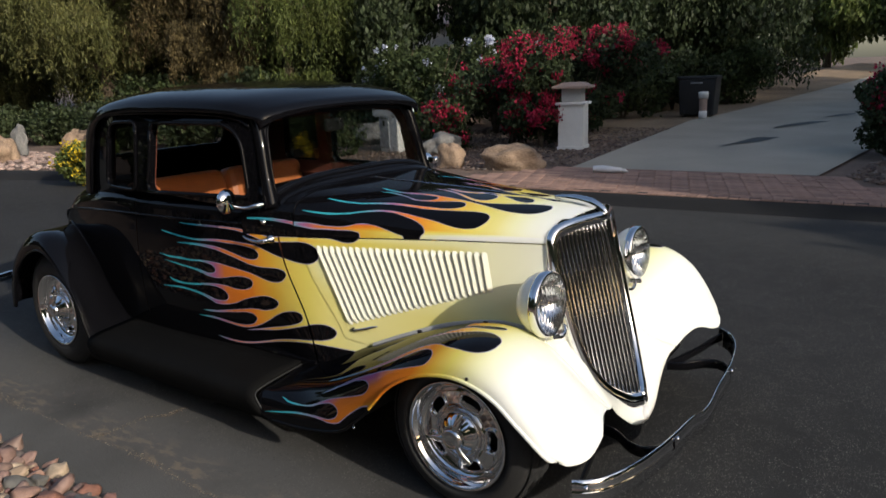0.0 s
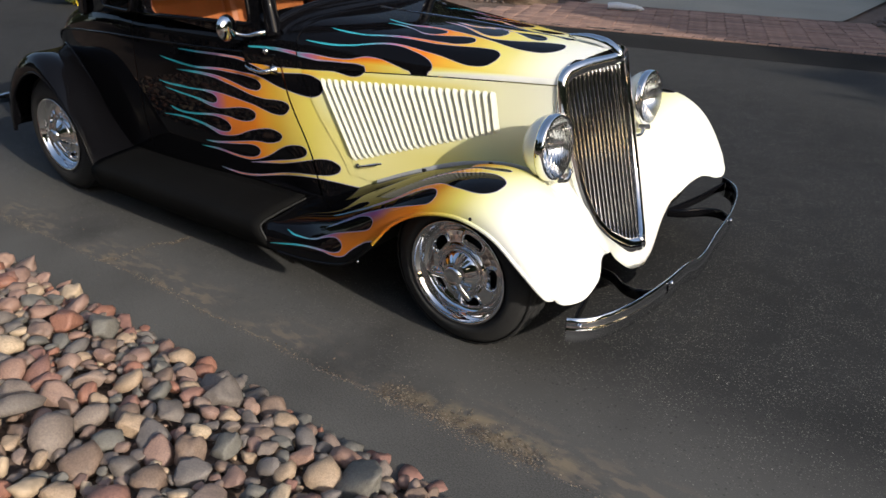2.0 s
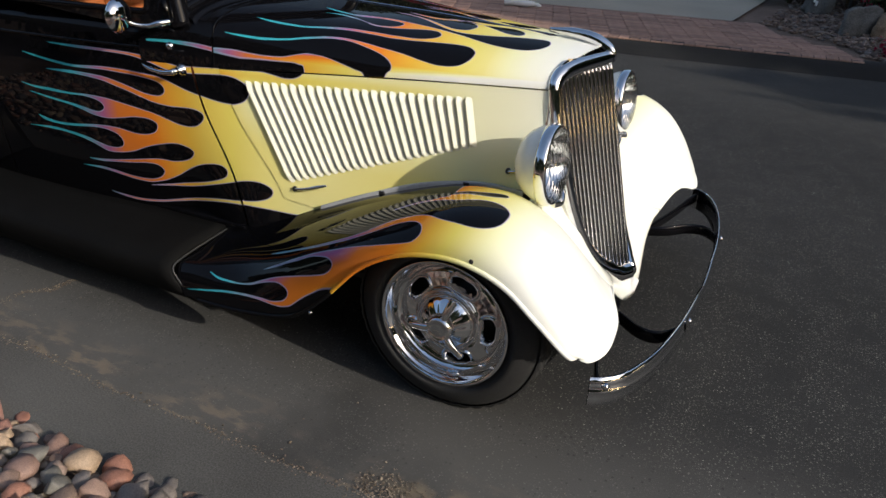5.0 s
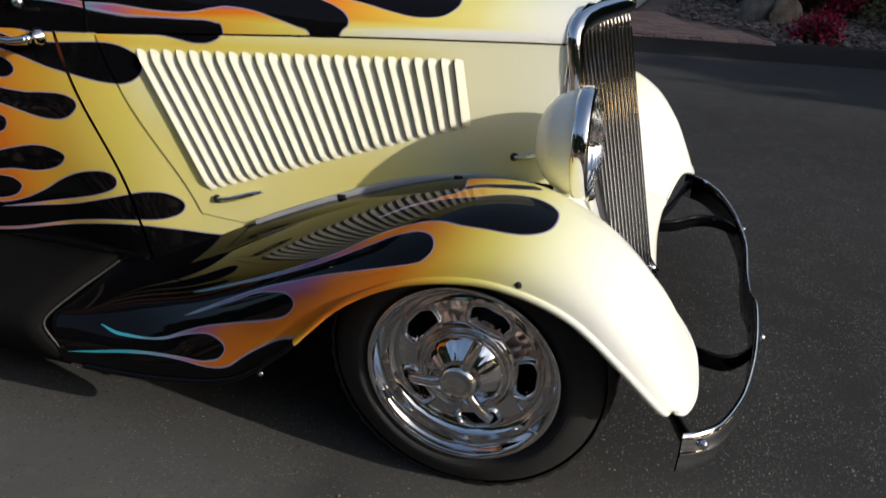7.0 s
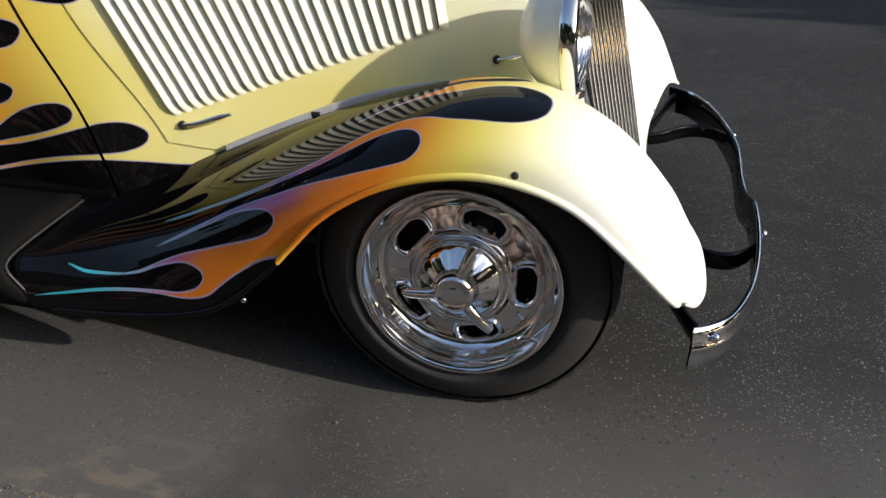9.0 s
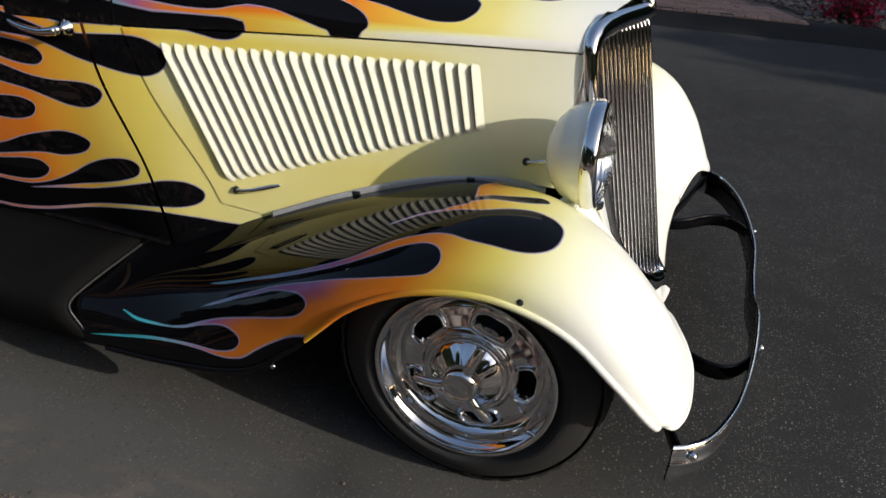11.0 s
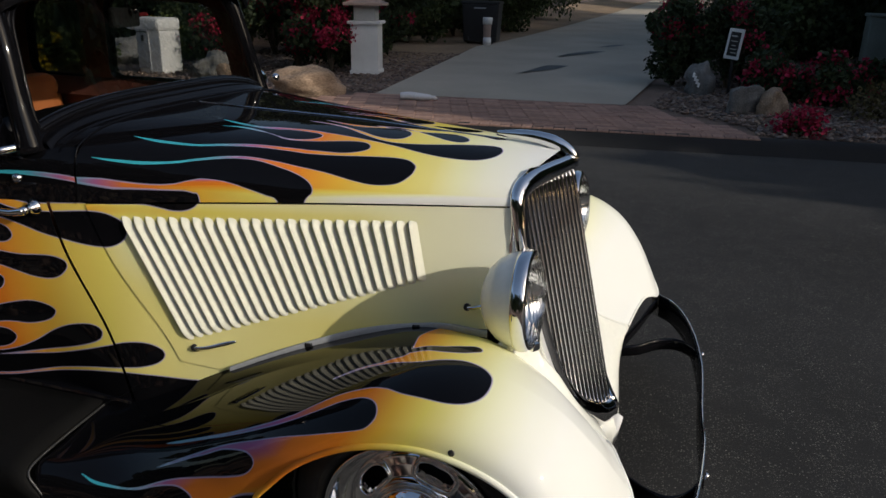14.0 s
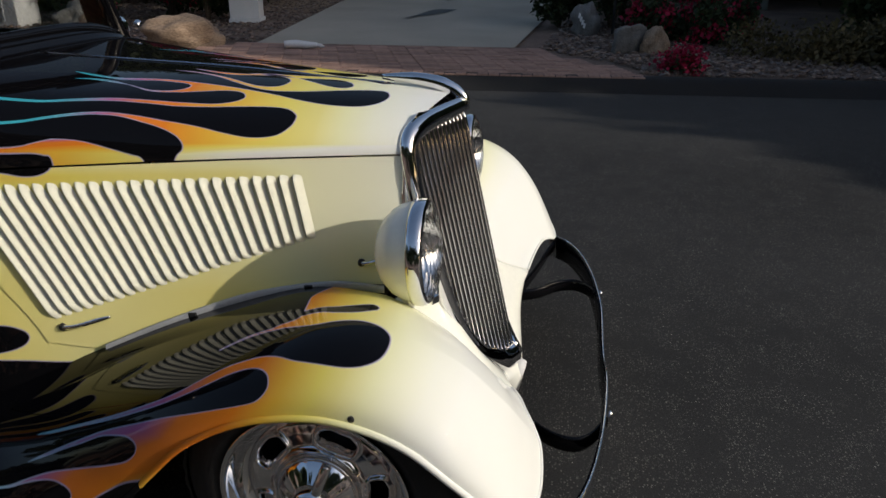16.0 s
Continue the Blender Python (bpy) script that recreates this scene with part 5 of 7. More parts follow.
# ---- wheels ----
def wheel(x, sign, radius, width, face, z):
    """A chrome five-slot wheel; face: half width at which its hub cap ends."""
    ax = (0, sign, 0)
    c = (x, sign * (face - 0.03), z)
    tyre = lathe("wheel", [(-width + 0.01, 0.20), (-width + 0.004, 0.25), (-width + 0.02, radius - 0.035), (-width + 0.045, radius - 0.014), (-width / 2 + 0.01, radius - 0.010), (-0.03, radius - 0.013), (-0.008, radius - 0.032), (0.010, radius - 0.07), (0.012, radius - 0.09), (0.006, 0.226), (-0.002, 0.212)], c, ax, M["rubber"], car, "black tyre on a chrome slotted wheel", n=96)
    # tread: a ring cut by grooves
    na = 120
    ang = np.linspace(0, 2 * np.pi, na, endpoint=False)
    prof = [(-width + 0.03, -0.012, 0), (-width + 0.032, 0.0, 1), (-width + 0.058, 0.002, 1), (-width + 0.060, -0.006, 0), (-width + 0.066, -0.006, 0), (-width + 0.068, 0.003, 1), (-width / 2 - 0.006, 0.004, 1), (-width / 2 - 0.004, -0.005, 0), (-width / 2 + 0.004, -0.005, 0), (-width / 2 + 0.006, 0.004, 1), (-0.058, 0.003, 1), (-0.056, -0.006, 0), (-0.050, -0.006, 0), (-0.048, 0.002, 1), (-0.024, -0.002, 1), (-0.022, -0.012, 0)]
    cut = np.where(np.arange(na) % 3 == 0, 1.0, 0.0)
    P = np.stack([np.stack([c[0] + (radius + h - 0.005 * k * cut) * np.cos(ang), np.full(na, c[1] + sign * yo), c[2] + (radius + h - 0.005 * k * cut) * np.sin(ang)], -1) for yo, h, k in prof], 0)
    sheet("tread", P, M["rubber"], tyre, close_v=True, flip=sign > 0)
    rim = lathe("rim", [(-width + 0.02, 0.19), (-0.075, 0.184), (-0.058, 0.176), (-0.050, 0.176), (-0.044, 0.181), (-0.030, 0.1865), (-0.014, 0.192), (-0.006, 0.199), (-0.002, 0.206), (0.005, 0.214), (0.010, 0.2125), (0.011, 0.208), (0.006, 0.203)], c, ax, M["chrome"], tyre, "polished chrome rim", n=120)
    lathe("rim_inner", [(0.006, 0.203), (-0.004, 0.199), (-0.010, 0.193), (-0.026, 0.188), (-0.036, 0.183), (-0.046, 0.175), (-0.048, 0.168)], c, ax, M["chrome"], rim, n=120)
    # pressed steel face: five windows, each with a raised rounded rim
    holes = []
    for kk in range(5):
        a0 = math.radians(70 + 72 * kk) if sign < 0 else math.radians(110 + 72 * kk)
        da, db = math.radians(17.5), math.radians(18.5)
        corner = [(0.148, a0 - da), (0.155, a0 - da / 2.2), (0.155, a0 + da / 2.2), (0.148, a0 + da), (0.121, a0 + db), (0.116, a0), (0.121, a0 - db)]
        holes.append(rounded([(r * math.cos(b), r * math.sin(b)) for r, b in corner], [0.010, 0.004, 0.004, 0.010, 0.009, 0.004, 0.009], 4))
    nr, na = 56, 540
    R_, A_ = np.meshgrid(np.linspace(0.05, 0.172, nr), np.linspace(0, 2 * np.pi, na + 1)[:-1], indexing="ij")
    flat2 = np.stack([R_ * np.cos(A_), R_ * np.sin(A_)], -1).reshape(-1, 2)
    depth = np.full(len(flat2), -1.0)
    for h in holes:
        depth = np.maximum(depth, poly_field(flat2, h))
    out_ = np.clip(-depth, 0, None)
    face_h = np.interp(R_.ravel(), [0.05, 0.088, 0.092, 0.104, 0.112, 0.14, 0.160, 0.172], [-0.020, -0.020, -0.024, -0.026, -0.032, -0.036, -0.040, -0.048])
    face_h += 0.0085 * np.exp(-(((out_ - 0.0055) / 0.0045) ** 2)) + 0.006 * np.exp(-(((R_.ravel() - 0.100) / 0.004) ** 2)) - 0.012 * np.clip(depth / 0.004, 0, 1)
    pts = np.stack([c[0] + flat2[:, 0], c[1] + sign * face_h, c[2] + flat2[:, 1]], -1)
    i_, j_ = np.meshgrid(np.arange(nr - 1), np.arange(na), indexing="ij")
    q = np.stack([i_ * na + j_, (i_ + 1) * na + j_, (i_ + 1) * na + (j_ + 1) % na, i_ * na + (j_ + 1) % na], -1).reshape(-1, 4)
    q = q[depth[q].min(1) < 0.003]
    link_mesh("wheel_face", quads("wheel_face", pts, q if sign > 0 else q[:, ::-1]), M["chrome"], tyre, "chrome face with five windows")
    lathe("brake_drum", [(-0.085, 0.0), (-0.085, 0.165), (-0.12, 0.17)], c, ax, M["dark"], tyre, n=32)
    # fluted hub cone with a three-eared knock-off cap
    lathe("hub_step", [(-0.026, 0.094), (-0.014, 0.093), (-0.010, 0.088), (-0.014, 0.084)], c, ax, M["chrome"], tyre, n=64)
    fa, fr = np.linspace(0, 2 * np.pi, 240, endpoint=False), np.linspace(0, 1, 8)
    FR, FA = np.meshgrid(fr, fa, indexing="ij")
    rad = 0.088 + (0.047 - 0.088) * FR
    high = -0.016 + 0.034 * FR**0.85 + 0.0006 * np.cos(18 * FA) * np.sin(FR * np.pi) ** 0.5
    sheet("hub_cone", np.stack([c[0] + rad * np.cos(FA), c[1] + sign * high, c[2] + rad * np.sin(FA)], -1), M["chrome"], tyre, "fluted chrome hub cone", close_v=True, flip=sign > 0)
    lathe("hub_cap", [(0.010, 0.048), (0.026, 0.046), (0.036, 0.041), (0.042, 0.036), (0.044, 0.033), (0.0415, 0.0315), (0.0425, 0.018), (0.043, 0.0)], c, ax, M["chrome"], tyre, n=40)
    for deg in (70, 190, 310):
        b = math.radians(deg) if sign < 0 else math.radians(180 - deg)
        d = Vector((math.cos(b), 0, math.sin(b)))
        p0 = Vector(c) + Vector(ax) * 0.026
        tube("spinner_ear", [tuple(p0 + d * 0.034), tuple(p0 + d * 0.060 + Vector(ax) * 0.003), tuple(p0 + d * 0.090 - Vector(ax) * 0.002), tuple(p0 + d * 0.110 - Vector(ax) * 0.008)], [0.012, 0.0115, 0.011, 0.010], M["chrome"], tyre, n=18, sides=10, flat=1.1, up=(0, 1, 0))
    lathe("valve_stem", [(0, 0.005), (0.03, 0.004), (0.031, 0)], (c[0] + 0.135, c[1] - sign * 0.02, c[2] - 0.115), (-0.4, sign, 0.3), M["chrome"], tyre, n=8)
    lathe("sidewall_ring", [(0.008, 0.232), (0.0125, 0.236), (0.009, 0.241)], c, ax, M["rubber"], tyre, n=72)
    return tyre


for sign in (-1, 1):
    wheel(0.0, sign, 0.317, 0.19, 0.897, 0.317)
    wheel(-2.845, sign, 0.338, 0.15, 0.892, 0.338)
tube("front_axle", [(0, -0.74, 0.30), (0.0, 0, 0.24), (0, 0.74, 0.30)], 0.03, M["dark"], car, n=16)
for y in (-0.36, 0.36):
    block("frame_rail", (3.6, 0.06, 0.10), (-1.45, y, 0.27), M["dark"], car)
block("underfloor", (3.2, 1.2, 0.03), (-1.6, 0, 0.235), M["dark"], car)
block("engine_block", (0.75, 0.5, 0.5), (-0.45, 0, 0.52), M["dark"], car, bevel=0.05)
block("firewall", (0.03, 1.1, 0.62), (-1.15, 0, 0.62), M["dark"], car)


# ---- bumpers ----
def bar(name, pts, heights, mat, parent=None, label="", n=80, thick=0.008, bow=0.006):
    """A flat sprung bar with a slightly rounded face and a rolled top edge."""
    p = along(pts, n)
    h = np.interp(np.linspace(0, 1, n), np.linspace(0, 1, len(heights)), heights)
    d = np.gradient(p, axis=0)
    d[:, 2] = 0
    d /= np.linalg.norm(d, axis=1)[:, None]
    out = np.stack([d[:, 1], -d[:, 0], 0 * d[:, 0]], -1)
    rows = []
    for t, o in ((-1, 0), (-0.98, 0.5), (-0.6, 0.9), (0, 1.0), (0.6, 0.9), (0.98, 0.5), (1, 0), (0.98, -0.6), (0, -0.6), (-0.98, -0.6)):
        rows.append(p + out * (o * bow) + np.stack([0 * h, 0 * h, t * h / 2], -1))
    return sheet(name, np.stack(rows, 1), mat, parent, label, close_v=True)


BUMPER_HALF = [(0.655, 0.0, 0.190), (0.655, 0.07, 0.196), (0.654, 0.16, 0.222), (0.652, 0.25, 0.232), (0.641, 0.40, 0.232), (0.620, 0.55, 0.232), (0.590, 0.68, 0.232), (0.545, 0.79, 0.232), (0.500, 0.84, 0.232), (0.462, 0.862, 0.232)]
BUMPER = [(x, -y, z) for x, y, z in BUMPER_HALF[:0:-1]] + BUMPER_HALF


def ribbed_bar(name, pts, height, mat, parent, label):
    """A sprung steel strip whose face is creased along the middle, with thin rolled edges."""
    p = along(pts, 160)
    d = np.gradient(p, axis=0)
    d[:, 2] = 0
    d /= np.linalg.norm(d, axis=1)[:, None]
    out = np.stack([d[:, 1], -d[:, 0], 0 * d[:, 0]], -1)
    rows = [p + out * o + np.array([0, 0, t * height]) for t, o in ((-0.5, -0.002), (-0.495, 0.001), (-0.25, 0.0016), (-0.03, 0.0035), (0.0, 0.0065), (0.03, 0.0035), (0.25, 0.0016), (0.495, 0.001), (0.5, -0.002), (0.49, -0.004), (0.0, -0.003), (-0.49, -0.004))]
    return sheet(name, np.stack(rows, 1), mat, parent, label, close_v=True)


bumper = ribbed_bar("bumper", BUMPER, 0.098, M["chrome"], car, "chrome front bumper bar with a crease and a dipped middle")
bar("bumper_back", [(x - 0.008, y * 0.992, z) for x, y, z in BUMPER[1:-1]], [0.09] * 9, M["black"], bumper, "black painted inner face", n=140, thick=0.004, bow=0.002)
for sign in (-1, 1):
    lathe("bumper_bolt", [(0, 0.011), (0.006, 0.010), (0.010, 0.005), (0.011, 0)], (0.652, sign * 0.368, 0.262), (1, 0, 0), M["chrome"], bumper, n=16)
    lathe("bumper_bolt", [(0, 0.011), (0.006, 0.010), (0.010, 0.005), (0.011, 0)], (0.505, sign * 0.845, 0.255), (1, sign * 1.2, 0), M["chrome"], bumper, n=16)
    bar("bumper_spring", [(0.36, sign * 0.37, 0.225), (0.43, sign * 0.40, 0.228), (0.50, sign * 0.462, 0.232), (0.56, sign * 0.480, 0.234), (0.605, sign * 0.45, 0.236), (0.645, sign * 0.380, 0.240)], [0.04, 0.045, 0.045, 0.04], M["black"], bumper, n=30)
    bar("bumper_spring", [(0.36, sign * 0.40, 0.22), (0.42, sign * 0.62, 0.225), (0.455, sign * 0.76, 0.235), (0.480, sign * 0.838, 0.240)], [0.04, 0.04, 0.04, 0.045], M["black"], bumper, n=30)
rear_bumper = bar("rear_bumper", [(-3.60, -0.92, 0.42), (-3.72, -0.7, 0.40), (-3.79, -0.35, 0.385), (-3.81, 0, 0.38), (-3.79, 0.35, 0.385), (-3.72, 0.7, 0.40), (-3.60, 0.92, 0.42)], [0.06, 0.06, 0.06, 0.06, 0.06], M["chrome"], car, "chrome rear bumper bar")
for y in (-0.5, 0.5):
    tube("bumper_bracket", [(-3.45, y * 0.8, 0.36), (-3.6, y, 0.37), (-3.76, y, 0.39)], 0.018, M["black"], rear_bumper, n=12)

# ---- small brightwork ----
for sign in (-1, 1):
    mirror = lathe("door_mirror", [(-0.030, 0.0), (-0.027, 0.025), (-0.018, 0.045), (-0.006, 0.056), (0.003, 0.058), (0.008, 0.055)], (-1.315, sign * 0.765, 1.077), (-1, 0.15 * sign, 0), M["chrome"], car, "round chrome peep mirror on a curved arm", n=40)
    lathe("mirror_glass", [(0.006, 0.054), (0.007, 0.0)], (-1.315, sign * 0.765, 1.077), (-1, 0.15 * sign, 0), M["reflector"], mirror, n=32)
    tube("mirror_arm", [(-1.315, sign * 0.752, 1.062), (-1.29, sign * 0.720, 1.045), (-1.262, sign * 0.69, 1.040), (-1.235, sign * 0.665, 1.048), (-1.22, sign * 0.630, 1.050)], [0.008, 0.007, 0.008, 0.011, 0.013], M["chrome"], mirror, n=24)
    for x, z in ((-1.235, 0.965),):
        lathe("hinge_button", [(0, 0.015), (0.012, 0.014), (0.018, 0.008), (0.02, 0)], (x, sign * (float(side_y(x, z)) - 0.002), z), (0, sign, 0), M["dull_chrome"], car, n=18)
    yd = float(side_y(-1.2, 0.89))
    handle = lathe("door_handle", [(0, 0.024), (0.006, 0.024), (0.012, 0.016), (0.032, 0.011), (0.044, 0.012), (0.046, 0)], (-1.195, sign * yd, 0.885), (0, sign, 0), M["chrome"], car, "chrome lever door handle", n=24)
    tube("handle_lever", [(-1.19, sign * (yd + 0.042), 0.885), (-1.24, sign * (yd + 0.046), 0.878), (-1.30, sign * (yd + 0.048), 0.884), (-1.335, sign * (yd + 0.046), 0.895)], [0.012, 0.009, 0.008, 0.005], M["chrome"], handle, n=20)

    def hook(name, x, z, dx, dz):
        y = float(side_y(x, z))
        ob = tube(name, [(x, sign * (y + 0.004), z), (x + dx * 0.35, sign * (float(side_y(x + dx * 0.35, z)) + 0.016), z + dz * 0.3), (x + dx * 0.75, sign * (float(side_y(x + dx * 0.75, z)) + 0.014), z + dz * 0.75), (x + dx, sign * (float(side_y(x + dx, z)) + 0.012), z + dz)], [0.006, 0.0055, 0.007, 0.004], M["chrome"], car, "chrome hood catch", n=18)
        lathe("catch_base", [(0, 0.011), (0.006, 0.010), (0.010, 0.005), (0.011, 0)], (x, sign * y, z), (0, sign, 0), M["dark"], ob, n=12)
        return ob

    hook("hood_latch", -0.765, 0.497, 0.125, 0.03)
    hook("hood_latch", -0.02, 0.648, 0.055, 0.012)
    # strip along the hood's lower edge with rubber rests
    xs = [-0.66, -0.5, -0.3, -0.1, 0.04]
    line = [(x, sign * (float(side_y(x, float(hood_low(x)))) + 0.012), float(hood_low(x)) + 0.004) for x in xs]
    bar("hood_edge_strip", line if sign < 0 else line[::-1], [0.022, 0.028, 0.028, 0.026, 0.02], M["grey_metal"], car, n=60, bow=0.005)
    for x in (-0.44, -0.15):
        block("hood_rest", (0.022, 0.014, 0.014), (x, sign * (float(side_y(x, float(hood_low(x)))) + 0.014), float(hood_low(x)) + 0.005), M["rubber"], car, bevel=0.003)
    # wiper-side cowl line bead
    pts = [(float(-1.065 - 0.035 * (1 - kk**2)), sign * float(side_y(-1.08, 0.91)) * kk, 0) for kk in (0.999, 0.97, 0.9, 0.75, 0.5, 0.25, 0.02)]
    tube("cowl_bead", [(x, y, float(hood_top(x, y)) + 0.001) for x, y, _ in pts], 0.0032, M["black"], car, n=60, sides=6)

# ---- the place: street, driveway and planting, turned a little from the car ----
TURN = 5.0
CT, ST = math.cos(radians(TURN)), math.sin(radians(TURN))
rng = np.random.default_rng(7)


def W(u, v, z=0.0):
    """From street axes (u along the kerb, v across) to the world."""
    return (u * CT - v * ST, u * ST + v * CT, z)


def kerb_v(u):
    u = np.asarray(u, float)
    return 5.42 - 0.012 * np.clip(-3 - u, 0, 12) ** 2 - 0.03 * np.clip(u - 7, 0, 14) ** 1.6


def land(u, v):
    """Height of the planted side."""
    v = np.asarray(v, float)
    return 0.13 + np.clip(v - 8, 0, 60) * 0.012 + 0.00006 * np.clip(v - 10, 0, 80) ** 2


def bank(y):
    """Height of the cobble bank on the near side."""
    d = np.clip(-1.56 - np.asarray(y, float), 0, 8)
    return 0.16 * np.clip(d / 0.28, 0, 1) ** 0.8 + 0.10 * np.clip(d - 0.28, 0, 2)


# ground out to the horizon
gx = np.concatenate([np.linspace(-400, -30, 12), np.linspace(-25, 25, 60), np.linspace(30, 400, 12)])
gy = np.concatenate([np.linspace(-400, -12, 12), np.linspace(-10, -1.5, 40), np.linspace(-1, 2.3, 6), np.linspace(2.5, 9, 100), np.linspace(9.6, 40, 44), np.linspace(50, 500, 12)])
GX, GY = np.meshgrid(gx, gy, indexing="ij")
U, V = GX * CT + GY * ST, -GX * ST + GY * CT
GZ = np.where(GY < -1.6, bank(GY) - 0.05, np.where(V < kerb_v(U) + 0.3, -0.06, land(U, V) - 0.02))
tagged(sheet("ground", np.stack([GX, GY, GZ], -1), M["earth"]), "dark bare earth under the planting", "ground", kind="structure")
# road
us = np.linspace(-60, 45, 141)
P = np.stack([np.stack(W(us, -1.80 + (kerb_v(us) + 0.02 + 1.80) * t, 0 * us), -1) for t in np.linspace(0, 1, 40)], 1)
near = np.clip(-1.75 - P[..., 1], 0, 9)
P[..., 1] += near
road = tagged(sheet("road", P, M["asphalt"]), "dark worn asphalt street with a cracked dusty edge", "road", kind="structure")
# smoother gutter strip along the cobbles
gxs = np.linspace(-30, 12, 240)
edge_y = -1.30 + 0.012 * np.sin(gxs * 3.1) + 0.008 * np.sin(gxs * 7.7)
P = np.stack([np.stack([gxs, edge_y * (1 - t) + -1.66 * t, 0.004 + 0.002 * math.sin(3 * t) + 0 * gxs], -1) for t in np.linspace(0, 1, 6)], 1)
tagged(sheet("gutter", P, M["gutter"]), "smooth dark gutter strip along the cobbles", "gutter", kind="structure")
# asphalt kerb roll
prof = [(0.0, 0.001), (0.05, 0.035), (0.10, 0.085), (0.15, 0.12), (0.22, 0.138), (0.30, 0.135), (0.34, 0.0)]
P = np.stack([np.stack(W(us, kerb_v(us) + dv, 0 * us + z), -1) for dv, z in prof], 1)
tagged(sheet("kerb", P, M["kerb"]), "rolled black asphalt kerb", "kerb", kind="structure")
# driveway slab
vs = np.concatenate([np.linspace(7.6, 14, 14), np.linspace(16, 70, 28)])
right = np.interp(vs, [7.6, 8.8, 11.5, 20.0, 30.8, 70.0], [0.50, 0.70, 1.15, 1.75, 2.6, 6.5])
left = np.interp(vs, [7.6, 16.0, 18.5, 28.0, 43.0, 70.0], [-2.85, -2.95, -2.45, -1.25, 0.5, 3.5])
P = np.stack([np.stack(W(left + (right - left) * t, vs, land(-1, vs) + 0.012), -1) for t in np.linspace(0, 1, 8)], 1)
drive = tagged(sheet("driveway", P, M["concrete"]), "pale grey concrete driveway", "driveway", kind="structure")
for (u, v), (a, b), turn in (((-0.78, 11.9), (1.15, 0.17), 72), ((-0.2, 15.4), (1.3, 0.20), 70), ((0.35, 17.6), (0.9, 0.12), 68)):
    n = 40
    rim = [(a * math.cos(t) * (1 + 0.25 * math.sin(3 * t + u) + 0.12 * math.sin(7 * t)), b * math.sin(t) * (1 + 0.3 * math.sin(2 * t + v))) for t in np.linspace(0, 2 * math.pi, n + 1)[:-1]]
    ct, st = math.cos(radians(turn)), math.sin(radians(turn))
    bm = bmesh.new()
    bm.faces.new([bm.verts.new(W(u + p * ct - q * st, v + p * st + q * ct, float(land(-1, v)) + 0.0165)) for p, q in rim])
    bmesh.ops.triangulate(bm, faces=bm.faces[:])
    tagged(from_bm("damp_patch", bm, M["damp"]), "dark damp patch on the concrete driveway", "stain", kind="structure")
vs2 = np.linspace(11.5, 60, 40)
lf = np.interp(vs2, [7.6, 16.0, 18.5, 28.0, 43.0, 70.0], [-2.85, -2.95, -2.45, -1.25, 0.5, 3.5])
P = np.stack([np.stack(W(lf - 3.2 + 3.15 * t, vs2, land(-1, vs2) + 0.004 + 0.25 * (1 - t) * np.clip((vs2 - 18) / 20, 0, 1)), -1) for t in np.linspace(0, 1, 6)], 1)
tagged(sheet("verge", P, M["dry_earth"]), "dry tan earth verge beside the driveway", "ground", kind="structure")


# ---- loose stones ----
def pebble_mesh(name, seed, sub=2, flat=0.62, facets=0):
    r = np.random.default_rng(seed)
    bm = bmesh.new()
    bmesh.ops.create_icosphere(bm, subdivisions=sub, radius=0.5)
    sx, sy, sz = r.uniform(0.85, 1.25), r.uniform(0.7, 1.0), flat * r.uniform(0.8, 1.2)
    off = Vector(r.uniform(0, 50, 3))
    for v in bm.verts:
        n = v.co.normalized()
        d = 1 + 0.36 * noise.noise(n * 1.3 + off) + 0.14 * noise.noise(n * 2.8 + off)
        q = 2.6
        k = (abs(n.x) ** q + abs(n.y) ** q + abs(n.z) ** q) ** (-1 / q)
        v.co = Vector((n.x * sx, n.y * sy, n.z * sz)) * 0.5 * d * k
    for _ in range(facets):
        # a broken face: what stands beyond the plane is pressed onto it
        n = Vector(r.normal(size=3)).normalized()
        reach = max(v.co.dot(n) for v in bm.verts) * r.uniform(0.55, 0.8)
        for v in bm.verts:
            v.co -= n * max(0.0, v.co.dot(n) - reach) * 0.93
    me = bpy.data.meshes.new(name)
    bm.to_mesh(me)
    bm.free()
    me.polygons.foreach_set("use_smooth", [True] * len(me.polygons))
    return me


def joined(name, meshes, mats4, mat, label, category, kind="stuff", parent=None):
    """Many small copies as one mesh."""
    vs, fs, base = [], [], 0
    cache = []
    for me in meshes:
        co = np.empty(len(me.vertices) * 3, np.float32)
        me.vertices.foreach_get("co", co)
        tri = np.array([p.vertices[:] for p in me.polygons], np.int32)
        cache.append((co.reshape(-1, 3), tri))
    for i, m in mats4:
        co, tri = cache[i]
        m = np.array(m)
        vs.append(co @ m[:3, :3].T + m[:3, 3])
        fs.append(tri + base)
        base += len(co)
    me = quads(name, np.concatenate(vs), np.concatenate(fs))
    ob = link_mesh(name, me, mat, parent)
    return tagged(ob, label, category, kind=kind)


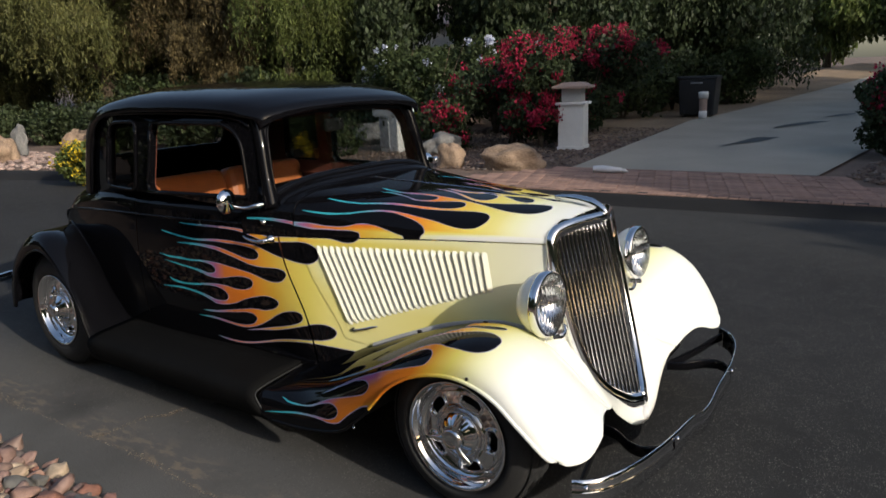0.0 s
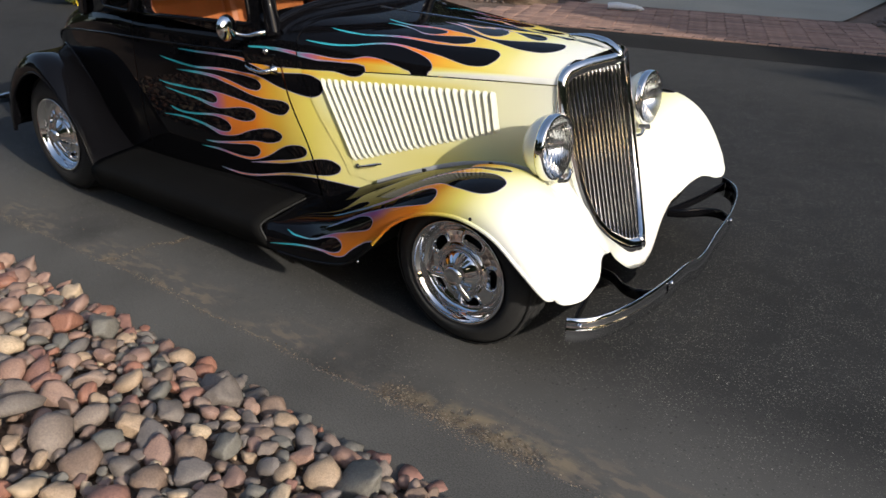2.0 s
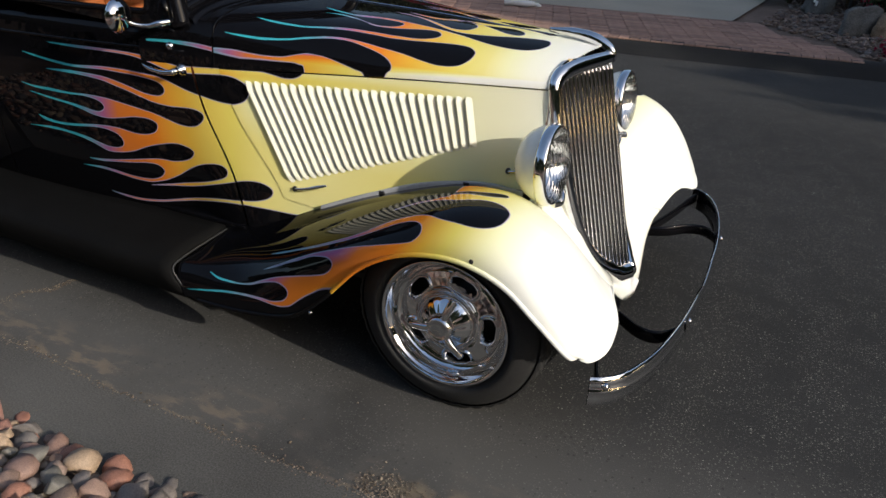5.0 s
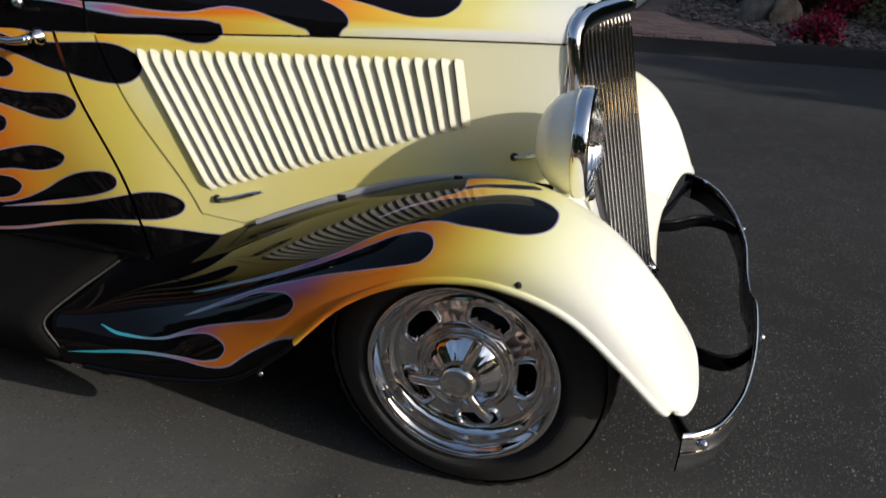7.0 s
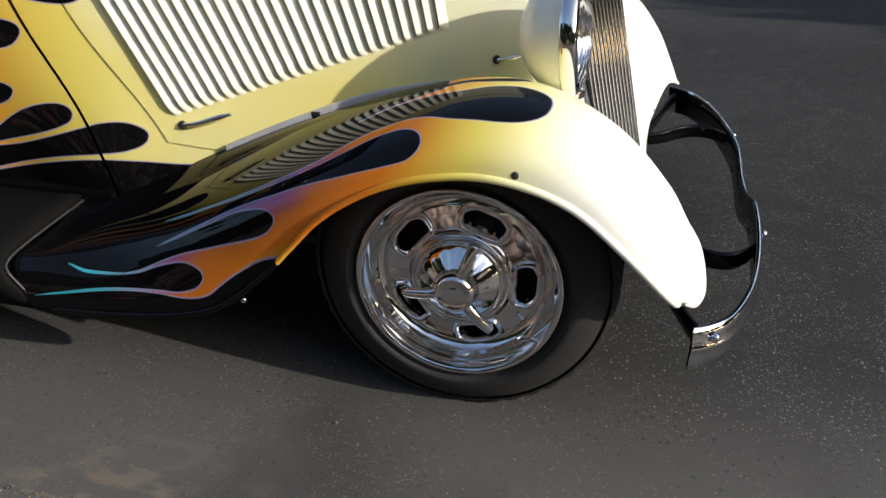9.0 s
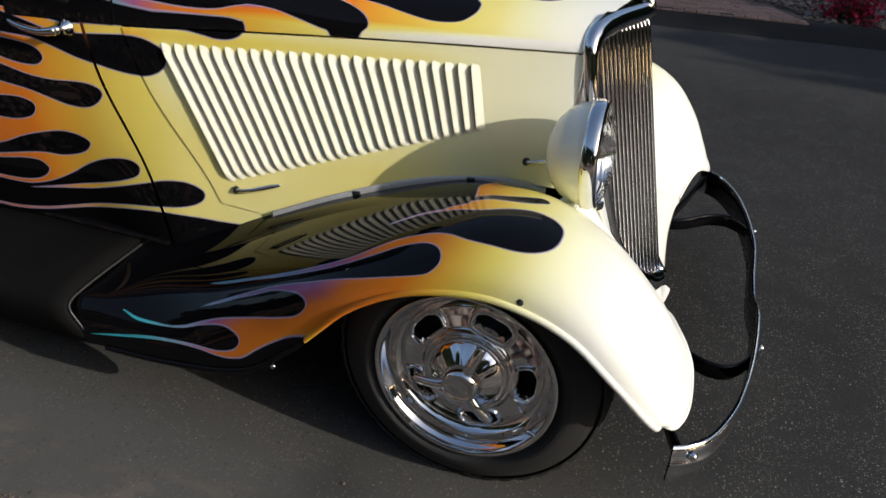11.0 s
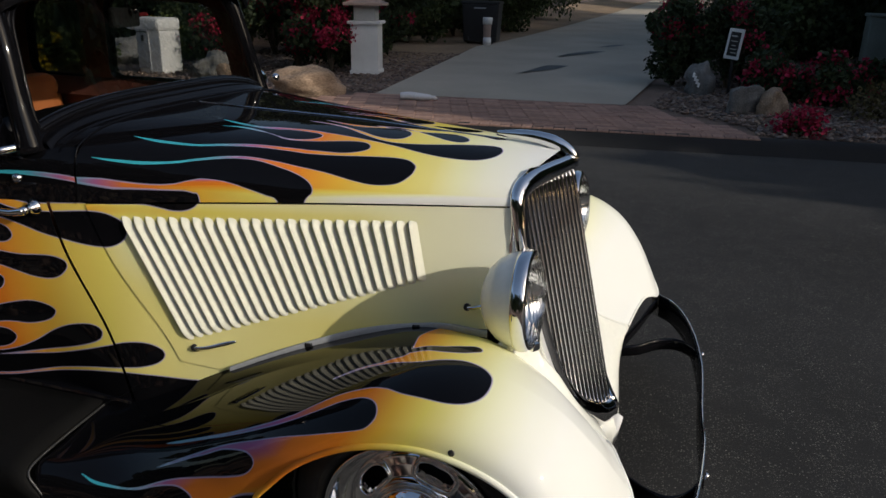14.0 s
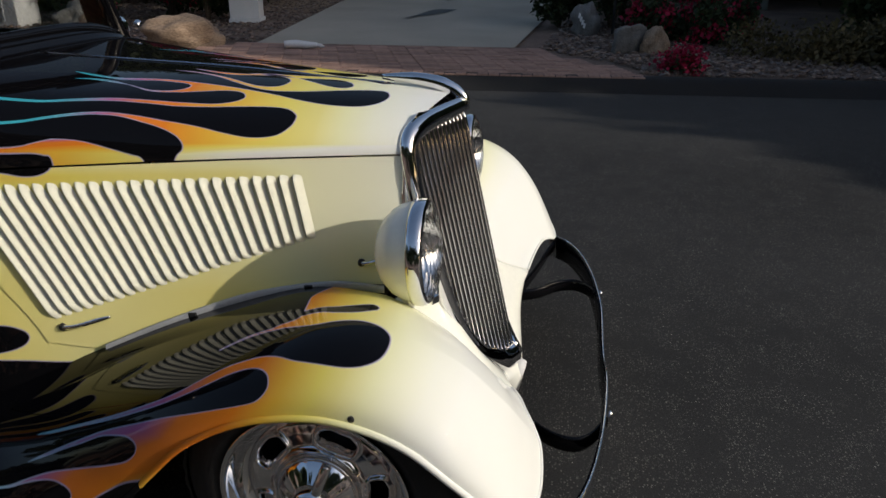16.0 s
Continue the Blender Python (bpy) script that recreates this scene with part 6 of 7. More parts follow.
# cobbles on the near bank, large ones first, each settled on the slope
cobble_meshes = [pebble_mesh("cobble", 100 + i, 3 if i % 2 else 2, 0.56, (0, 5, 1, 7, 2, 4)[i % 6]) for i in range(14)]
for me in cobble_meshes:
    me.materials.append(M["cobble"])
spots, cells = [], defaultdict(list)
for size, tries in ((0.125, 80), (0.098, 700), (0.076, 3200), (0.057, 9000), (0.042, 14000)):
    for _ in range(tries):
        x, y = rng.uniform(-4.6, 2.2), rng.uniform(-3.4, -1.53)
        s_ = size * rng.uniform(0.85, 1.2)
        if y + s_ * 0.35 > -1.52:
            continue
        ci, cj = int(x // 0.2), int(y // 0.2)
        if all((x - a) ** 2 + (y - b) ** 2 > (0.39 * (s_ + c)) ** 2 for i in (-1, 0, 1) for j in (-1, 0, 1) for a, b, c in cells[(ci + i, cj + j)]):
            cells[(ci, cj)].append((x, y, s_))
            spots.append((x, y, s_))
bed = tagged(new("cobble_bank"), "bank of mixed river cobbles beside the street", "stones", kind="structure")
spots.sort(key=lambda p: (p[0] + 0.4) ** 2 * 0.35 + (p[1] + 1.9) ** 2 * 2)
rest = []
for n_, (x, y, s_) in enumerate(spots):
    z = float(bank(y)) - 0.02 + s_ * rng.uniform(0.12, 0.30)
    m = Matrix.LocRotScale((x, y, z), Euler((rng.uniform(-0.55, 0.55), rng.uniform(-0.55, 0.55), rng.uniform(0, 6.28))), Vector((s_, s_, s_)))
    i = int(rng.integers(14))
    if n_ < 300:
        ob = new("cobble", cobble_meshes[i])
        ob.parent = bed
        ob.matrix_basis = m
    else:
        rest.append((i, m))
M["cobble_rest"] = palette("cobble_rest", COBBLES, 0.6, fine=38, bump=0.3, island=True, vary=0.24)
joined("cobble_rest", cobble_meshes, rest, M["cobble_rest"], "mixed river cobbles, grey, tan and rust", "", parent=bed)
# second thin layer of small stones that fills the gaps
small = [pebble_mesh("pebble", 300 + i, 1) for i in range(6)]
fill = []
for _ in range(3800):
    x, y = rng.uniform(-4.6, 2.2), -1.5 - abs(rng.normal(0, 0.9))
    if y < -3.4:
        continue
    s_ = rng.uniform(0.018, 0.045)
    fill.append((int(rng.integers(6)), Matrix.LocRotScale((x, y, float(bank(y)) - 0.035 + 0.2 * s_), Euler((rng.uniform(-0.5, 0.5), rng.uniform(-0.5, 0.5), rng.uniform(0, 6.28))), Vector((s_,) * 3))))
joined("pebble_fill", small, fill, M["cobble_rest"], "small pebbles between the cobbles", "stones")
# dirt and grit caught in the seam, in a branching crack and on the sandy patch
grit = []


def scatter(x, y, spread, n, low, high):
    for _ in range(n):
        size = rng.uniform(low, high)
        grit.append((int(rng.integers(6)), Matrix.LocRotScale((x + rng.normal(0, spread), y + rng.normal(0, spread), 0.004 + 0.1 * size), Euler((rng.uniform(-0.4, 0.4), rng.uniform(-0.4, 0.4), rng.uniform(0, 6.28))), Vector((size, size, size * 0.6)))))


for x in np.arange(-3.6, 1.4, 0.012):
    thick_ = noise.noise(Vector((x * 2.3, 3.7, 0))) + 0.5 * noise.noise(Vector((x * 9, 1.2, 0)))
    scatter(x, -1.30 + 0.012 * math.sin(x * 3.1) + 0.008 * math.sin(x * 7.7), 0.007 + 0.02 * max(0, thick_), 2 + int(9 * max(0.0, thick_ + 0.15)), 0.002, 0.008)
for a, b in (((-1.83, -1.31), (-1.77, -1.24)), ((-1.77, -1.24), (-1.775, -1.04)), ((-1.775, -1.04), (-1.69, -0.96)), ((-1.69, -0.96), (-1.69, -0.87))):
    for f in np.linspace(0, 1, 22):
        scatter(a[0] + (b[0] - a[0]) * f + 0.012 * math.sin(40 * f), a[1] + (b[1] - a[1]) * f, 0.006, 5, 0.002, 0.007)
for _ in range(620):
    scatter(rng.uniform(-0.05, 0.62), -1.27 + rng.normal(0, 0.035), 0.012, 3, 0.002, 0.007)
for _ in range(45):
    scatter(rng.uniform(-3.5, 1.4), rng.uniform(-1.55, -0.95), 0.01, 1, 0.004, 0.012)
M["grit"] = palette("grit", ((0.19, 0.155, 0.115), (0.15, 0.115, 0.08), (0.25, 0.21, 0.16), (0.11, 0.085, 0.06), (0.18, 0.135, 0.10)), 0.9, island=True)
flakes = [pebble_mesh("flake", 440 + i, 1, 0.4) for i in range(6)]
joined("road_grit", flakes, grit, M["grit"], "tan dirt, grit and leaf bits along the seam and cracks", "dirt")
# gravel beds across the street
chips = [pebble_mesh("chip", 400 + i, 1, 0.4) for i in range(6)]
bedset = []
for _ in range(9000):
    which = rng.random()
    if which < 0.55:
        u, v = rng.uniform(0.65, 4.6), rng.uniform(5.8, 11.5)
        if u < 1.8 and v < 6.3 or u < 0.8 + 0.2 * (v - 7.6) and v > 7.5 or v < 7.6 - 1.2 * max(0.0, u - 0.8) + 0.0 and u < 1.8:
            continue
        size = rng.uniform(0.03, 0.085)
    else:
        u, v = rng.uniform(-7.5, -2.9), rng.uniform(7.0, 14.0)
        if v < 7.7 and u > -3.9:
            continue
        size = rng.uniform(0.03, 0.08)
    bedset.append((int(rng.integers(6)), Matrix.LocRotScale(W(u, v, float(land(u, v)) + 0.005), Euler((rng.uniform(-0.3, 0.3), rng.uniform(-0.3, 0.3), rng.uniform(0, 6.28))), Vector((size,) * 3))))
M["chip"] = palette("bed_chip", ((0.17, 0.115, 0.09), (0.21, 0.15, 0.12), (0.12, 0.085, 0.07), (0.27, 0.21, 0.17), (0.15, 0.125, 0.115), (0.13, 0.09, 0.07)), 0.85, island=True)
joined("stone_chips", chips, bedset, M["chip"], "flat grey and brown stone chips in the beds", "stones")
pink = []
for _ in range(2600):
    u, v = rng.uniform(-26, -8), rng.uniform(3.0, 7.2)
    if v < float(kerb_v(u)) + 0.45 or v > 7.1:
        continue
    size = rng.uniform(0.07, 0.2)
    pink.append((int(rng.integers(6)), Matrix.LocRotScale(W(u, v, float(land(u, v))), Euler((0, 0, rng.uniform(0, 6.28))), Vector((size,) * 3))))
M["pink_chip"] = palette("pink_chip", ((0.42, 0.30, 0.25), (0.36, 0.27, 0.23), (0.48, 0.37, 0.31), (0.30, 0.22, 0.19)), 0.85, island=True)
joined("pink_gravel", chips, pink, M["pink_chip"], "pale pinkish gravel", "gravel")


def boulder(name, at, size, mat, label, seed, turn=0, lean=0):
    me = pebble_mesh(name, seed, 4, 1.0)
    for v in me.vertices:
        n = v.co.normalized()
        f = noise.noise(n * 2.2 + Vector((seed, 0, 0))) * 0.10 + noise.noise(n * 6 + Vector((0, seed, 0))) * 0.03
        v.co = v.co * (1 + f)
        v.co.z = max(v.co.z, -0.30)
    me.materials.append(mat)
    ob = new(name, me)
    ob.matrix_basis = Matrix.LocRotScale(at, Euler((radians(lean), 0, radians(turn))), Vector(size))
    return tagged(ob, label, "rock")


def gz(x, y):
    return float(land(0, -x * ST + y * CT))


boulder("boulder", (-5.42, 6.85, gz(-5.4, 6.85) + 0.12), (0.34, 0.30, 0.52), M["stone"], "upright tan boulder under the red shrub", 501, 20)
boulder("boulder", (-4.35, 7.0, gz(-4.3, 7) + 0.09), (0.95, 0.6, 0.42), M["stone"], "low tan boulder beside the driveway", 502, 10)
boulder("boulder", (1.25, 7.66, gz(1.3, 7.7) + 0.08), (0.42, 0.24, 0.50), M["grey_stone"], "slanting grey slab of rock by the red flowers", 503, 25, 18)
boulder("boulder", (1.58, 7.64, gz(1.6, 7.8) + 0.09), (0.44, 0.36, 0.40), M["stone"], "rounded tan rock beside a grey slab", 504, 50)
number_rock = boulder("boulder", (0.74, 9.30, gz(0.7, 9.2) + 0.15), (0.32, 0.32, 0.64), M["grey_stone"], "upright grey boulder with painted white marks", 505, 0)
for i in range(4):
    a = block("painted_mark", (0.030, 0.02, 0.068), (0.650 + 0.026 * i, 9.125 - 0.004 * i, gz(0.7, 9.2) + 0.27 - 0.045 * i), M["white_paint"], None, bevel=0.004, turn=(-14, 12, 10))
    a.parent = number_rock
    a.matrix_parent_inverse = number_rock.matrix_basis.inverted()
boulder("boulder", (-15.15, 4.25, 0.30), (0.85, 0.6, 0.68), M["stone"], "large tan boulder on pale gravel", 506, 15)
boulder("boulder", (-15.85, 5.05, 0.36), (0.36, 0.32, 0.72), M["grey_stone"], "upright pale boulder on gravel", 507, 15)
boulder("boulder", (-16.0, 6.5, 0.26), (0.6, 0.5, 0.6), M["stone"], "tan boulder behind the yellow shrub", 508, 40)
boulder("boulder", (-9.3, 9.6, gz(-9.3, 9.6) + 0.1), (1.1, 0.8, 0.6), M["grey_stone"], "grey boulder behind the mailbox", 509, 5)
boulder("boulder", (-6.6, 8.3, gz(-6.6, 8.3) + 0.12), (0.7, 0.5, 0.55), M["grey_stone"], "grey boulder beside the mailbox", 510, 65)


# ---- built things across the street ----
def local(name, label, category, u, v, z, turn=0.0):
    ob = new(name)
    ob.matrix_basis = Matrix.Translation(W(u, v, z)) @ Matrix.Rotation(radians(TURN + turn), 4, "Z")
    return tagged(ob, label, category)


post = local("gate_pillar", "white plastered gate pillar with a lantern top", "pillar", -3.76, 10.05, 0.15, 8)
block("pillar_base", (0.50, 0.50, 0.06), (0, 0, 0.03), M["white_plaster"], post, bevel=0.01)
block("pillar_shaft", (0.46, 0.46, 0.74), (0, 0, 0.43), M["white_plaster"], post, bevel=0.012)
block("pillar_ledge", (0.56, 0.56, 0.05), (0, 0, 0.825), M["white_plaster"], post, bevel=0.014)
block("lantern_body", (0.36, 0.36, 0.24), (0, 0, 0.97), M["grey_plaster"], post, bevel=0.01)
block("pillar_cap", (0.66, 0.66, 0.05), (0, 0, 1.115), M["terracotta"], post, bevel=0.014)
block("cap_top", (0.60, 0.60, 0.06), (0, 0, 1.17), M["terracotta"], post, bevel=0.012, taper=0.55)
mail = local("mailbox_pillar", "white plastered mailbox pillar with a grey door and red flag", "mailbox", -7.12, 9.15, 0.12, -12)
block("mailbox_shaft", (0.50, 0.46, 0.68), (0.05, 0, 0.34), M["white_plaster"], mail, bevel=0.02)
block("mailbox_top", (0.70, 0.50, 0.20), (-0.04, 0, 0.78), M["white_plaster"], mail, bevel=0.05)
door_ = block("mailbox_door", (0.26, 0.02, 0.62), (-0.06, -0.237, 0.39), M["grey_metal"], mail, bevel=0.006)
block("lock", (0.05, 0.02, 0.09), (-0.05, -0.252, 0.56), M["dark"], door_, bevel=0.006)
block("door_seam", (0.24, 0.006, 0.012), (-0.06, -0.249, 0.66), M["dark"], door_, bevel=0)
block("flag", (0.30, 0.012, 0.05), (-0.02, -0.262, 0.93), M["red_paint"], mail, bevel=0.004, turn=(0, -4, 0))
can = local("trash_bin", "black wheeled bin with a closed lid", "bin", -3.02, 17.2, 0.25)
block("bin_body", (0.84, 0.66, 0.92), (0, 0, 0.50), M["black_plastic"], can, bevel=0.04, taper=1.12)
block("bin_lid", (0.98, 0.80, 0.08), (0, 0, 0.99), M["black_plastic"], can, bevel=0.025)
block("bin_handle", (0.3, 0.02, 0.03), (0, -0.38, 0.86), M["grey_metal"], can, bevel=0.008)
for x in (-0.3, 0.3):
    lathe("bin_wheel", [(-0.03, 0.0), (-0.03, 0.11), (0.03, 0.11), (0.03, 0.0)], (x, -0.25, 0.11), (1, 0, 0), M["rubber"], can, n=18)
lamp_ = local("bollard_light", "banded white garden bollard light", "light", -2.75, 16.38, 0.245)
lathe("bollard_shaft", [(0.0, 0.0), (0.0, 0.10), (0.18, 0.10), (0.18, 0.085), (0.2, 0.085)], (0, 0, 0), (0, 0, 1), M["white_plaster"], lamp_, n=20)
lathe("bollard_sleeve", [(0.2, 0.088), (0.5, 0.10)], (0, 0, 0), (0, 0, 1), M["terracotta"], lamp_, n=20)
lathe("bollard_cap", [(0.5, 0.10), (0.5, 0.115), (0.64, 0.125), (0.66, 0.11), (0.66, 0.0)], (0, 0, 0), (0, 0, 1), M["white_plaster"], lamp_, n=20)
sign_ = local("yard_sign", "small white framed dark sign on a thin stake", "sign", 1.96, 9.27, 0.14, -22)
block("sign_post", (0.035, 0.03, 0.95), (0, 0.02, 0.45), M["dark"], sign_, bevel=0.004)
board_ = block("sign_board", (0.21, 0.025, 0.42), (0, 0, 0.70), M["white_paint"], sign_, bevel=0.006, turn=(0, 6, 0))
block("sign_panel", (0.14, 0.008, 0.33), (0, -0.015, 0.70), M["dark"], board_, bevel=0.002, turn=(0, 6, 0))
for dz, w_ in ((0.11, 0.08), (0.04, 0.10), (-0.02, 0.06), (-0.07, 0.09), (-0.12, 0.08)):
    block("text_bar", (w_, 0.004, 0.022 if dz > 0.1 else 0.012), (0, -0.0215, 0.70 + dz), M["grey_plaster"], board_, bevel=0, turn=(0, 6, 0))
news = local("newspaper", "rolled newspaper in a white plastic bag", "newspaper", -2.15, 7.15, 0.185)
tube("paper_roll", [(-0.2, 0, 0), (-0.08, 0.01, 0.008), (0.08, 0, 0.0), (0.2, 0.015, 0.0)], [0.045, 0.05, 0.045, 0.03], M["white_plastic"], news, n=20, sides=14, flat=1.25)
tube("bag_end", [(0.19, 0.015, 0.0), (0.24, 0.03, -0.012), (0.29, 0.03, -0.02)], [0.02, 0.03, 0.006], M["white_plastic"], news, n=10)


# white house far behind the trees
house = local("house", "white plastered house half hidden behind trees", "house", -15.5, 29.5, 0.35, 25)
for sx, sy, px, py in ((8.0, 0.2, 0, -3.0), (8.0, 0.2, 0, 3.0), (0.2, 5.8, -3.9, 0), (0.2, 5.8, 3.9, 0)):
    block("wall", (sx, sy, 3.3), (px, py, 1.65), M["white_plaster"], house, bevel=0.01)
for side in (-1, 1):
    block("roof", (8.8, 3.75, 0.14), (0, side * 1.68, 3.85), M["terracotta"], house, bevel=0.02, turn=(side * -20, 0, 0))
for x in (-2.4, 0.2, 2.6):
    win = block("window", (1.1, 0.10, 1.2), (x, -3.10, 1.75), M["white_paint"], house, bevel=0.01)
    block("pane", (0.94, 0.02, 1.04), (x, -3.155, 1.75), M["black"], win, bevel=0.004)

cabinet = local("utility_box", "green grey metal utility box among shrubs", "utility box", 5.25, 13.7, 0.17, -6)
block("box_body", (0.62, 0.5, 1.0), (0, 0, 0.5), M["box_metal"], cabinet, bevel=0.02)
block("box_lid", (0.68, 0.56, 0.06), (0, 0, 1.03), M["box_metal"], cabinet, bevel=0.02)


# ---- planting ----
def leaf_cloud(centres, radii, count, size, r, droop=0.0, flat=1.0, shell=0.5, long=1.6):
    """Vertices of many small pointed leaves round some clumps."""
    centres, radii = np.asarray(centres, float), np.asarray(radii, float)
    w = radii**2
    pick = r.choice(len(centres), count, p=w / w.sum())
    d = r.normal(size=(count, 3))
    d /= np.linalg.norm(d, axis=1)[:, None]
    rad = radii[pick] * (shell + (1 - shell) * r.random(count) ** 0.6) * r.uniform(0.75, 1.15, count)
    p = centres[pick] + d * rad[:, None] * np.array([1, 1, flat])
    if droop:
        p[:, 2] -= droop * r.random(count) ** 2 * radii[pick]
    a = r.normal(size=(count, 3))
    if droop:
        a[:, 2] -= 2.0
    a /= np.linalg.norm(a, axis=1)[:, None]
    b = np.cross(a, r.normal(size=(count, 3)))
    b /= np.linalg.norm(b, axis=1)[:, None] + 1e-9
    s = size * r.uniform(0.6, 1.4, count)
    a, b = a * (s * long / 2)[:, None], b * (s / 2)[:, None]
    return np.stack([p - a, p + b, p + a, p - b], 1).reshape(-1, 3)


def leaves(name, verts, mat, parent, label=""):
    me = quads(name, verts, np.arange(len(verts)).reshape(-1, 4))
    return link_mesh(name, me, mat, parent, label, smooth=False)


def clumps(r, centre, spread, n, size):
    c = r.normal(size=(n, 3))
    c /= np.linalg.norm(c, axis=1)[:, None]
    c = c * (r.random(n) ** 0.4)[:, None] * np.asarray(spread) + np.asarray(centre)
    return c, size * r.uniform(0.6, 1.3, n)


def hanging(centres, radii, count, size, r):
    """Vertices of narrow leaves along hanging twigs."""
    per = 26
    n = count // per
    pick = r.choice(len(centres), n)
    a = r.uniform(0, 2 * np.pi, n)
    top = np.asarray(centres)[pick] + np.stack([np.cos(a), np.sin(a), r.uniform(-0.2, 0.7, n)], -1) * (np.asarray(radii)[pick] * r.uniform(0.5, 1.05, n))[:, None]
    t = np.sort(r.random((n, per)), axis=1)
    fall = r.uniform(0.5, 1.7, n)[:, None] * t
    p = top[:, None] + np.stack([np.cos(a)[:, None] * 0.18 * t, np.sin(a)[:, None] * 0.18 * t, -fall], -1) + r.normal(0, 0.05, (n, per, 3))
    p = p.reshape(-1, 3)
    d = r.normal(size=p.shape) * 0.55
    d[:, 2] -= 1.0
    d /= np.linalg.norm(d, axis=1)[:, None]
    b = np.cross(d, r.normal(size=p.shape))
    b /= np.linalg.norm(b, axis=1)[:, None] + 1e-9
    s = size * r.uniform(0.6, 1.4, len(p))
    return np.stack([p - d * (s * 1.7)[:, None], p + b * (s * 0.35)[:, None], p + d * (s * 1.7)[:, None], p - b * (s * 0.35)[:, None]], 1).reshape(-1, 3)


def tree(label, u, v, height, spread, mat, seed, count=16000, size=0.13, trunk=0.16, droop=0.0, low=0.35, nclump=46):
    r = np.random.default_rng(seed)
    base = W(u, v, float(land(u, v)) - 0.05)
    t = new("tree")
    t.matrix_basis = Matrix.Translation(base)
    tagged(t, label, "tree")
    bend = r.uniform(-0.4, 0.4, 2)
    tube("trunk", [(0, 0, 0), (bend[0] * 0.3, bend[1] * 0.3, height * 0.2), (bend[0], bend[1], height * 0.5), (bend[0] * 1.3, bend[1] * 1.3, height * 0.8)], [trunk * 1.3, trunk, trunk * 0.7, trunk * 0.2], M["bark"], t, n=24, sides=10)
    for i in range(6):
        a = i * 1.05 + r.uniform(-0.3, 0.3)
        z = height * r.uniform(0.25, 0.55)
        e = spread * r.uniform(0.5, 0.85)
        tube("limb", [(bend[0] * 0.6, bend[1] * 0.6, z), (e * 0.5 * math.cos(a), e * 0.5 * math.sin(a), z + height * 0.12), (e * math.cos(a), e * math.sin(a), z + height * r.uniform(0.15, 0.3))], [trunk * 0.5, trunk * 0.3, trunk * 0.1], M["bark"], t, n=12, sides=7)
    mid = height * (1 + low) / 2
    c, rad = clumps(r, (0, 0, mid), (spread, spread, height * (1 - low) / 2), nclump, spread * 0.30)
    leaves("crown", hanging(c, rad, count, size, r) if droop > 2 else leaf_cloud(c, rad, count, size, r, droop, long=2.2 if droop else 1.6), mat, t)
    return t


def shrub(name, label, at, spread, height, mat, seed, count=5000, size=0.055, flower=None, blooms=0, bloom_size=0.05, top=0.35, nclump=22, stems=7):
    r = np.random.default_rng(seed)
    s = new(name)
    s.matrix_basis = Matrix.Translation(at)
    tagged(s, label, "shrub")
    for i in range(stems):
        a = r.uniform(0, 6.28)
        e = r.uniform(0.3, 0.8)
        tube("stem", [(0, 0, -0.05), (0.4 * e * spread[0] * math.cos(a), 0.4 * e * spread[1] * math.sin(a), height * 0.45), (e * spread[0] * math.cos(a), e * spread[1] * math.sin(a), height * r.uniform(0.6, 0.95))], [0.022, 0.015, 0.005], M["bark"], s, n=10, sides=6)
    c, rad = clumps(r, (0, 0, height * 0.52), (spread[0] * 0.85, spread[1] * 0.85, height * 0.42), nclump, 0.30 * (spread[0] + spread[1]) / 2 + 0.05)
    leaves("foliage", leaf_cloud(c, rad, count, size, r), mat, s)
    if flower:
        n = max(4, blooms // 42)
        k = r.choice(len(c), n)
        d = r.normal(size=(n, 3))
        d[:, 2] = np.abs(d[:, 2]) * 0.7
        d[:, 1] -= 0.8
        d /= np.linalg.norm(d, axis=1)[:, None]
        fc = c[k] + d * rad[k][:, None] * 0.98
        leaves("blossom", leaf_cloud(fc, r.uniform(0.06, 0.26, n) * top * 2.4, blooms, bloom_size, r, shell=0.1, long=1.1), flower, s)
    return s


def wz(x, y):
    return gz(x, y) - 0.03


# red bougainvillea by the pillar and along the drive
shrub("bougainvillea", "bougainvillea with crimson bracts beside a white pillar", (-6.1, 10.0, wz(-6.1, 10)), (1.45, 0.9), 2.15, M["leaf_dark"], 11, 9000, 0.06, M["petal_red"], 5100, 0.045)
shrub("bougainvillea", "bougainvillea with crimson bracts beside a white pillar", (-5.25, 9.6, wz(-5.2, 9.6)), (0.75, 0.6), 1.55, M["leaf_dark"], 12, 5000, 0.055, M["petal_red"], 2550, 0.045)
shrub("bougainvillea", "tall bougainvillea with crimson bracts along the driveway", (-5.75, 12.6, wz(-5.1, 12.6)), (1.7, 1.0), 2.35, M["leaf_dark"], 13, 9000, 0.065, M["petal_red"], 5440, 0.045)
shrub("bougainvillea", "sprawling bougainvillea with crimson bracts in a low bed", (-7.0, 9.0, wz(-7, 9)), (0.8, 0.6), 0.95, M["leaf_dark"], 14, 3600, 0.055, M["petal_red"], 1870, 0.045)
shrub("bougainvillea", "bougainvillea with crimson bracts above the bed stones", (0.35, 10.2, wz(0.3, 10.2)), (0.55, 0.5), 1.35, M["leaf_dark"], 15, 5200, 0.05, M["petal_red"], 900, 0.045)
shrub("bougainvillea", "bougainvillea with crimson bracts behind a small sign", (1.15, 10.1, wz(1.1, 10.1)), (0.8, 0.6), 1.35, M["leaf_dark"], 16, 5600, 0.05, M["petal_red"], 620, 0.045)
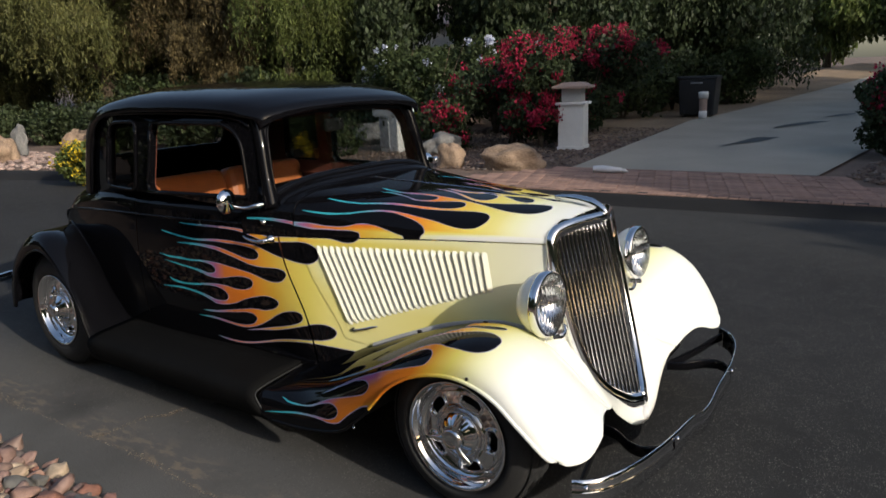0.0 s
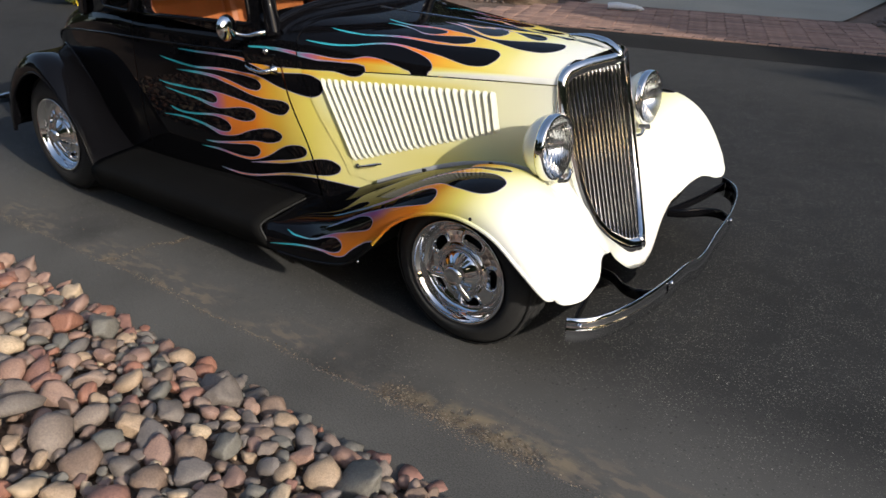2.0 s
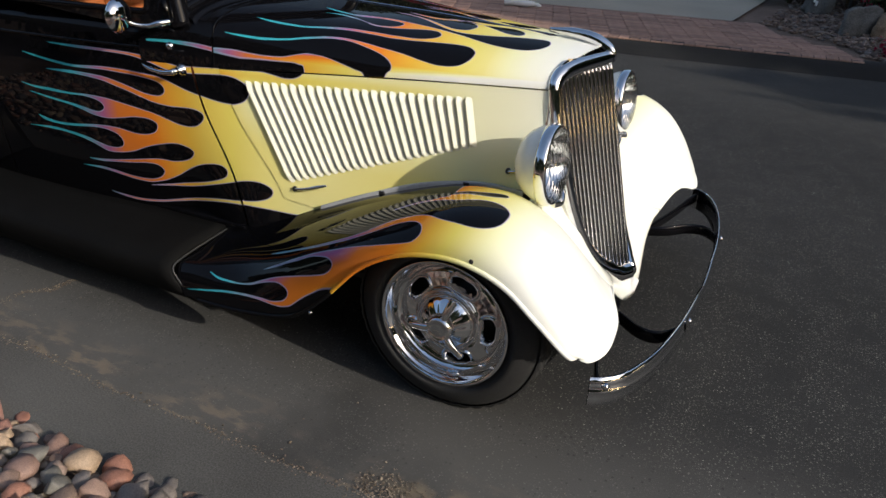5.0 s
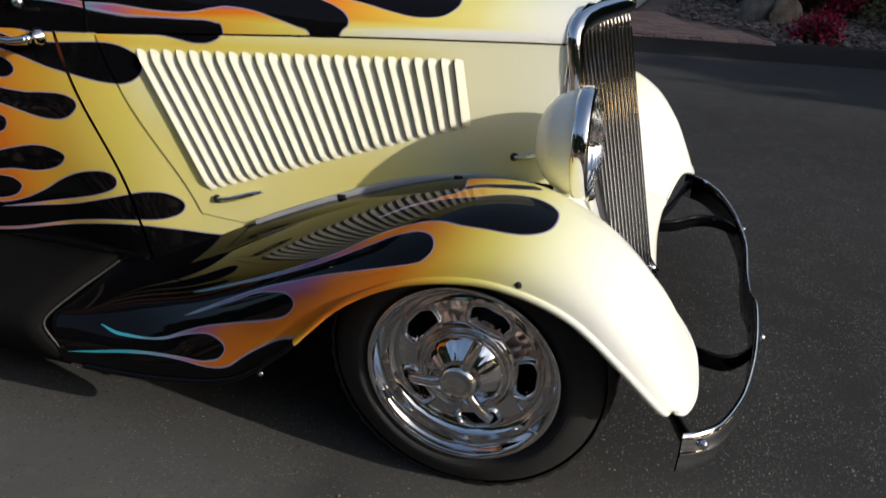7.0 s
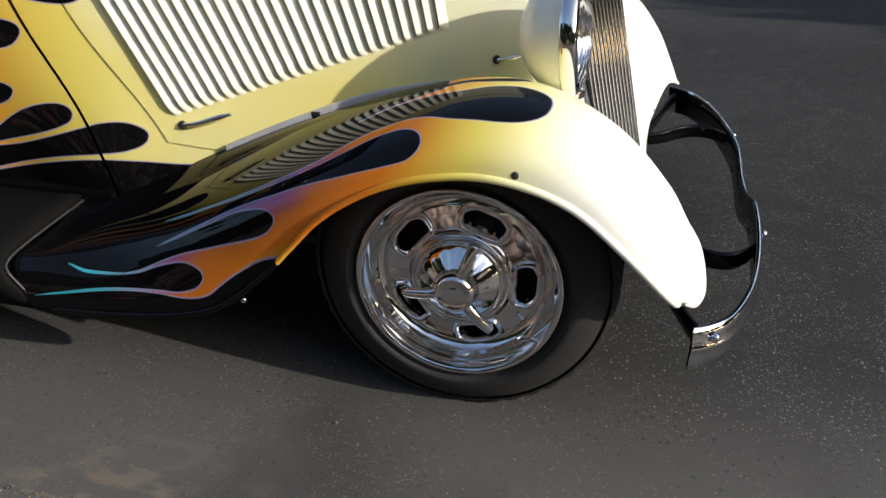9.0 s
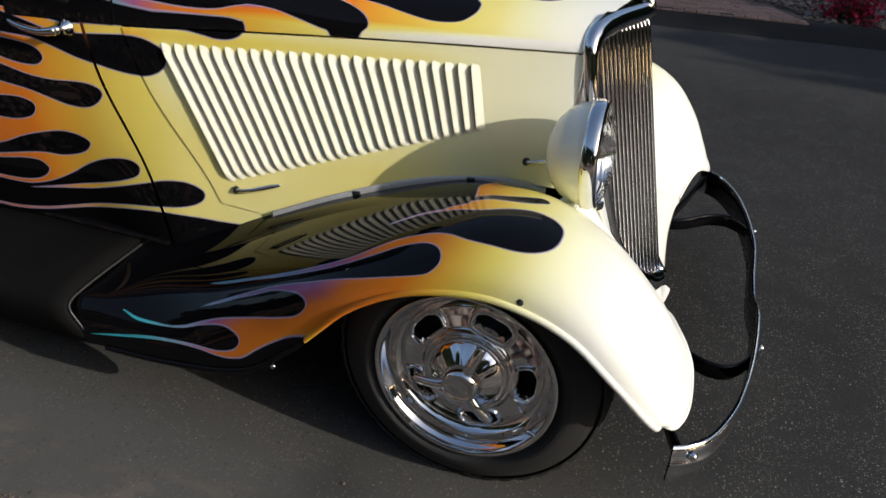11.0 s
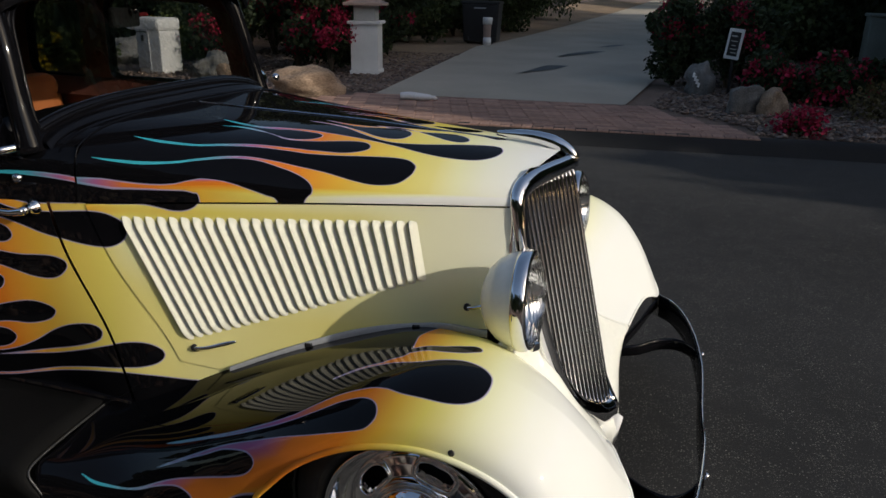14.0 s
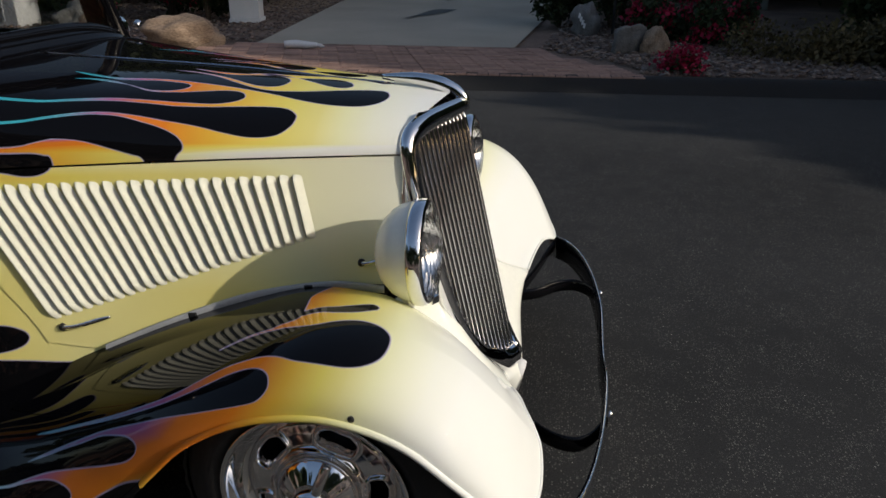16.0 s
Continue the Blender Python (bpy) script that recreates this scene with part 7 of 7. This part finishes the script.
shrub("bougainvillea", "bougainvillea with crimson bracts over tan rocks", (2.05, 8.8, wz(1.9, 8.7)), (0.8, 0.5), 0.72, M["leaf_dark"], 17, 5200, 0.05, M["petal_red"], 1150, 0.045)
shrub("bougainvillea", "small mound of crimson bougainvillea on the bed edge", (1.70, 6.28, wz(1.7, 6.28)), (0.24, 0.16), 0.20, M["leaf_dark"], 18, 700, 0.035, M["petal_red"], 900, 0.035, nclump=9, stems=4)
shrub("bougainvillea", "low bougainvillea with crimson bracts at the drive's edge", (1.7, 12.4, wz(1.7, 12.4)), (0.7, 0.6), 1.3, M["leaf_dark"], 19, 4600, 0.055, M["petal_red"], 1200, 0.045)
shrub("bougainvillea", "small bougainvillea with crimson bracts beside a utility box", (2.9, 9.6, wz(2.9, 9.6)), (0.3, 0.25), 0.55, M["leaf_dark"], 27, 1600, 0.05, M["petal_red"], 420, 0.045)
shrub("groundcover", "dry brown low spreading weeds at the kerb", (3.3, 7.7, wz(3.3, 7.7)), (1.0, 0.7), 0.26, M["leaf_brown"], 20, 3000, 0.035)
shrub("groundcover", "dry brown low spreading weeds at the kerb", (4.4, 7.3, wz(4.4, 7.3)), (1.1, 0.7), 0.34, M["leaf_brown"], 21, 6000, 0.045)
shrub("hedge_shrub", "dense dark green shrub in the shade", (1.75, 11.2, wz(1.75, 11.2)), (0.8, 0.6), 1.6, M["leaf_mid"], 22, 9000, 0.06)
shrub("hedge_shrub", "dense dark green shrub in the shade", (5.3, 10.0, wz(5.3, 10.0)), (1.2, 0.8), 1.9, M["leaf_mid"], 23, 9000, 0.06)
for i in range(9):
    at = W(-24.5 + 1.75 * i, 8.3 + 0.35 * (i % 3), 0)
    shrub("hedge_shrub", "low dark undergrowth beneath the pepper trees", (at[0], at[1], 0.08), (1.15, 0.75), 0.95 + 0.12 * (i % 2), M["leaf_dark"], 240 + i, 4500, 0.06)
shrub("yellow_shrub", "rounded green shrub with small yellow flowers", (-8.7, 7.5, wz(-8.7, 7.5)), (0.75, 0.5), 0.62, M["leaf_mid"], 34, 5000, 0.045, M["petal_yellow"], 500, 0.04, top=0.3)
# pale blue plumbago and yellow shrub to the left
for x, y, s in ((-8.9, 11.2, 1.15), (-7.7, 12.0, 1.2), (-10.4, 11.6, 1.1), (-6.9, 12.6, 1.1)):
    shrub("plumbago", "loose green shrub with pale blue flowers", (x, y, wz(x, y)), (1.2 * s, 0.9), 1.95 * s, M["leaf_mid"], int(100 - 10 * x), 8000, 0.06, M["petal_blue"], 620, 0.055, top=0.25)
shrub("yellow_shrub", "rounded green shrub with small yellow flowers", (-10.3, 3.65, 0.02), (0.55, 0.5), 0.74, M["leaf_bright"], 31, 9000, 0.045, M["petal_yellow"], 1500, 0.04, top=0.3)
shrub("yellow_shrub", "rounded green shrub with small yellow flowers", (-8.6, 10.4, wz(-8.6, 10.4)), (0.9, 0.6), 0.7, M["leaf_bright"], 32, 6000, 0.045, M["petal_yellow"], 900, 0.04, top=0.3)
shrub("hedge_shrub", "dry orange brown shrub among green ones", (-6.6, 13.2, wz(-6.6, 13.2)), (1.0, 0.8), 1.9, M["leaf_olive"], 33, 5000, 0.06)
for i, (x, y, s, h) in enumerate(((-12.0, 9.0, 1.3, 1.3), (-14.5, 10.5, 1.6, 1.7), (-17.5, 9.8, 1.7, 1.5), (-20.5, 11, 2.0, 1.9), (-6.3, 16.2, 1.4, 1.8), (-5.9, 19.0, 1.4, 2.0), (-5.0, 21.5, 1.6, 2.2), (2.6, 15.2, 1.3, 2.0), (4.2, 17.5, 1.7, 2.2), (4.8, 22, 2.0, 2.4))):
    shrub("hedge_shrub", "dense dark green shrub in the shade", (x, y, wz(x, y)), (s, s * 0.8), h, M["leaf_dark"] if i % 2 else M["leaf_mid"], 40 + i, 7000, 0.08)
for i, (u, v, s, h) in enumerate(((-16, 15, 2.0, 2.6), (-19.5, 15.5, 2.2, 2.8), (-12.5, 15, 1.8, 2.4), (-23.5, 15, 2.2, 2.6), (-27.5, 13.5, 2.2, 2.6), (-8.9, 14.6, 1.6, 2.2))):
    at = W(u, v, 0)
    shrub("hedge_shrub", "dense dark green shrub in the shade", (at[0], at[1], float(land(u, v)) - 0.05), (s, s * 0.7), h, M["leaf_dark"], 60 + i, 9000, 0.08)
# drooping olive trees, then dark ones behind
tree("drooping pepper tree with hanging olive foliage", -19.6, 11.8, 7.2, 3.4, M["leaf_olive"], 61, 150000, 0.040, 0.22, 2.6, 0.14, 40)
tree("drooping pepper tree with hanging olive foliage", -15.4, 13.2, 6.8, 2.5, M["leaf_brown"], 62, 105000, 0.038, 0.2, 2.6, 0.14, 40)
tree("drooping pepper tree with hanging green foliage", -13.3, 12.9, 6.4, 1.7, M["leaf_pepper"], 64, 80000, 0.037, 0.16, 2.6, 0.10, 30)
tree("drooping pepper tree with hanging olive foliage", -25.5, 11.5, 7.0, 3.6, M["leaf_olive"], 63, 80000, 0.055, 0.22, 2.4, 0.12, 60)
for i, (u, v, h, s) in enumerate(((-12.2, 15.5, 7.5, 3.1), (-7.4, 18.0, 7.0, 3.1), (-15.6, 18.8, 8.0, 3.4), (-19.0, 18, 8.5, 4.0), (-4.6, 23.0, 7.0, 3.0), (-8.6, 24, 9.0, 3.6), (-26, 20, 9, 4.5), (-21.5, 15, 8, 3.4), (-31, 14, 8, 3.6), (-4.2, 30, 7.5, 3.2), (6.9, 15.8, 6.0, 2.6), (7.4, 10.5, 5.5, 2.6), (5.6, 19, 7, 3.0), (9.5, 14.5, 7.5, 3.4), (6.5, 27, 8, 3.4), (-8, 34, 10, 4.5))):
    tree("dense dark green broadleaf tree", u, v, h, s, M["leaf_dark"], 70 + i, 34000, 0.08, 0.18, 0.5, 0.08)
for i, (u, v, h, s) in enumerate(((-3.0, 62, 9, 4.5), (4.5, 60, 9, 4.5), (11, 50, 10, 5), (-12, 48, 11, 5.5), (-22, 40, 11, 6), (14, 32, 9, 4.5), (-34, 26, 11, 6), (-45, 14, 10, 6), (22, 24, 10, 5), (-10.5, 30, 8, 3.5))):
    tree("distant green tree beyond the driveway", u, v, h, s, M["leaf_mid"] if i % 3 else M["leaf_bright"], 90 + i, 15000, 0.22, 0.25, 0.3, 0.12, 40)
# out-of-view trees placed to shade the far side of the street
for i, (x, y, h, s) in enumerate(((8.6, 7.6, 7.5, 2.5), (9.4, 11.2, 8.5, 2.8), (10.6, 15.0, 9.0, 3.0), (12.5, 19.0, 9.5, 3.2), (14.5, 23.5, 10.0, 3.4), (12.0, 8.5, 9.0, 3.0), (13.5, 13.0, 10.0, 3.4))):
    tree("dense dark green broadleaf tree", x * CT + y * ST, -x * ST + y * CT, h, s, M["leaf_dark"], 110 + i, 15000, 0.26, 0.2, 0.3, 0.06, 50)
# its sunlit look comes from the lighter leaf colour
tree("pale green tree with sunlit-toned leaves before a white house", -10.5, 21.2, 6.0, 1.9, M["leaf_bright"], 118, 20000, 0.10, 0.12, 0.3, 0.2, 30)
# unseen shade trees further along the street, then those behind the walker
for i, (x, y, h, s) in enumerate(((17.5, 3.4, 8.5, 3.4), (22.5, 1.0, 9.0, 3.6), (16.0, 8.5, 8.0, 3.4), (24.0, 6.0, 9.5, 4.0), (21.0, 12.0, 9.0, 4.0), (30.0, 1.5, 10.0, 4.5), (31.0, 9.5, 10.5, 4.5))):
    tree("large street tree with a dense crown", x * CT + y * ST, -x * ST + y * CT, h, s, M["leaf_dark"], 120 + i, 9000, 0.30, 0.25, 0.2, 0.12, 40)
# unseen trees added to hide low sky from the car's reflections
for i, (x, y, h, s) in enumerate(((-14, -12, 8, 3.6), (-8, -13.5, 8.5, 3.8), (-2, -12.5, 8, 3.6), (4.5, -14.5, 8.5, 3.8), (10, -13.5, 7, 3.4), (-22, -10, 8, 3.8), (-28, -2, 8, 4), (27, -6.5, 6.5, 3.2), (26, -13, 7, 3.4), (20, -16, 7, 3.4), (32, -1, 6, 3.2), (36, -9, 8, 3.8))):
    tree("unseen tree added behind the cobble bank to darken reflections", x * CT + y * ST, -x * ST + y * CT, h, s, M["leaf_dark"], 140 + i, 9000, 0.24, 0.2, 0.2, 0.12, 36)
for i in range(9):
    x, y = -9 + 2.2 * i, -4.9 - 0.35 * (i % 2)
    shrub("hedge_shrub", "dark green hedge shrub behind the cobble bank", (x, y, float(bank(y)) - 0.05), (1.3, 0.9), 1.5, M["leaf_dark"], 170 + i, 3500, 0.09)

# ---- clay pavers between kerb and driveway ----
paving = tagged(new("pavement"), "weathered red clay paver apron in front of the driveway", "pavement", kind="structure")


def paver_mesh():
    bm = bmesh.new()
    bmesh.ops.create_cube(bm, size=1)
    bmesh.ops.bevel(bm, geom=[e for e in bm.edges if all(v.co.z > 0 for v in e.verts)], offset=0.035, segments=1, affect="EDGES")
    me = bpy.data.meshes.new("paver")
    bm.to_mesh(me)
    bm.free()
    me.materials.append(M["brick"])
    return me


paver = paver_mesh()
spots = []
v = 5.78
row = 0
while v < 7.6:
    lo = -3.0 - (7.6 - v) * 0.75
    hi = float(np.interp(v, [5.7, 6.2, 6.45, 7.6], [1.80, 1.76, 1.36, 0.78]))
    u = lo + (0.11 if row % 2 else 0.0)
    while u < hi:
        spots.append((u, v, 0.214, 0.104))
        u += 0.222
    v += 0.112
    row += 1
u = -4.3
while u < 1.75:
    spots.append((u, 5.69, 0.106, 0.208))
    u += 0.114
spots.sort(key=lambda p: (p[0] - 1.0) ** 2 * 0.35 + (p[1] - 5.7) ** 2 * 2)
rest = []
tri = None
for n_, (u, v, a, b) in enumerate(spots):
    z = float(land(0, v)) - 0.022 + rng.uniform(-0.003, 0.003)
    m = Matrix.Translation(W(u, v, z)) @ Euler((rng.uniform(-0.01, 0.01), rng.uniform(-0.01, 0.01), radians(TURN) + rng.uniform(-0.012, 0.012))).to_matrix().to_4x4() @ Matrix.Diagonal((a, b, 0.06, 1))
    if n_ < 300:
        ob = new("paver", paver)
        ob.parent = paving
        ob.matrix_basis = m
    else:
        rest.append(m)
vs, fs, base = [], [], 0
co = np.array([v.co[:] for v in paver.vertices])
quad = [p.vertices[:] for p in paver.polygons]
faces4 = np.array([q for q in quad if len(q) == 4])
for m in rest:
    m = np.array(m)
    vs.append(co @ m[:3, :3].T + m[:3, 3])
    fs.append(faces4 + base)
    base += len(co)
me = quads("paver_rest", np.concatenate(vs), np.concatenate(fs))
tagged(link_mesh("paver_rest", me, M["brick_rest"], paving, smooth=False), "weathered red clay pavers", kind="stuff")
# sand bed under the joints
bm = bmesh.new()
bm.faces.new([bm.verts.new(W(a, b, z)) for a, b, z in ((-4.5, 5.6, 0.118), (1.85, 5.6, 0.118), (1.8, 6.25, 0.118), (0.85, 7.62, 0.118), (-3.1, 7.62, 0.118))])
from_bm("joint_sand", bm, M["earth"], paving)
